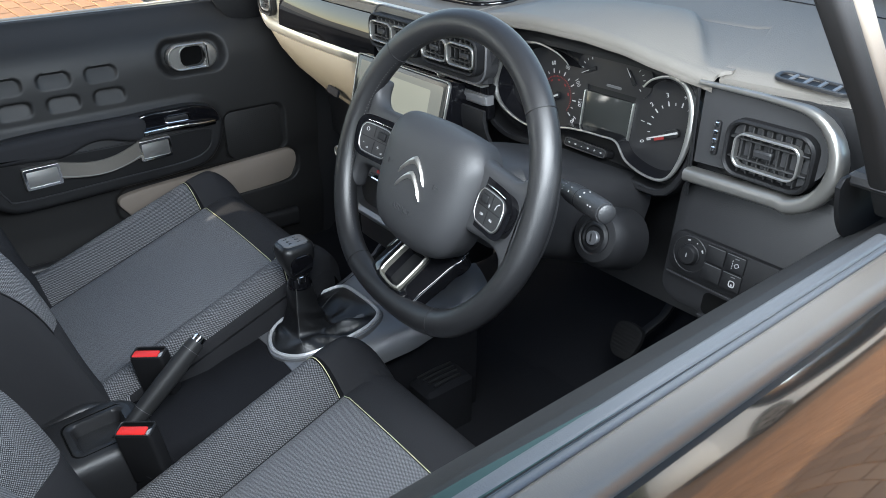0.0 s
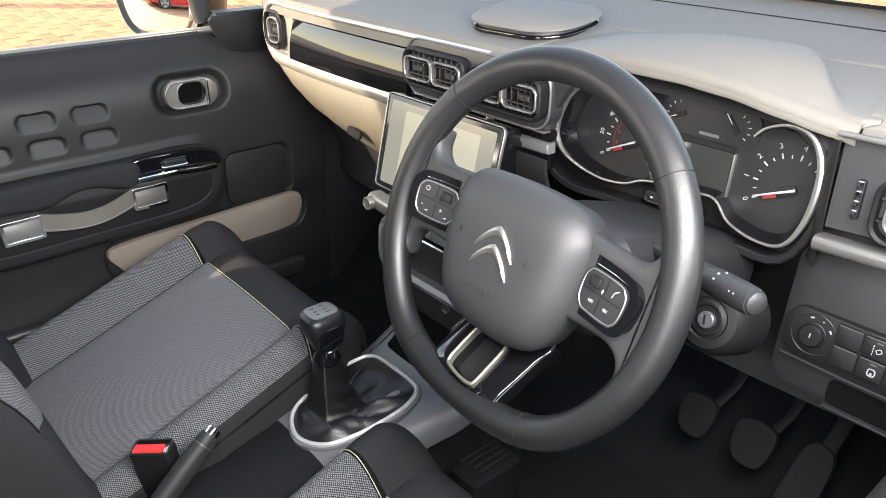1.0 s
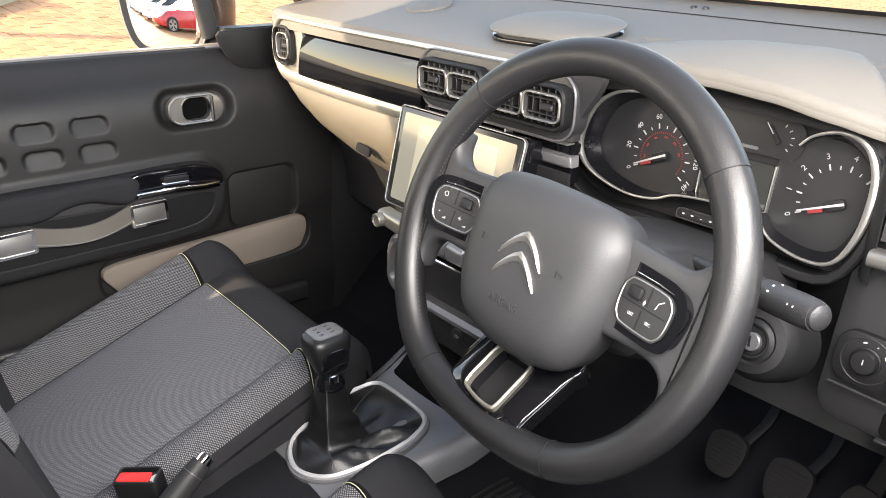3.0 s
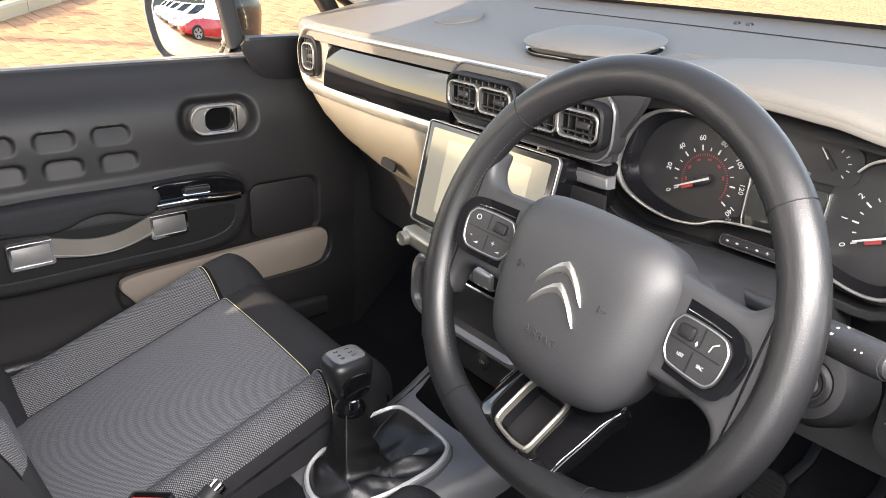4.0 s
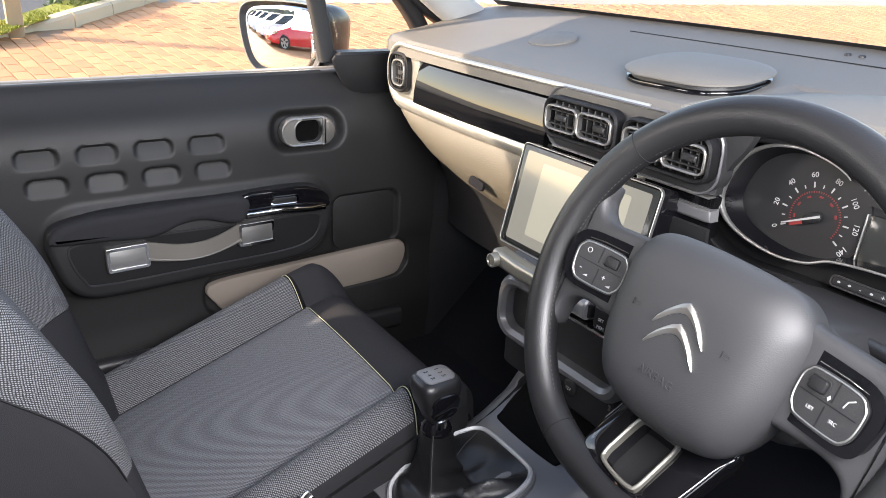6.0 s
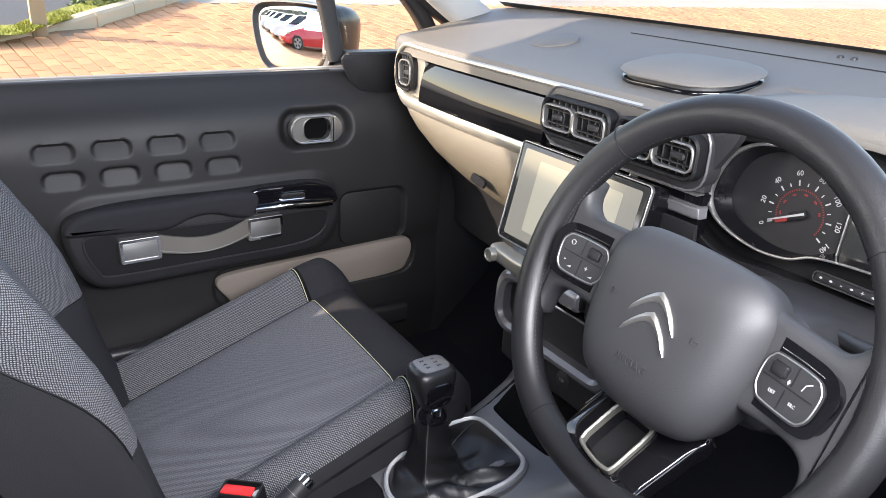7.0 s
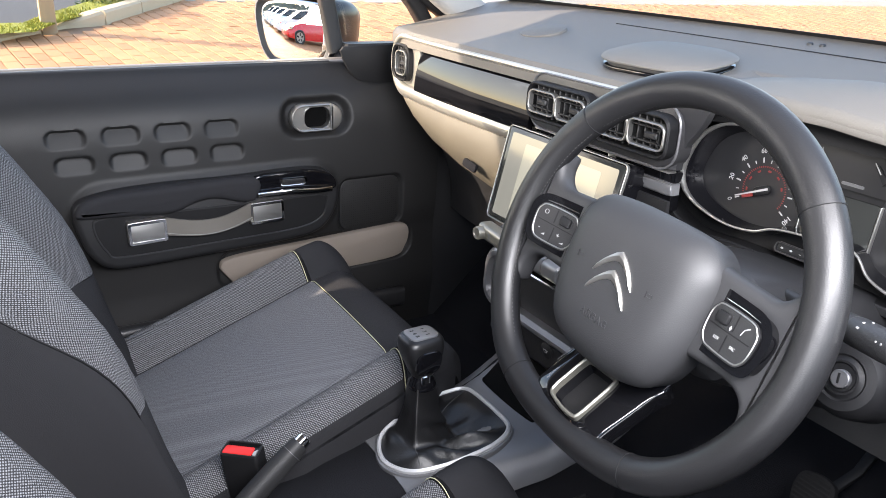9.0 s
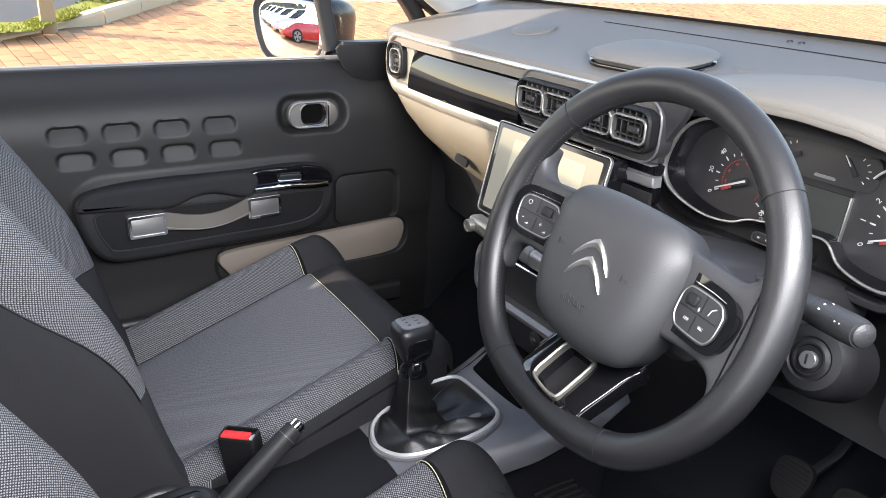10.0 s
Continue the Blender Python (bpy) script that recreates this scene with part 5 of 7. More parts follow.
# lower spoke: gloss black, sloping, with a silver-framed opening
LS = Matrix.Translation((-0.002, -0.124, -0.019)) @ Matrix.Rotation(radians(-35), 4, "X")
oo = [(p.x, p.y) for p in spline([(0.0, -0.0262, 0), (0.0150, -0.0256, 0), (0.0205, -0.0205, 0), (0.0218, 0.0, 0), (0.0222, 0.024, 0), (0.0185, 0.0318, 0), (0.0, 0.0325, 0), (-0.0190, 0.0315, 0), (-0.0245, 0.026, 0), (-0.0262, 0.0, 0), (-0.0262, -0.0140, 0), (-0.0215, -0.0222, 0)], 5, True)]
plate_o = [(p.x, p.y) for p in spline([(0.0, -0.0365, 0), (0.030, -0.0350, 0), (0.0455, -0.0300, 0), (0.0485, -0.010, 0), (0.0515, 0.010, 0), (0.0545, 0.035, 0), (0.0565, 0.062, 0), (0.0, 0.070, 0), (-0.0500, 0.060, 0), (-0.0505, 0.034, 0), (-0.0535, 0.004, 0), (-0.0530, -0.018, 0), (-0.0430, -0.0310, 0), (-0.0200, -0.0362, 0)], 5, True)]


def reach(o, a):
    """How far an outline lies from (0, 0.002) at the angle a."""
    c_, q_ = Vector((0.0, 0.002)), Vector((math.cos(a), math.sin(a)))
    best = 0.0
    for k in range(len(o)):
        p1, p2 = Vector(o[k]) - c_, Vector(o[(k + 1) % len(o)]) - c_
        e_ = p2 - p1
        den = q_.x * e_.y - q_.y * e_.x
        if abs(den) > 1e-12:
            t, u = (p1.x * e_.y - p1.y * e_.x) / den, (p1.x * q_.y - p1.y * q_.x) / den
            if t > 0 and -1e-9 <= u <= 1 + 1e-9:
                best = max(best, t)
    return best


turns = [2 * math.pi * k / 72 for k in range(72)]
r_in, r_out = [reach(oo, a) for a in turns], [reach(plate_o, a) for a in turns]


def round_at(t, z, droop=0.0):
    """A ring between the opening (t = 0) and the spoke's edge (t = 1)."""
    out = []
    for a, p, q in zip(turns, r_in, r_out):
        r = lerp(p, q, t)
        x, y = r * math.cos(a), 0.002 + r * math.sin(a)
        out.append(LS @ Vector((x, y, z - droop - 0.010 * max(0, (-0.012 - y) / 0.024) ** 2 - 0.004 * (x / 0.054) ** 2)))
    return out


low = wp("lower_spoke", loft([round_at(0.0, -0.016), round_at(0.0, 0.0), round_at(0.12, 0.0015), round_at(0.5, 0.0008), round_at(0.90, -0.0003), round_at(0.97, -0.0010), round_at(0.992, -0.0024), round_at(1.0, -0.0045), round_at(0.98, -0.020), round_at(0.0, -0.020)], caps=False), LACQUER, label="gloss black lower spoke", smooth=50)
wp("spoke_frame", ring(oo, inset(oo, 0.0034), -0.006, 0.0052, LS, 0.0014), CHAMP, low, "champagne frame of the opening")
wp("opening_wall", loft([[LS @ Vector((x, y, z)) for x, y in inset(oo, d)] for d, z in ((0.0030, 0.003), (0.0034, -0.004), (0.0044, -0.010), (0.0056, -0.0155))], caps=False), GLOSS, low, "sloping wall of the opening")
wp("spoke_opening", slab(inset(oo, 0.0030), -0.0170, -0.0155, 0, LS), DARK, low, "dark shadowed opening")
wp("spoke_edge", tube([LS @ Vector((x, v, z)) for x, v, z in ((0.0575, 0.066, -0.006), (0.0548, 0.035, -0.0045), (0.0520, 0.010, -0.0040), (0.0492, -0.010, -0.0042), (0.0470, -0.022, -0.006))], 0.0005, 6), GREYTRIM, low, "thin bright edge")
wp("spoke_edge", tube([LS @ Vector((x, v, z)) for x, v, z in ((-0.0508, 0.060, -0.006), (-0.0512, 0.034, -0.0045), (-0.0535, 0.010, -0.0042))], 0.0004, 6), GREYTRIM, low, "thin bright edge")

# column with stalk and ignition lock
col = thing("steering_column", "black steering column shroud with ignition lock and wiper stalk", "steering column", Matrix.Translation((0.36, 0.15, 0.85)))
axis = Vector((0, 0.94, -0.34))
c0 = Vector((0.350, 0.070, 0.885))
part("shroud", loft([[c0 + axis * d + Vector((x, 0, 0)) + Vector((0, 0.34, 0.94)) * z for x, z in rrect(w, h, 0.035, 5)] for d, w, h in ((0.0, 0.13, 0.085), (0.02, 0.165, 0.11), (0.12, 0.18, 0.125), (0.26, 0.19, 0.14))]), LOWDASH, col, "black column shroud")
lock = part("lock_housing", moved(lathe([(0.041, -0.05), (0.0395, -0.012), (0.0365, 0.000), (0.031, 0.0065), (0.0225, 0.0085), (0.0205, 0.0070), (0.0185, 0.0078), (0.0165, 0.0100), (0.0145, 0.0100), (0.0130, 0.0080), (0.0, 0.0080)], 32), basis((0.478, 0.180, 0.838), (1, 0, 0), (0, 0.34, 0.94))), DARK, col, "round lock housing")
part("ignition_lock", moved(lathe([(0.0088, 0.008), (0.0088, 0.0128), (0.0078, 0.0136), (0, 0.0136)], 18), basis((0.480, 0.178, 0.838), (1, 0, 0), (0, 0.34, 0.94))), GREYTRIM, lock, "dull silver lock barrel")
part("key_slot", moved(box(-0.0012, -0.005, 0.0130, 0.0012, 0.005, 0.0140, 0.0003), basis((0.480, 0.178, 0.838), (1, 0, 0.2), (0, 0.34, 0.94))), DARK, lock)
a, b = Vector((0.395, 0.161, 0.901)), Vector((0.5625, 0.082, 0.9300))
stalk = part("wiper_stalk", sweep([lerp(a, b, t) for t in (0, 0.30, 0.46, 0.52, 0.68, 0.72, 0.90, 0.97, 1.0)], circle(0.0122, 24), scales=[0.55, 0.62, 0.82, 0.96, 1.02, 1.06, 1.06, 1.02, 0.93]), BLACK, col, "black wiper stalk", smooth=50)
part("stalk_cap", moved(lathe([(0.0102, -0.004), (0.0102, 0.0010), (0.0096, 0.0026), (0.0070, 0.0042), (0.0035, 0.0050), (0, 0.0052)], 24), Matrix.Translation(b) @ (b - a).to_track_quat("Z", "Y").to_matrix().to_4x4()), BLACK, stalk, "black end cap")
part("stalk_band", moved(lathe([(0.0124, -0.0010), (0.0129, -0.0005), (0.0129, 0.0005), (0.0124, 0.0010)], 24), Matrix.Translation(lerp(a, b, 0.69)) @ (b - a).to_track_quat("Z", "Y").to_matrix().to_4x4()), DARK, stalk)
tilt_ = (b - a).normalized()
for f, ang, w, h in ((0.50, 205, 0.0040, 0.0010), (0.50, 222, 0.0028, 0.0010), (0.50, 239, 0.0035, 0.0010), (0.50, 256, 0.0025, 0.0010), (0.60, 212, 0.0030, 0.0042), (0.60, 236, 0.0044, 0.0012), (0.77, 218, 0.0040, 0.0030), (0.77, 244, 0.0036, 0.0034), (0.79, 268, 0.0034, 0.0028), (0.90, 205, 0.0020, 0.0026), (0.93, 205, 0.0020, 0.0026)):
    n_ = Vector((0, math.cos(radians(ang)), -math.sin(radians(ang))))
    n_ = (n_ - tilt_ * n_.dot(tilt_)).normalized()
    rad_ = 0.0124 * float(np.interp(f, [0.46, 0.52, 0.68, 0.72, 0.90, 0.97], [0.82, 0.96, 1.02, 1.06, 1.06, 1.02])) - 0.0002
    up_ = n_.cross(tilt_)
    part("stalk_symbol", slab(rrect(w * 0.6, h * 0.6, 0.0003, 1), 0, 0.0005, 0, basis(lerp(a, b, f) + n_ * rad_, tilt_, up_ if n_.dot(tilt_.cross(up_)) > 0 else -up_)), PRINT, stalk)
n_ = Vector((0, -0.97, -0.24))
part("stalk_words", words("AUTO", 0.0040, basis(lerp(a, b, 0.565) + n_ * 0.0121, tilt_, (0, -0.24, 0.97))), PRINT, stalk)

# switch panel right of the column
pn = thing("switch_panel", "black lower dash panel with mirror knob and square buttons", "switch panel", basis((0.595, 0.298, 0.800), (1, 0, 0), (0, 0.1, 1)))
lp("panel_face", slab(rrect(0.22, 0.20, 0.03), -0.05, 0.0, 0.012, Matrix.Translation((0.01, 0.02, -0.006))), LOWDASH, pn, "black lower dash panel")
rec = lp("switch_recess", slab(rrect(0.175, 0.056, 0.018), -0.004, 0.004, 0.002), DARK, pn)
kc = (-0.0565, 0.001)
lp("knob_ring", ring(circle(0.0245, 32), circle(0.0232, 32), 0.003, 0.0052, Matrix.Translation((*kc, 0)), 0.0005), BLACK, rec, "thin rim round the knob's dish")
for a, w in ((106, 0.0042), (68, 0.0016), (30, 0.0042)):
    lp("knob_symbol", slab(rrect(w, 0.0017, 0.0006, 1), 0.0040, 0.0046, 0, Matrix.Translation((kc[0] + 0.0188 * math.cos(radians(a)), kc[1] + 0.0188 * math.sin(radians(a)), 0)) @ Matrix.Rotation(radians(a - 90), 4, "Z")), PRINT, rec)
mk = lp("mirror_knob", lathe([(0.0150, 0.003), (0.0146, 0.0058), (0.0132, 0.0066), (0.0126, 0.0110), (0.0112, 0.0128), (0.0070, 0.0132), (0, 0.0126)], 28, Matrix.Translation((*kc, 0))), DARK, rec, "round mirror knob")
lp("knob_mark", slab(rrect(0.0010, 0.0060, 0.0004, 1), 0.0126, 0.0136, 0, Matrix.Translation((kc[0], kc[1] + 0.001, 0))), PRINT, mk)
for k in range(2):
    for j in range(2):
        at_ = Matrix.Translation((-0.021 + 0.0275 * k, 0.0135 - 0.0245 * j, 0))
        bt = lp("square_button", slab(rrect(0.0262, 0.0232, 0.002, 2), 0.002, 0.0068, 0.0008, at_), DARK, rec)
        lp("button_edge", slab(rrect(0.0235, 0.0007, 0.0002, 1), 0.0068, 0.0072, 0, at_ @ Matrix.Translation((0, 0.0103, 0))), GREYTRIM, bt)
        if k:
            lp("button_lamp", slab(rrect(0.0060, 0.0012, 0.0004, 1), 0.0068, 0.0072, 0, at_ @ Matrix.Translation((0.002, 0.0070, 0))), GREYTRIM, bt)
            if j:
                lp("button_symbol", ring(oval(0.002, -0.002, 0.0042, 0.0046, 3.0, 16), oval(0.002, -0.002, 0.0030, 0.0034, 3.0, 16), 0.0068, 0.0073, at_), PRINT, bt)
                lp("button_symbol", slab(rrect(0.0022, 0.0036, 0.0006, 1), 0.0068, 0.0073, 0, at_ @ Matrix.Translation((0.002, -0.004, 0))), PRINT, bt)
            else:
                for q in range(4):
                    lp("button_symbol", slab(rrect(0.0008, 0.0022, 0.0002, 1), 0.0068, 0.0073, 0, at_ @ Matrix.Translation((-0.003, 0.0030 - 0.0032 * q, 0))), PRINT, bt)
                lp("button_symbol", ring(rrect(0.0060, 0.0050, 0.0012, 2), rrect(0.0044, 0.0034, 0.0008, 2), 0.0068, 0.0073, at_ @ Matrix.Translation((0.0028, -0.0015, 0)) @ Matrix.Rotation(radians(35), 4, "Z")), PRINT, bt)
lv = lp("level_switch", slab(rrect(0.030, 0.0150, 0.003, 2), 0.002, 0.0070, 0.001, Matrix.Translation((0.050, -0.006, 0))), DARK, rec, "headlamp level wheel")
lp("level_symbol", ring(oval(0.043, -0.006, 0.0030, 0.0032, 2.2, 14), oval(0.043, -0.006, 0.0021, 0.0023, 2.2, 14), 0.0070, 0.0075), PRINT, lv)
lp("level_roller", slab(rrect(0.0090, 0.0110, 0.002, 2), 0.006, 0.0095, 0.001, Matrix.Translation((0.056, -0.006, 0))), GREYTRIM, lv)
lp("panel_lip", moved(sweep([(-0.085, -0.033, 0.004), (0.0, -0.034, 0.005), (0.090, -0.033, 0.005)], rrect(0.003, 0.003, 0.001, 2)), Matrix()), LOWDASH, rec)
# flat slab, the pocket's inner shade put into its black colour
lp("lower_pocket", slab(rrect(0.13, 0.030, 0.008), -0.010, -0.0055, 0, Matrix.Translation((0.035, -0.058, 0))), VOID, pn, "pocket opening with its shade painted black")
lp("pocket_edge", slab(rrect(0.13, 0.0035, 0.0015, 2), -0.006, 0.0015, 0.001, Matrix.Translation((0.035, -0.0755, 0))), LOWDASH, pn)

# ---- seats ----
def cushion_z(y):
    if y <= 0.03:
        return 0.580 + (y - 0.03) * 0.36
    if y <= 0.075:
        return 0.580 + 0.010 * math.sin((y - 0.03) / 0.045 * 1.3)
    t = min(1, (y - 0.075) / 0.065)
    return 0.5895 - 0.085 * (1 - math.sqrt(max(0, 1 - t * t)))


def bolster(dx):
    """Height of the seat's cross-section over its middle."""
    a = abs(dx)
    if a < 0.165:
        return 0.004 * (1 - (a / 0.165) ** 2) - 0.006 * max(0, (a - 0.155) / 0.010) ** 2
    if a < 0.222:
        return -0.006 + 0.050 * math.sin((a - 0.165) / 0.057 * math.pi / 2)
    t = min(1, (a - 0.222) / 0.034)
    return 0.044 - 0.05 * (1 - math.sqrt(max(0, 1 - t * t)))


def nose(y):
    """How far the cushion's flank draws in towards its front."""
    return 0.046 * max(0, (y - 0.035) / 0.105) ** 2


def make_seat(m):
    """The passenger's seat, about its base at 0."""
    seat = thing("front_seat", "grey dotted cloth front seat with black bolsters and pale green seams", "car seat", m, group="front seats")
    sp = lambda name, bm, mat, parent=seat, label="", smooth=50: part(name, moved(bm, Matrix.Translation((0, 0, -0.30))), mat, parent, label, smooth, True)
    top = lambda x, y: Vector((x, y, cushion_z(y) + bolster(x) * (1.0 if y < 0.07 else max(0.3, 1 - (y - 0.07) * 9))))
    cu = sp("cushion", sheet(lambda u, v: top(lerp(-0.164, 0.164, u), lerp(-0.345, 0.027, v)), 24, 24, 0.05), FABRIC, label="grey fine-dotted cloth cushion")
    for s in (-1, 1):
        sp("cushion_bolster", sheet(lambda u, v: top(s * lerp(0.166, 0.2520, u), lerp(-0.335 + 0.02 * u, 0.020 - 0.012 * u, v)), 16, 24, 0.05), FABRICB, cu, "coarse-dotted side bolster")
        sp("bolster_edge", sheet(lambda u, v: top(s * lerp(0.2525, 0.262, u), lerp(-0.285, 0.008, v)), 8, 24, 0.04), CLOTH, cu, "black cloth edge of the bolster")
        sp("seam", tube([top(s * 0.165, lerp(-0.31, 0.03, k / 20)) + Vector((0, 0, 0.0005)) for k in range(21)], 0.0016, 6), CLOTH, cu)
        sp("pale_seam", tube([top(s * lerp(0.166, 0.259, k / 12), 0.022 - 0.012 * k / 12) + Vector((0, 0, 0.001)) for k in range(13)], 0.0007, 6), THREAD, cu)
        sp("cushion_side", sheet(lambda u, v: (s * (0.262 - 0.03 * v * v - nose(lerp(-0.36, 0.115, u))), lerp(-0.36, 0.115, u), lerp(cushion_z(lerp(-0.36, 0.115, u)) - 0.006, 0.34, v)), 20, 8, 0.03, (-s, 0, 0)), CLOTH, cu, "black cloth side")
    sp("front_roll", sheet(lambda u, v: top(lerp(-1, 1, u) * (0.262 - nose(lerp(0.02, 0.1399, v))), lerp(0.030 - 0.016 * ease((abs(lerp(-0.262, 0.262, u)) - 0.15) / 0.12), 0.1399, v)), 48, 20, 0.04), CLOTH, cu, "black cloth front roll")
    sp("front_apron", sheet(lambda u, v: (lerp(-0.216, 0.216, u), 0.139 - 0.05 * v, lerp(0.508, 0.36, v)), 16, 6, 0.03, (0, -1, 0)), CLOTH, cu)
    sp("pale_seam", tube([top(lerp(-0.165, 0.165, k / 20), 0.0285) + Vector((0, 0, 0.001)) for k in range(21)], 0.0007, 6), THREAD, cu)

    # backrest in its own leaning frame
    B = Matrix.Translation((0, -0.325, 0.470)) @ Matrix.Rotation(radians(27), 4, "X")
    ARC = [(0.150, 0.0), (0.165, 0.022), (0.182, 0.042), (0.200, 0.056), (0.220, 0.062), (0.238, 0.057), (0.251, 0.043), (0.258, 0.022), (0.261, -0.005), (0.262, -0.040), (0.260, -0.085)]
    def roll(t):
        """A place on the bolster's round, t from 0 at the inner seam to 10 at the back edge."""
        i = min(9, int(t))
        (a, n), (b, q) = ARC[i], ARC[i + 1]
        return lerp(a, b, t - i), lerp(n, q, t - i)
    def back(dx, s, n=None):
        belly = 0.012 * math.sin(math.pi * min(1, max(0, s) / 0.55))
        if n is None:
            n = 0.004 * (1 - min(1, abs(dx) / 0.15) ** 2)
        else:
            n = n * (0.34 + 0.66 * ease(s / 0.30)) if n > 0 else n
        return B @ Vector((dx * (1 - 0.10 * max(0, s - 0.35)), n + belly, s))
    def edge(h):
        """How far round the bolster the dotted cloth reaches at the height h."""
        return 6.0 + 2.3 * ease((h - 0.17) / 0.26)
    def side(s, t, h):
        a, n = roll(t)
        return back(s * a, h, n)
    bk = sp("backrest", sheet(lambda u, v: back(lerp(-0.149, 0.149, u), lerp(0.03, 0.74, v)), 20, 30, 0.05, (0, -1, 0)), FABRIC, label="grey fine-dotted cloth backrest")
    for s in (-1, 1):
        sp("backrest_bolster", sheet(lambda u, v: side(s, edge(lerp(0.190 - 0.022 * ease(u * 1.4), 0.72, v)) * u, lerp(0.190 - 0.022 * ease(u * 1.4), 0.72, v)), 24, 30, 0.02, (0, -1, 0)), FABRICB, bk, "coarse-dotted backrest bolster")
        sp("bolster_foot", sheet(lambda u, v: side(s, 6.0 * u, lerp(-0.03, 0.188 - 0.022 * ease(u * 1.4), v)), 20, 12, 0.02, (0, -1, 0)), CLOTH, bk, "black cloth bolster foot")
        sp("bolster_side", sheet(lambda u, v: side(s, lerp(edge(lerp(-0.03, 0.72, v)) + 0.02, 10, u), lerp(-0.03, 0.72, v)), 16, 30, 0.015, (-s, 0, 0)), CLOTH, bk, "black cloth backrest side")
        sp("seam", tube([side(s, edge(lerp(0.166, 0.72, k / 24)), lerp(0.166, 0.72, k / 24)) for k in range(25)], 0.0014, 6), DARK, bk)
    sp("back_shell", sheet(lambda u, v: B @ Vector((lerp(-0.262, 0.262, u), -0.115 - 0.02 * math.sin(math.pi * u), lerp(-0.05, 0.75, v))), 12, 12, 0.02, (0, 1, 0)), CLOTH, bk)
    # hinge cover and runner
    for s in (-1, 1):
        ho = [(p.x, p.y) for p in spline([(-0.560, 0.370, 0), (-0.555, 0.430, 0), (-0.510, 0.466, 0), (-0.455, 0.487, 0), (-0.400, 0.501, 0), (-0.362, 0.508, 0), (-0.335, 0.500, 0), (-0.312, 0.478, 0), (-0.296, 0.440, 0), (-0.290, 0.370, 0)], 5, True)][::-1]
        sp("hinge_cover", slab(ho, -0.020, 0.012, 0.009, basis((s * 0.264, 0, 0), (0, 1, 0), (0, 0, 1)), 4), BLACK, label="black plastic hinge cover")
        sp("side_cover", box(s * 0.272 - 0.012, -0.40, 0.36, s * 0.272 + 0.012, 0.06, 0.46, 0.01), BLACK, label="black plastic side cover")
        sp("runner", box(s * 0.20 - 0.02, -0.40, 0.30, s * 0.20 + 0.02, 0.10, 0.36, 0.006), DARK)
    return seat


passenger = make_seat(Matrix.Translation((-0.312, 0, 0.30)))
driver = copy_thing(passenger, Matrix.Translation((0.362, -0.065, 0.245)))

# ---- console between the seats ----
console = thing("centre_console", "dark grey centre console with silver gear surround and cup holders", "centre console", Matrix.Translation((0.01, 0.0, 0.30)))


def console_half(y):
    return table(y, [(-0.45, 0.075), (-0.10, 0.078), (0.05, 0.082), (0.16, 0.100), (0.28, 0.125)])


def console_z(y):
    return table(y, [(-0.45, 0.470), (-0.16, 0.478), (-0.11, 0.492), (0.0, 0.515), (0.13, 0.538), (0.22, 0.566), (0.29, 0.615)])


rings = []
for k in range(31):
    y = lerp(-0.45, 0.29, k / 30)
    w, z = console_half(y), console_z(y)
    rings.append([Vector((0.010 + x, y, q)) for x, q in ((-w, 0.30), (-w, z - 0.022), (-w + 0.005, z - 0.008), (-w + 0.016, z), (0, z + 0.002), (w - 0.016, z), (w - 0.005, z - 0.008), (w, z - 0.022), (w, 0.30))])
part("console_body", loft(rings), CARPET, console, "black console body")
part("console_deck", sheet(lambda u, v: (0.014 + lerp(-1, 1, u) * (console_half(lerp(-0.06, 0.288, v)) + 0.030), lerp(-0.06, 0.288, v), console_z(lerp(-0.06, 0.288, v)) + 0.004 - 0.045 * abs(2 * u - 1) ** 6), 32, 24, 0.002), CONSOLE, console, "satin dark silver console deck")
tray_o = [(p.x, p.y) for p in spline([(-0.058, 0.165, 0), (-0.080, 0.235, 0), (-0.088, 0.278, 0), (0.112, 0.278, 0), (0.104, 0.235, 0), (0.082, 0.165, 0), (0.064, 0.150, 0), (-0.042, 0.150, 0)], 4, True)][::-1]
# flat slab on the deck; the tray's depth is only painted as black shade
bm = slab(tray_o, -0.004, 0.0075, 0.001)
for v in bm.verts:
    v.co.z += console_z(v.co.y)
part("cup_tray", bm, VOID, console, "cup tray with its deep shade painted black")
gp = spline([(-0.0600, 0.094, 0), (-0.064, 0.06, 0), (-0.056, 0.0, 0), (-0.036, -0.046, 0), (0.012, -0.066, 0), (0.058, -0.046, 0), (0.080, 0.0, 0), (0.089, 0.06, 0), (0.0870, 0.092, 0), (0.0760, 0.115, 0), (0.052, 0.1245, 0), (-0.026, 0.1245, 0), (-0.050, 0.116, 0)], 6, True)
go = [(p.x, p.y) for p in gp]
SLOPE = Matrix.Translation((0, 0.11, 0.538)) @ Matrix.Rotation(radians(11.0), 4, "X") @ Matrix.Translation((0, -0.11, 0))
part("gear_surround", ring(inset(go, 0.0), inset(go, 0.0062), 0.0, 0.012, SLOPE, 0.0028), RINGM, console, "satin silver gear surround")
part("surround_base", slab(inset(go, -0.004), -0.008, 0.005, 0.003, SLOPE), CONSOLE, console)

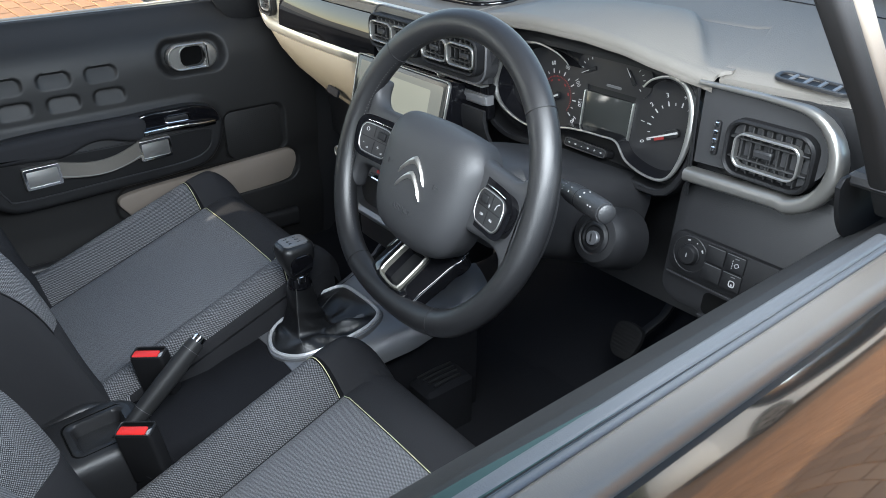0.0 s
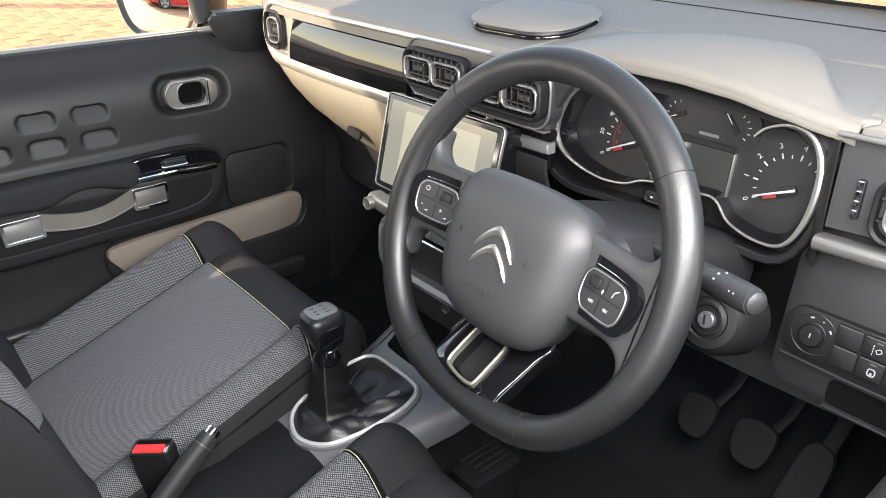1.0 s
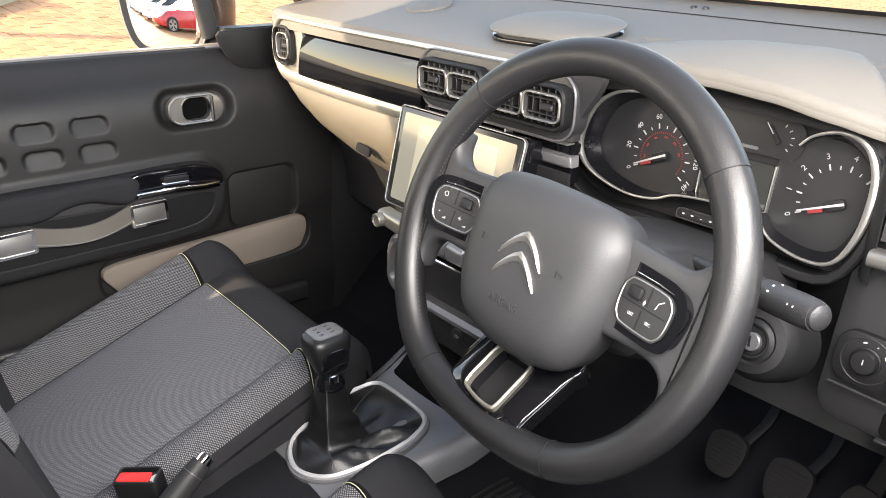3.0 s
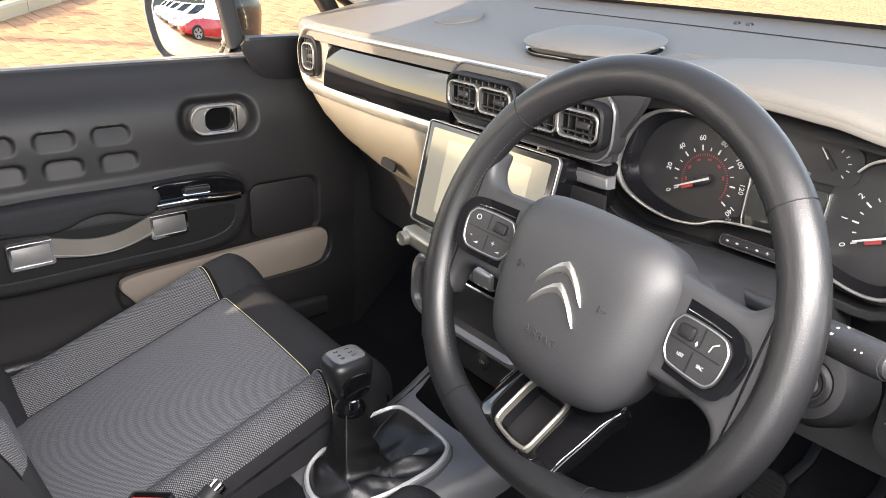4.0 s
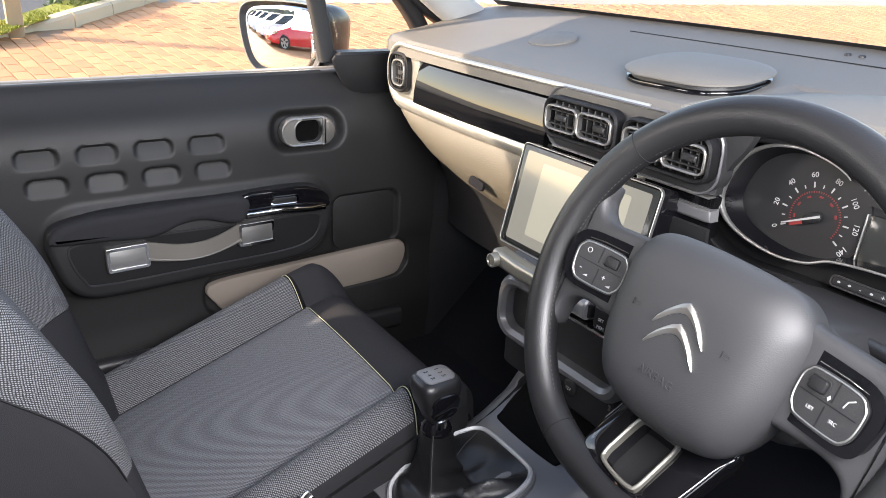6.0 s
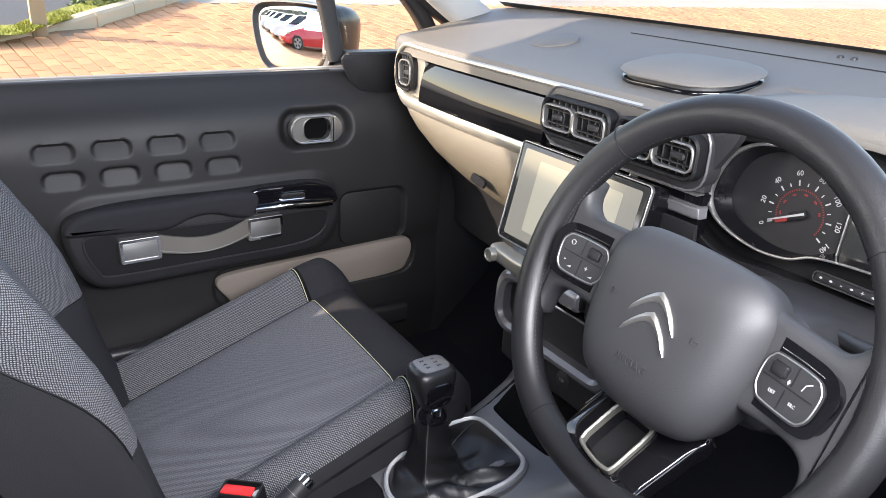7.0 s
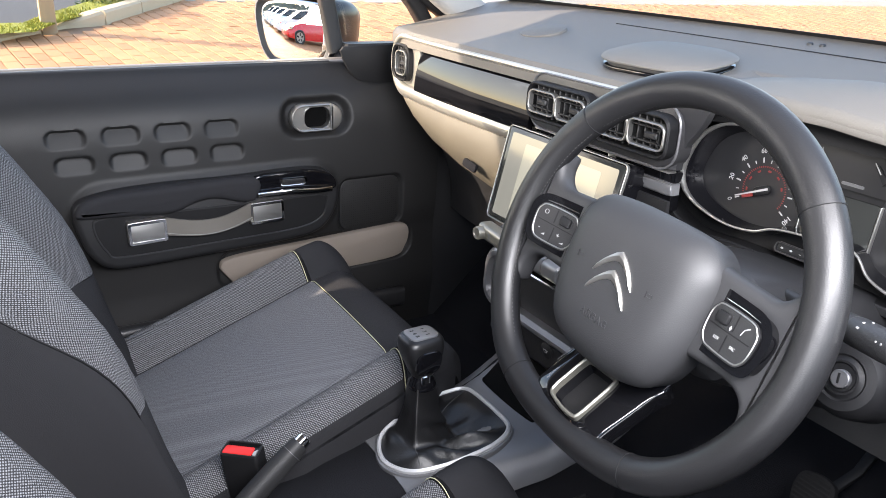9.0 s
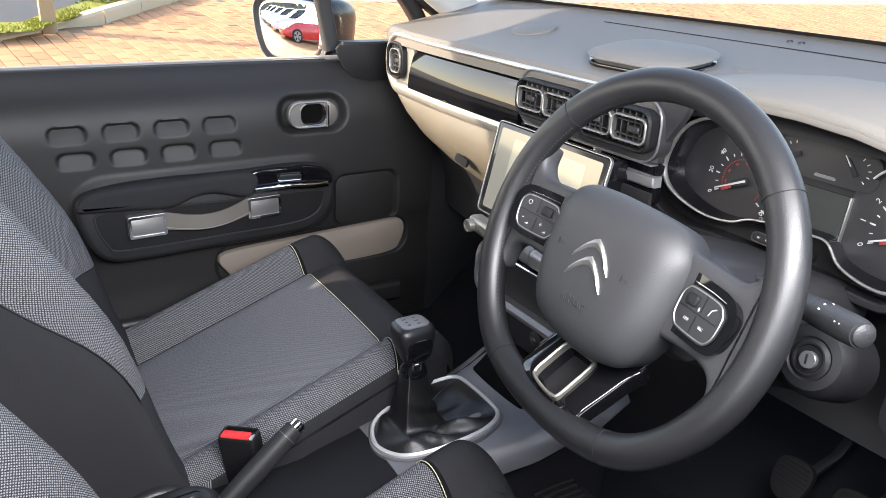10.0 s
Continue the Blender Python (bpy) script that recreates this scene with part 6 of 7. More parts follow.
# ---- gear lever ----
gear = thing("gear_lever", "black gear lever with leather gaiter and glossy knob", "gear lever", Matrix.Translation((0.012, 0.02, 0.555)))
base = [SLOPE @ Vector((x, y, 0.008)) for x, y in inset(go, 0.007)]
neck = Vector((0.002, 0.004, 0.617))
hub = Vector((0.010, 0.02, 0.545))
rings = []
NB = len(base)
for k in range(29):
    t = k / 28
    r = []
    for i, p in enumerate(base):
        a = math.atan2(p.y - hub.y, p.x - hub.x)
        ca, sa = math.cos(a), math.sin(a)
        sq = 1 / max(abs(ca), abs(sa)) ** 0.6
        # a slack flat skirt first, then a tall four-sided sleeve
        skirt = min(1, t / 0.36)
        sleeve = max(0, (t - 0.36) / 0.64)
        foot = Vector((0.006 + ca * 0.035 * sq, 0.008 + sa * 0.038 * sq, 0))
        top = Vector((neck.x + ca * 0.0165 * sq, neck.y + sa * 0.0175 * sq, 0))
        if sleeve <= 0:
            q = Vector((p.x, p.y, 0)).lerp(foot, skirt)
            bow = math.sin(math.pi * skirt)
            slack = math.exp(-((a - 0.55) / 0.75) ** 2)
            z = lerp(p.z, 0.534, skirt) + bow * (0.004 + 0.011 * slack * math.sin(9 * a + 4 * skirt) + 0.0025 * math.sin(5 * a - 3 * skirt))
        else:
            q = foot.lerp(top, sleeve ** 0.62)
            fold = math.exp(-((a - 0.45) / 0.7) ** 2) * math.sin(math.pi * min(1, sleeve * 1.9)) if sleeve < 0.53 else 0
            q += Vector((ca, sa, 0)) * (0.005 * fold * math.sin(16 * sleeve + 3 * a) + 0.002 * math.sin(2 * a + 6 * sleeve) * math.sin(math.pi * sleeve))
            z = lerp(0.534, neck.z, sleeve)
        r.append(Vector((q.x, q.y, z)))
    rings.append(r)
gaiter = part("gaiter", loft(rings, caps=False), BOOT, gear, "creased black leather gaiter", smooth=80)
for i in (NB * 5 // 12, NB * 11 // 12):
    part("gaiter_seam", tube([r[i] + Vector((0, 0, 0.0004)) for r in rings], 0.0005, 5), DARKTHREAD, gaiter)
part("neck_collar", moved(lathe([(0.0205, -0.004), (0.0210, 0.002), (0.0175, 0.008), (0.0150, 0.015), (0.0150, 0.024)], 20), Matrix.Translation(neck)), GLOSS, gear, "gloss black collar")
part("collar_clip", box(neck.x + 0.011, neck.y - 0.010, neck.z + 0.006, neck.x + 0.0175, neck.y + 0.004, neck.z + 0.021, 0.002), CHROME, gear, "small bright clip")
kn = []
for z, rx, ry, dx in ((0.632, 0.012, 0.013, 0.003), (0.638, 0.0155, 0.017, 0.003), (0.650, 0.0195, 0.0215, 0.002), (0.662, 0.0235, 0.0270, 0.0005), (0.674, 0.0255, 0.0300, -0.001), (0.684, 0.0260, 0.0305, -0.002), (0.6895, 0.0245, 0.0290, -0.0025), (0.6930, 0.0215, 0.0260, -0.003), (0.6948, 0.0150, 0.0190, -0.003), (0.6955, 0.006, 0.008, -0.003)):
    kn.append([Vector((0.000 + dx + rx * math.copysign(abs(math.cos(a)) ** 0.55, math.cos(a)), 0.002 + ry * math.copysign(abs(math.sin(a)) ** 0.55, math.sin(a)), z)) for a in [2 * math.pi * k / 36 for k in range(36)]])
knob = part("gear_knob", loft(kn), LEATHER, gear, "black leather gear knob", smooth=70)
part("knob_cap", slab(rrect(0.036, 0.044, 0.010, 5), -0.003, 0.0016, 0.0012, Matrix.Translation((-0.003, 0.002, 0.6945))), CONSOLE, knob, "satin grey cap with the gate pattern")
part("knob_inlay", slab(rrect(0.040, 0.038, 0.013), -0.004, 0.0022, 0.0015, basis((0.0225, 0.002, 0.660), (0, 1, 0), (0.16, 0, 1))), GLOSS, knob, "gloss black side inlay")
part("gate_pattern", join(*[words(t, 0.0085, basis((-0.003 + dx, dy, 0.6963), (1, 0, 0), (0, 1, 0.0)), 0.0002) for t, dx, dy in (("1", -0.009, 0.008), ("2", -0.009, -0.008), ("3", 0.0, 0.008), ("4", 0.0, -0.008), ("5", 0.009, 0.008), ("R", 0.009, -0.008))]), DARK, knob, "engraved gate pattern")

# ---- hand brake and buckles ----
hb = thing("hand_brake", "black hand brake lever with grey release button", "hand brake", Matrix.Translation((0.045, -0.40, 0.48)))
p0, p1 = Vector((0.047, -0.352, 0.475)), Vector((0.016, -0.178, 0.594))
aim_ = (p1 - p0).to_track_quat("Z", "Y").to_matrix().to_4x4()
lever = part("lever", sweep([lerp(p0, p1, t) for t in (0, 0.25, 0.40, 0.55, 0.72, 0.86, 0.93, 0.95)], rrect(0.025, 0.029, 0.011, 4), scales=[0.80, 0.86, 0.96, 1.04, 1.04, 0.98, 0.90, 0.84]), RUBBER, hb, "black grip")
for t, k in ((0.36, 0.955), (0.875, 0.975)):
    part("grip_seam", ring(rrect(0.0253 * k, 0.0293 * k, 0.011 * k, 4), rrect(0.0235 * k, 0.0275 * k, 0.010 * k, 4), -0.0004, 0.0004, Matrix.Translation(lerp(p0, p1, t)) @ aim_), GREYTRIM, lever)
part("release_button", sweep([lerp(p0, p1, t) for t in (0.93, 0.985, 0.998, 1.0)], rrect(0.0175, 0.0195, 0.007, 4), scales=[1, 1, 0.90, 0.78]), CHROME, hb, "polished release button")
part("lever_boot", slab(rrect(0.046, 0.070, 0.016), -0.030, 0.006, 0.006, pose(0.044, -0.345, 0.482, 10)), DARK, hb, "soft black boot")


def make_buckle(m):
    b = thing("belt_buckle", "black seat belt buckle with red push button", "belt buckle", m, group="belt buckles")
    part("stem", sweep([(0, -0.05, -0.17), (0, -0.02, -0.11), (0, 0, -0.085)], rrect(0.022, 0.030, 0.008, 3), up=(1, 0, 0)), DARK, b, "black stem", local=True)
    body = part("buckle_body", slab(rrect(0.029, 0.055, 0.006), -0.095, 0.0, 0.004), DARK, b, "black buckle body", local=True)
    part("top_rim", ring(rrect(0.0270, 0.0530, 0.005, 4), rrect(0.0238, 0.0492, 0.0035, 4), -0.003, 0.0022, None, 0.0006), BLACK, body, "raised rim", local=True)
    part("push_button", slab(rrect(0.0165, 0.042, 0.003, 2), -0.004, 0.0016, 0.0010, Matrix.Translation((0.0032, -0.003, 0)) @ Matrix.Rotation(radians(-5), 4, "Y")), RED, b, "red push button", local=True)
    part("tongue_slot", slab(rrect(0.0055, 0.044, 0.001, 1), -0.001, 0.0006, 0, Matrix.Translation((-0.0085, 0, 0))), VOID, b, local=True)
    part("guide_chip", slab([(0.0095, 0.0190), (0.0115, 0.0235), (-0.0015, 0.0235), (0.0030, 0.0190)], -0.001, 0.0012, 0), PRINT, b, "white guide", local=True)
    return b


make_buckle(pose(-0.048, -0.245, 0.556, 4, 6, -42))
make_buckle(pose(0.100, -0.318, 0.541, 4, 6, -42))
tray = thing("rear_tray", "black rounded console end with an oblong recess between the seats", "console tray", Matrix.Translation((0.03, -0.42, 0.49)))
TR = pose(0.024, -0.372, 0.506, 2, 3)
rings = [[TR @ Vector((x, y, z)) for x, y in rrect(w, h, r, 6)] for w, h, r, z in ((0.138, 0.185, 0.050, -0.10), (0.136, 0.183, 0.050, -0.030), (0.131, 0.178, 0.049, -0.016), (0.122, 0.169, 0.047, -0.006), (0.110, 0.157, 0.043, -0.001), (0.096, 0.130, 0.030, 0.001))]
rings += [[TR @ Vector((x + 0.002, y + dy, z)) for x, y in rrect(w, h, r, 6)] for w, h, r, dy, z in ((0.084, 0.098, 0.016, 0.021, 0.0015), (0.082, 0.096, 0.015, 0.021, -0.0015), (0.079, 0.093, 0.014, 0.021, -0.0015), (0.077, 0.091, 0.014, 0.021, 0.0008), (0.066, 0.074, 0.012, 0.021, 0.0004), (0.062, 0.070, 0.011, 0.021, -0.004))]
rings += [[TR @ Vector((x + 0.002, y + 0.021, -0.020 + 0.016 * max(0, x / 0.03))) for x, y in rrect(0.056, 0.064, 0.010, 6)]]
body = part("tray_body", loft(rings), BLACK, tray, "black rounded console end", smooth=60)
part("slot_groove", ring(rrect(0.0830, 0.097, 0.0155, 6), rrect(0.0780, 0.092, 0.0140, 6), -0.002, 0.0006, TR @ Matrix.Translation((0.002, 0.021, 0))), VOID, body, "dark groove round the recess")

# ---- pedals and mat ----
for x, z, w, h, nm in ((0.345, 0.492, 0.058, 0.062, "clutch_pedal"), (0.438, 0.496, 0.062, 0.066, "brake_pedal")):
    m = basis((x, 0.455, z), (1, 0, 0), (0, 0.55, 1))
    pd = thing(nm, "black ribbed rubber foot pedal on a steel arm", "pedal", m, group="pedals")
    po_ = [(p.x * w, p.y * h) for p in spline([(0.30, -0.50, 0), (0.44, -0.25, 0), (0.50, 0.15, 0), (0.42, 0.42, 0), (0.15, 0.52, 0), (-0.20, 0.50, 0), (-0.45, 0.36, 0), (-0.50, 0.05, 0), (-0.42, -0.30, 0), (-0.25, -0.50, 0), (0.0, -0.55, 0)], 4, True)]
    lp("pedal_pad", slab(po_, -0.012, 0.0, 0.003), MATT, pd, "ribbed rubber pad")
    for k in range(8):
        half = w * (0.30 + 0.12 * math.sin(math.pi * (k + 1) / 9))
        lp("rib", box(-half, -h / 2 + 0.008 + 0.0065 * k, 0, half, -h / 2 + 0.0115 + 0.0065 * k, 0.0018, 0.0006), MATT, pd)
    lp("pedal_arm", sweep([(0.012, 0.010, -0.014), (0.022, 0.06, -0.05), (0.025, 0.22, -0.10)], rrect(0.010, 0.016, 0.004, 2), up=(1, 0, 0)), DARK, pd)
pd = thing("accelerator_pedal", "long black accelerator pedal on the floor", "pedal", basis((0.528, 0.432, 0.500), (1, 0, -0.1), (0, 0.45, 1)), group="pedals")
lp("pedal_plate", slab([(p.x, p.y) for p in spline([(0.022, -0.08, 0), (0.024, 0.02, 0), (0.016, 0.052, 0), (0.0, 0.058, 0), (-0.016, 0.052, 0), (-0.024, 0.02, 0), (-0.022, -0.08, 0)], 4, True)], -0.014, 0.0, 0.004), MATT, pd)
for k in range(6):
    lp("rib", box(-0.015 + 0.003 * (k % 2), -0.05 + 0.014 * k, 0, 0.015, -0.045 + 0.014 * k, 0.0016, 0.0006), MATT, pd)
lp("pedal_arm", sweep([(0.004, 0.03, -0.010), (0.006, 0.09, -0.012), (0.006, 0.20, -0.03)], rrect(0.022, 0.012, 0.004, 2), up=(0, 0, 1)), MATT, pd)
mat = thing("floor_mat", "black driver floor mat with moulded heel ribs", "floor mat", Matrix.Translation((0.36, 0.25, 0.30)))
part("mat_sheet", box(0.14, -0.02, 0.301, 0.60, 0.47, 0.309, 0.003), CARPET, mat)
for k in range(4):
    x = 0.128 + 0.0125 * k
    part("heel_rib", sweep([(x, 0.155 + 0.003 * k, 0.4185), (x, 0.19, 0.4205), (x, 0.232 - 0.003 * k, 0.4185)], rrect(0.0050, 0.006, 0.002, 2)), BLACK, mat, "raised black rib")
part("rib_base", box(0.118, 0.140, 0.30, 0.180, 0.245, 0.4165, 0.008), CARPET, mat, "carpeted side of the tunnel")

# ---- outside ----
rnd_grass = random.Random(3)
GRASS = material("green_grass", (0.26, 0.26, 0.03), 0.8, grain=0.6, grain_size=200, vary=0.4, vary_size=2.0)
POSTM = material("weathered_wooden_post", (0.34, 0.25, 0.15), 0.8, grain=0.5, grain_size=60)


def brick_material():
    """Orange-red paving brick, each of its own tone."""
    mt = material("orange_paving_brick", (0.45, 0.222, 0.100), 0.8, grain=0.5, grain_size=90, vary=0.2, vary_size=1.2)
    nt = mt.node_tree
    b = nt.nodes["Principled BSDF"]
    src = b.inputs["Base Color"].links[0].from_socket
    geo, inf, add, hsv = (nt.nodes.new(k) for k in ("ShaderNodeNewGeometry", "ShaderNodeObjectInfo", "ShaderNodeMath", "ShaderNodeHueSaturation"))
    rng, fr = nt.nodes.new("ShaderNodeMapRange"), nt.nodes.new("ShaderNodeMath")
    fr.operation = "FRACT"
    nt.links.new(geo.outputs["Random Per Island"], add.inputs[0]), nt.links.new(inf.outputs["Random"], add.inputs[1])
    nt.links.new(add.outputs[0], fr.inputs[0]), nt.links.new(fr.outputs[0], rng.inputs[0])
    rng.inputs[3].default_value, rng.inputs[4].default_value = 0.84, 1.16
    nt.links.new(rng.outputs[0], hsv.inputs["Value"]), nt.links.new(src, hsv.inputs["Color"])
    nt.links.new(hsv.outputs[0], b.inputs["Base Color"])
    return mt


BRICK = brick_material()
pave = thing("pavement", "orange-red brick paving in staggered rows of the car park", "paving", kind="structure")
BL, BW = 0.205, 0.103
rng = np.random.default_rng(4)
AXIS = radians(6)


def brick_cells(x0, x1, y0, y1):
    """Centres of bricks laid in courses across the car, each course shifted by half a brick."""
    out = []
    for j in range(int(y0 / BW), int(y1 / BW)):
        for i in range(int(x0 / BL), int(x1 / BL)):
            x, y = (i + 0.5 * (j % 2)) * BL, (j + 0.5) * BW
            out.append((x * math.cos(AXIS) - y * math.sin(AXIS), x * math.sin(AXIS) + y * math.cos(AXIS)))
    return out


def verge_side(x, y):
    """True on the verge's side of the kerb."""
    return (x < -5.45 and y < 0.02 - (x + 5.94) * 1.08) if y < 0.05 else (x < -6.0 and y < 0.50 - (x + 6.28) * 0.66)


cells = [(x, y) for x, y in brick_cells(-11.0, 5.0, -20.0, 24.0) if -7.5 < x < 4.5 and not verge_side(x, y)]
near = [q for q in cells if -5.75 < q[0] < -4.55 and -0.35 < q[1] < 5.0][:300]
near_set = set(near)
rest = [q for q in cells if q not in near_set]
L2, W2 = BL / 2 - 0.0045, BW / 2 - 0.0040
corner = np.array([(-L2, -W2), (L2, -W2), (L2, W2), (-L2, W2)])
P = np.array(rest)
T = AXIS + rng.normal(0, 0.006, len(rest))
H = rng.uniform(0.008, 0.013, len(rest))
co, si = np.cos(T), np.sin(T)
verts = np.zeros((len(rest), 8, 3))
for k in range(4):
    for lvl, shrink in ((0, 1.0), (4, 0.97)):
        ax, ay = corner[k] * shrink
        verts[:, k + lvl, 0] = P[:, 0] + ax * co - ay * si
        verts[:, k + lvl, 1] = P[:, 1] + ax * si + ay * co
        verts[:, k + lvl, 2] = (0.0 if lvl == 0 else H) + 0.0875 * np.clip(-verts[:, k + lvl, 0] - 0.9, 0, 45)
quad = np.array([(4, 5, 6, 7), (0, 1, 5, 4), (1, 2, 6, 5), (2, 3, 7, 6), (3, 0, 4, 7)])
faces = (np.arange(len(rest))[:, None, None] * 8 + quad[None]).reshape(-1, 4)
me = bpy.data.meshes.new("far_bricks")
me.from_pydata(verts.reshape(-1, 3).tolist(), [], faces.tolist())
me.materials.append(BRICK)
ob = new("far_bricks", me)
ob.parent = pave
tagged(ob, "joined orange-red paving bricks", kind="stuff")
one = loft([[(x, y, 0) for x, y in corner], [(x, y, 0.007) for x, y in corner], [(x * 0.97, y * 0.96, 0.0105) for x, y in corner]])
one_me = finish(one, "brick", BRICK, 0)
for x, y in near:
    ob = new("brick", one_me)
    ob.parent = pave
    ob.matrix_basis = Matrix.Translation((x, y, gz(x))) @ Matrix.Rotation(math.atan(0.0875), 4, "Y") @ Matrix.Rotation(AXIS + rng.normal(0, 0.006), 4, "Z")

solid("road", lie(sheet(lambda u, v: (lerp(-7.5, -60, u), lerp(-60, 90, v), 0.008), 20, 20, 0.006)), TARMAC, "pale worn tarmac road beyond the paved bays", "road", kind="structure")


def kerb_run(line, heights):
    """A kerb of changing height along a line on the ground; the line is its front foot."""
    path = [Vector((x, y, gz(x))) for x, y in line]
    rings_ = []
    for (p, q, w), h in zip(frames_along(path), heights):
        back = Vector((-0.62, -0.78, 0))
        r = min(0.02, h * 0.4)
        rings_.append([p + Vector((0, 0, -0.05)), p + Vector((0, 0, h - r)), p + back * r + Vector((0, 0, h)), p + back * 0.13 + Vector((0, 0, h)), p + back * 0.13 + Vector((0, 0, -0.05))])
    return loft(rings_)


root = thing("kerb", "pale concrete kerb stones beside the paving, dropped by the post", "kerb", kind="structure")
part("kerb_stone", kerb_run([(-4.6, -1.5), (-5.25, -0.75), (-5.70, -0.25), (-5.96, 0.03)], [0.05, 0.05, 0.05, 0.05]), KERB, root, smooth=20)
part("kerb_stone", kerb_run([(-6.05, 0.08), (-6.16, 0.20), (-6.27, 0.52)], [0.03, 0.045, 0.12]), KERB, root, "sloping dropped kerb stone", smooth=20)
for k in range(3):
    a_, b_ = Vector((-6.29, 0.53)).lerp(Vector((-7.85, 1.72)), k / 3 + 0.003), Vector((-6.29, 0.53)).lerp(Vector((-7.85, 1.72)), (k + 1) / 3 - 0.003)
    part("kerb_stone", kerb_run([tuple(a_), tuple(b_)], [0.12, 0.12]), KERB, root, smooth=20)
inner = [(-4.70, -1.62), (-5.45, -0.75), (-5.62, -0.06), (-5.90, 0.10), (-6.36, 0.42), (-7.9, 1.58)]
outer = [(-5.2, -1.9), (-5.85, -0.80), (-5.92, -0.10), (-6.14, 0.00), (-6.62, 0.30), (-8.2, 1.36)]
bm = loft([[(x, y, 0.085) for x, y in inner], [(x, y, 0.095) for x, y in outer]], closed=False)
solid("grass", lie(bm), GRASS, "narrow yellow-green grass verge behind the kerb", "grass", kind="stuff")
bm = loft([[(x, y, 0.02) for x, y in outer], [(x * 2.2 - 1.0, y * 2.6 - 3.0, 0.02) for x, y in outer], [(-60, y * 2.6 - 16, 0.02) for x, y in outer]], closed=False)
solid("lane", lie(bm), noise_ground("dark_asphalt", (0.055, 0.055, 0.058), 120), "dark asphalt lane behind the grass verge", "lane", kind="structure")
blades = []
for k in range(5200):
    t, w = rnd_grass.random(), rnd_grass.random()
    q = min(4, int(t * 5))
    f = t * 5 - q
    p = Vector(inner[q]).lerp(Vector(inner[q + 1]), f).lerp(Vector(outer[q]).lerp(Vector(outer[q + 1]), f), w)
    a, h = rnd_grass.uniform(0, 6.28), rnd_grass.uniform(0.008, 0.025)
    d = Vector((math.cos(a), math.sin(a), 0)) * 0.006
    b0 = Vector((p.x, p.y, 0.085 + gz(p.x)))
    blades.append((b0 - d, b0 + d, b0 + Vector((d.y * 2.5, -d.x * 2.5, h))))
me = bpy.data.meshes.new("grass_tufts")
me.from_pydata([tuple(v) for t in blades for v in t], [], [(3 * k, 3 * k + 1, 3 * k + 2) for k in range(len(blades))])
me.materials.append(GRASS)
tagged(new("grass_tufts", me), "loose tufts standing in the grass verge", "grass", kind="stuff")
leaves = []
for k in range(900):
    a, r, h = rnd_grass.uniform(0, 6.28), rnd_grass.random() ** 0.5 * 0.26, rnd_grass.uniform(0.06, 0.36)
    c_ = Vector((-7.02 + r * math.cos(a) * 0.9, 0.66 + r * math.sin(a), gz(-7.02) + h * (1 - r * 1.6)))
    e_, f_ = (Vector([rnd_grass.uniform(-1, 1) for q in range(3)]) * 0.022 for q in range(2))
    leaves.append((c_ - e_, c_ + f_ * 0.5, c_ + e_, c_ - f_ * 0.5))
me = bpy.data.meshes.new("low_shrub")
me.from_pydata([tuple(v) for t in leaves for v in t], [], [tuple(range(4 * k, 4 * k + 4)) for k in range(len(leaves))])
me.materials.append(material("dark_green_leaf", (0.07, 0.11, 0.025), 0.5, vary=0.4, vary_size=30))
tagged(new("low_shrub", me), "low green shrub growing behind the kerb", "shrub", kind="stuff")
post = thing("wooden_post", "square weathered wooden post by the kerb", "post", Matrix.Translation((-5.98, 0.065, gz(-5.98))) @ Matrix.Rotation(math.atan(0.0875), 4, "Y"))
part("post_shaft", box(-0.055, -0.055, -0.05, 0.055, 0.055, 1.9, 0.012), POSTM, post, local=True)


# ---- parked cars behind, seen in the wing mirror ----
WHITE = material("white_car_paint", (0.75, 0.76, 0.77), 0.2, coat=0.8)
REDP = material("red_car_paint", (0.60, 0.010, 0.015), 0.25, coat=0.5)
TINT = material("dark_car_glass", (0.02, 0.025, 0.03), 0.06)
TYRE = material("black_tyre", (0.02, 0.02, 0.02), 0.8)


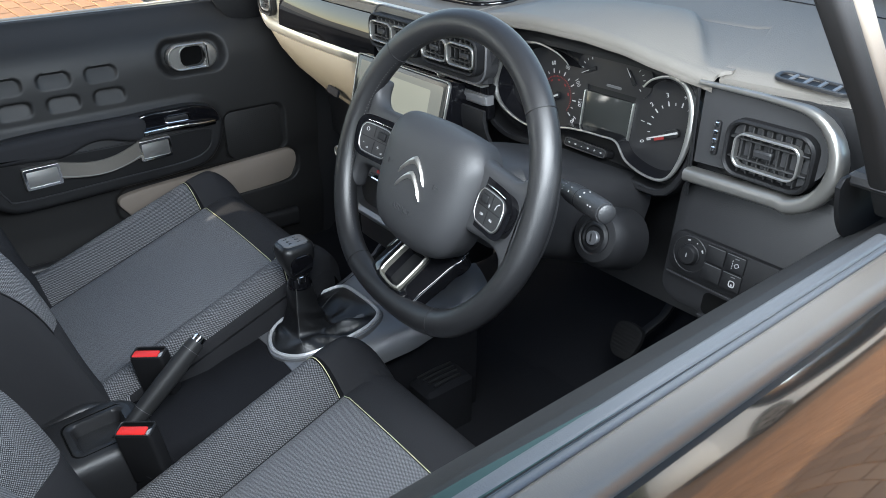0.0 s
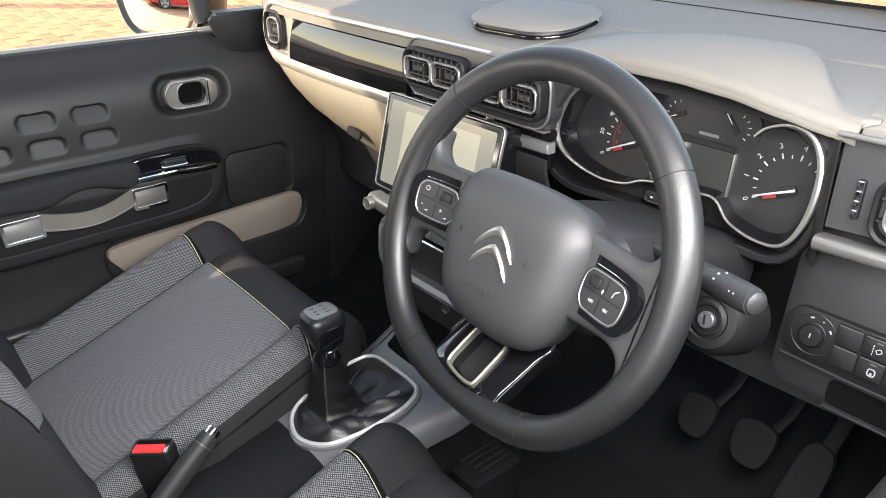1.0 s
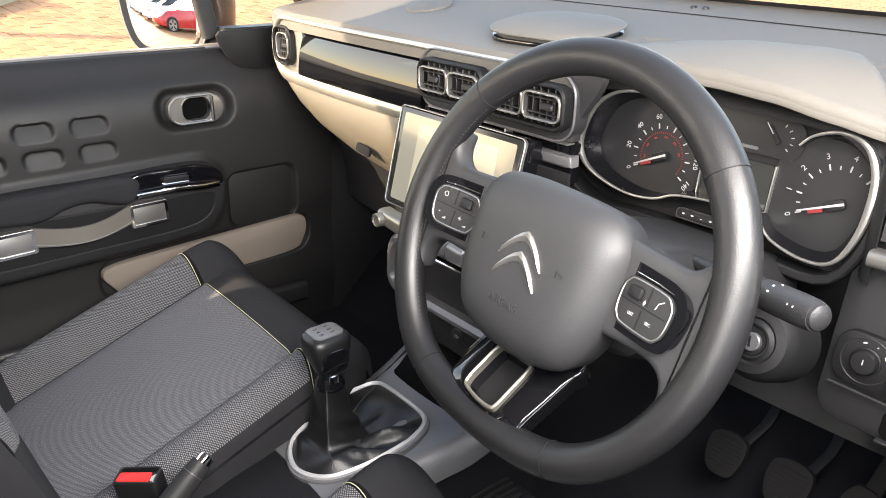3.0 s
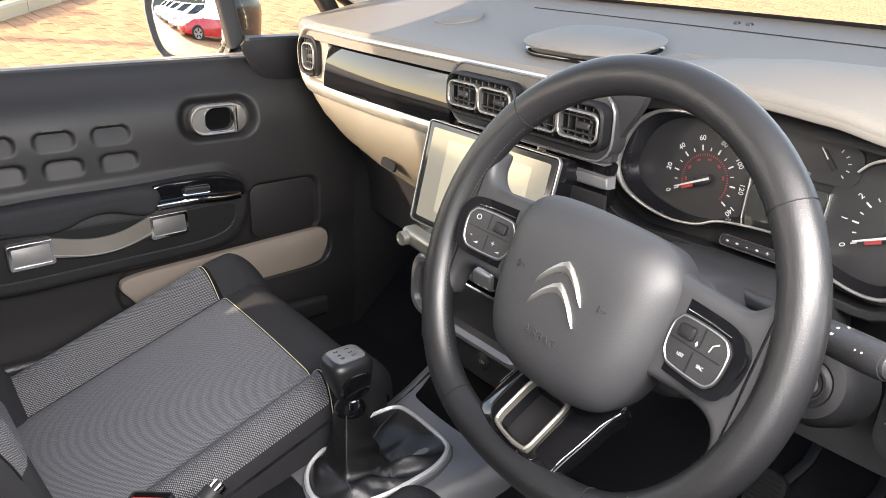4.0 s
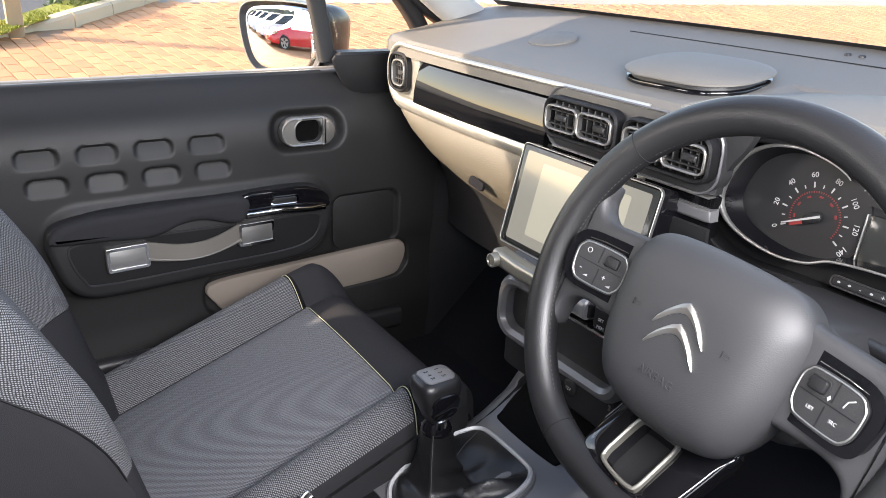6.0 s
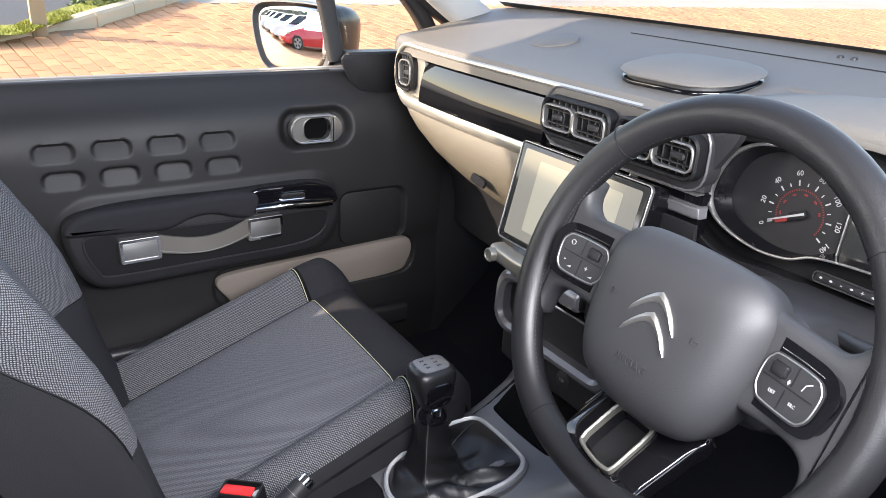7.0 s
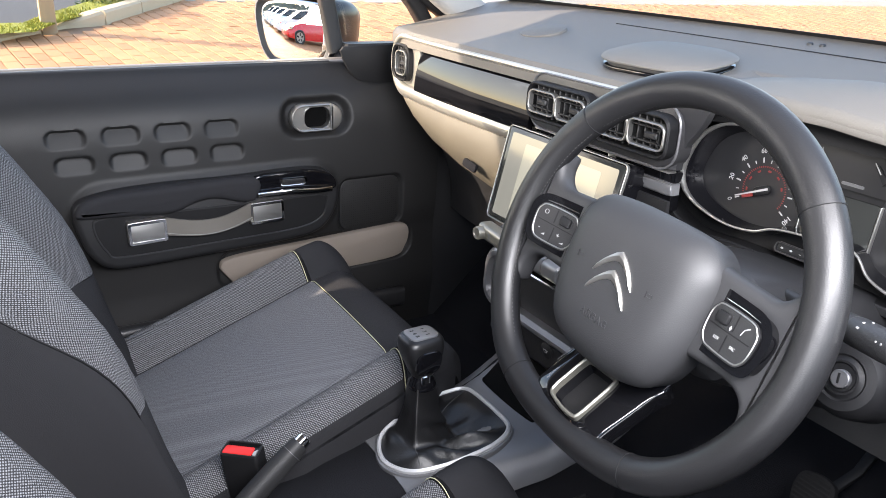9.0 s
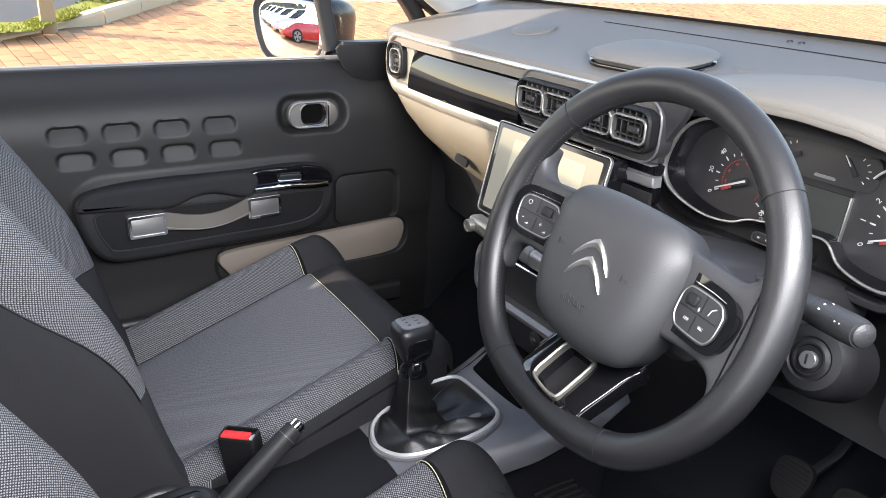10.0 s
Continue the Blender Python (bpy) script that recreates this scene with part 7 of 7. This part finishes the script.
def make_car(name, paint, label):
    """A parked hatchback, nose towards +x, its middle over 0."""
    car = thing(name, label, "car", group="parked cars")
    def cut(x, w, z0, z1):
        return [Vector((x, y, z)) for y, z in ((-w, z0), (-w * 1.02, (z0 + z1) / 2), (-w * 0.92, z1), (0, z1 + 0.03), (w * 0.92, z1), (w * 1.02, (z0 + z1) / 2), (w, z0), (0, z0 - 0.02))]
    body = part("body", loft([cut(-2.0, 0.62, 0.45, 0.75), cut(-1.9, 0.80, 0.28, 0.95), cut(-1.2, 0.86, 0.22, 0.98), cut(0.0, 0.87, 0.20, 0.96), cut(0.9, 0.87, 0.22, 0.93), cut(1.6, 0.84, 0.25, 0.80), cut(1.95, 0.72, 0.30, 0.66), cut(2.05, 0.55, 0.38, 0.55)]), paint, car, "glossy painted body", local=True)
    part("cabin", loft([cut(-1.85, 0.70, 0.90, 1.05), cut(-1.4, 0.66, 0.92, 1.40), cut(-0.6, 0.62, 0.93, 1.50), cut(0.1, 0.62, 0.93, 1.45), cut(0.9, 0.72, 0.90, 0.95)]), TINT, car, "dark glazed cabin", local=True)
    part("roof_panel", loft([cut(-1.45, 0.62, 1.40, 1.43), cut(-0.6, 0.58, 1.50, 1.53), cut(0.12, 0.58, 1.45, 1.475)]), paint, car, local=True)
    for x in (-1.25, 1.28):
        for s in (-1, 1):
            w = part("wheel", lathe([(0.10, -0.09), (0.31, -0.09), (0.325, -0.04), (0.325, 0.06), (0.30, 0.09), (0.22, 0.09), (0.20, 0.07), (0.05, 0.07), (0, 0.075)], 24, pose(x, s * 0.80, 0.325, -90 * s)), TYRE, car, "black tyre", local=True)
            part("rim", lathe([(0.215, 0.085), (0.21, 0.092), (0.04, 0.080), (0, 0.080)], 20, pose(x, s * 0.80, 0.325, -90 * s)), SATIN, w, "silver wheel rim", local=True)
            for k in range(5):
                part("spoke_gap", moved(box(-0.03, 0.07, 0.0885, 0.03, 0.19, 0.0945, 0.001), pose(x, s * 0.80, 0.325, -90 * s) @ Matrix.Rotation(radians(72 * k), 4, "Z")), DARK, w, local=True)
    for s in (-1, 1):
        part("headlight", box(1.70, s * 0.62 - 0.14, 0.62, 1.93, s * 0.62 + 0.14, 0.74, 0.03), CHROME, car, "clear headlight", local=True)
    return car


red_car = make_car("parked_car", REDP, "shiny red parked hatchback on the brick paving")
red_car.matrix_basis = pose(-1.1, -10.6, gz(-1.1) + 0.01, 0, 0, 154)
white_car = make_car("parked_car", WHITE, "white parked hatchback in a row on the paving")
white_car.matrix_basis = pose(-2.4, -13.4, gz(-2.4) + 0.01, 0, 0, 154)
for k in range(1, 5):
    copy_thing(white_car, pose(-2.4 - 1.35 * k, -13.4 - 2.9 * k, gz(-2.4 - 1.35 * k) + 0.01, 0, 0, 154))


# bare trees far behind, seen in the wing mirror
BARK = material("grey_bare_bark", (0.16, 0.145, 0.13), 0.9, grain=0.5, grain_size=20)
rnd = random.Random(8)
limbs = []
for k in range(34):
    x, y, h = -34 + 1.5 * k + rnd.uniform(-0.6, 0.6), -46 + rnd.uniform(-5, 5), rnd.uniform(7, 11)
    limbs.append(tube([(x, y, 0), (x + rnd.uniform(-0.2, 0.2), y, h * 0.5), (x + rnd.uniform(-0.5, 0.5), y, h)], 0.22, 6, scales=[1, 0.6, 0.12]))
    for q in range(16):
        z = rnd.uniform(0.2, 0.9) * h
        a, d = rnd.uniform(0, 6.28), rnd.uniform(0.8, 2.6)
        e = Vector((x + d * math.cos(a), y + d * math.sin(a), z + d * rnd.uniform(0.5, 1.1)))
        limbs.append(tube([(x, y, z), lerp(Vector((x, y, z)), e, 0.5) + Vector((0, 0, 0.1)), e], 0.075, 5, scales=[1, 0.6, 0.2]))
solid("far_woods", lie(join(*limbs)), BARK, "row of bare grey trees behind the car park", "trees", kind="stuff")
hedge = sheet(lambda u, v: (lerp(-38, 24, u), -41 - 1.6 * math.sin(math.pi * v) + 0.5 * math.sin(u * 70), 4.6 * (1 - abs(2 * v - 1) ** 3) * (0.85 + 0.15 * math.sin(u * 173 + 4 * math.sin(u * 37)))), 160, 10)
solid("hedge", lie(hedge), noise_ground("brown_hedge", (0.13, 0.13, 0.10), 6, 1.0), "tall brown winter hedge behind the parked cars", "hedge", kind="stuff")

# beside the driver's door, seen only in its black paint
copy_thing(white_car, pose(6.2, 6.6, 0.01, 0, 0, 100))
side_hedge = sheet(lambda u, v: (15 + 1.4 * math.sin(math.pi * v) + 0.5 * math.sin(u * 60), lerp(-12, 34, u), 3.6 * (1 - abs(2 * v - 1) ** 3) * (0.85 + 0.15 * math.sin(u * 150 + 4 * math.sin(u * 31)))), 120, 10)
solid("hedge", side_hedge, noise_ground("dark_green_hedge", (0.035, 0.045, 0.025), 6, 1.0), "dark clipped hedge along the driver side of the paving", "hedge", kind="stuff")
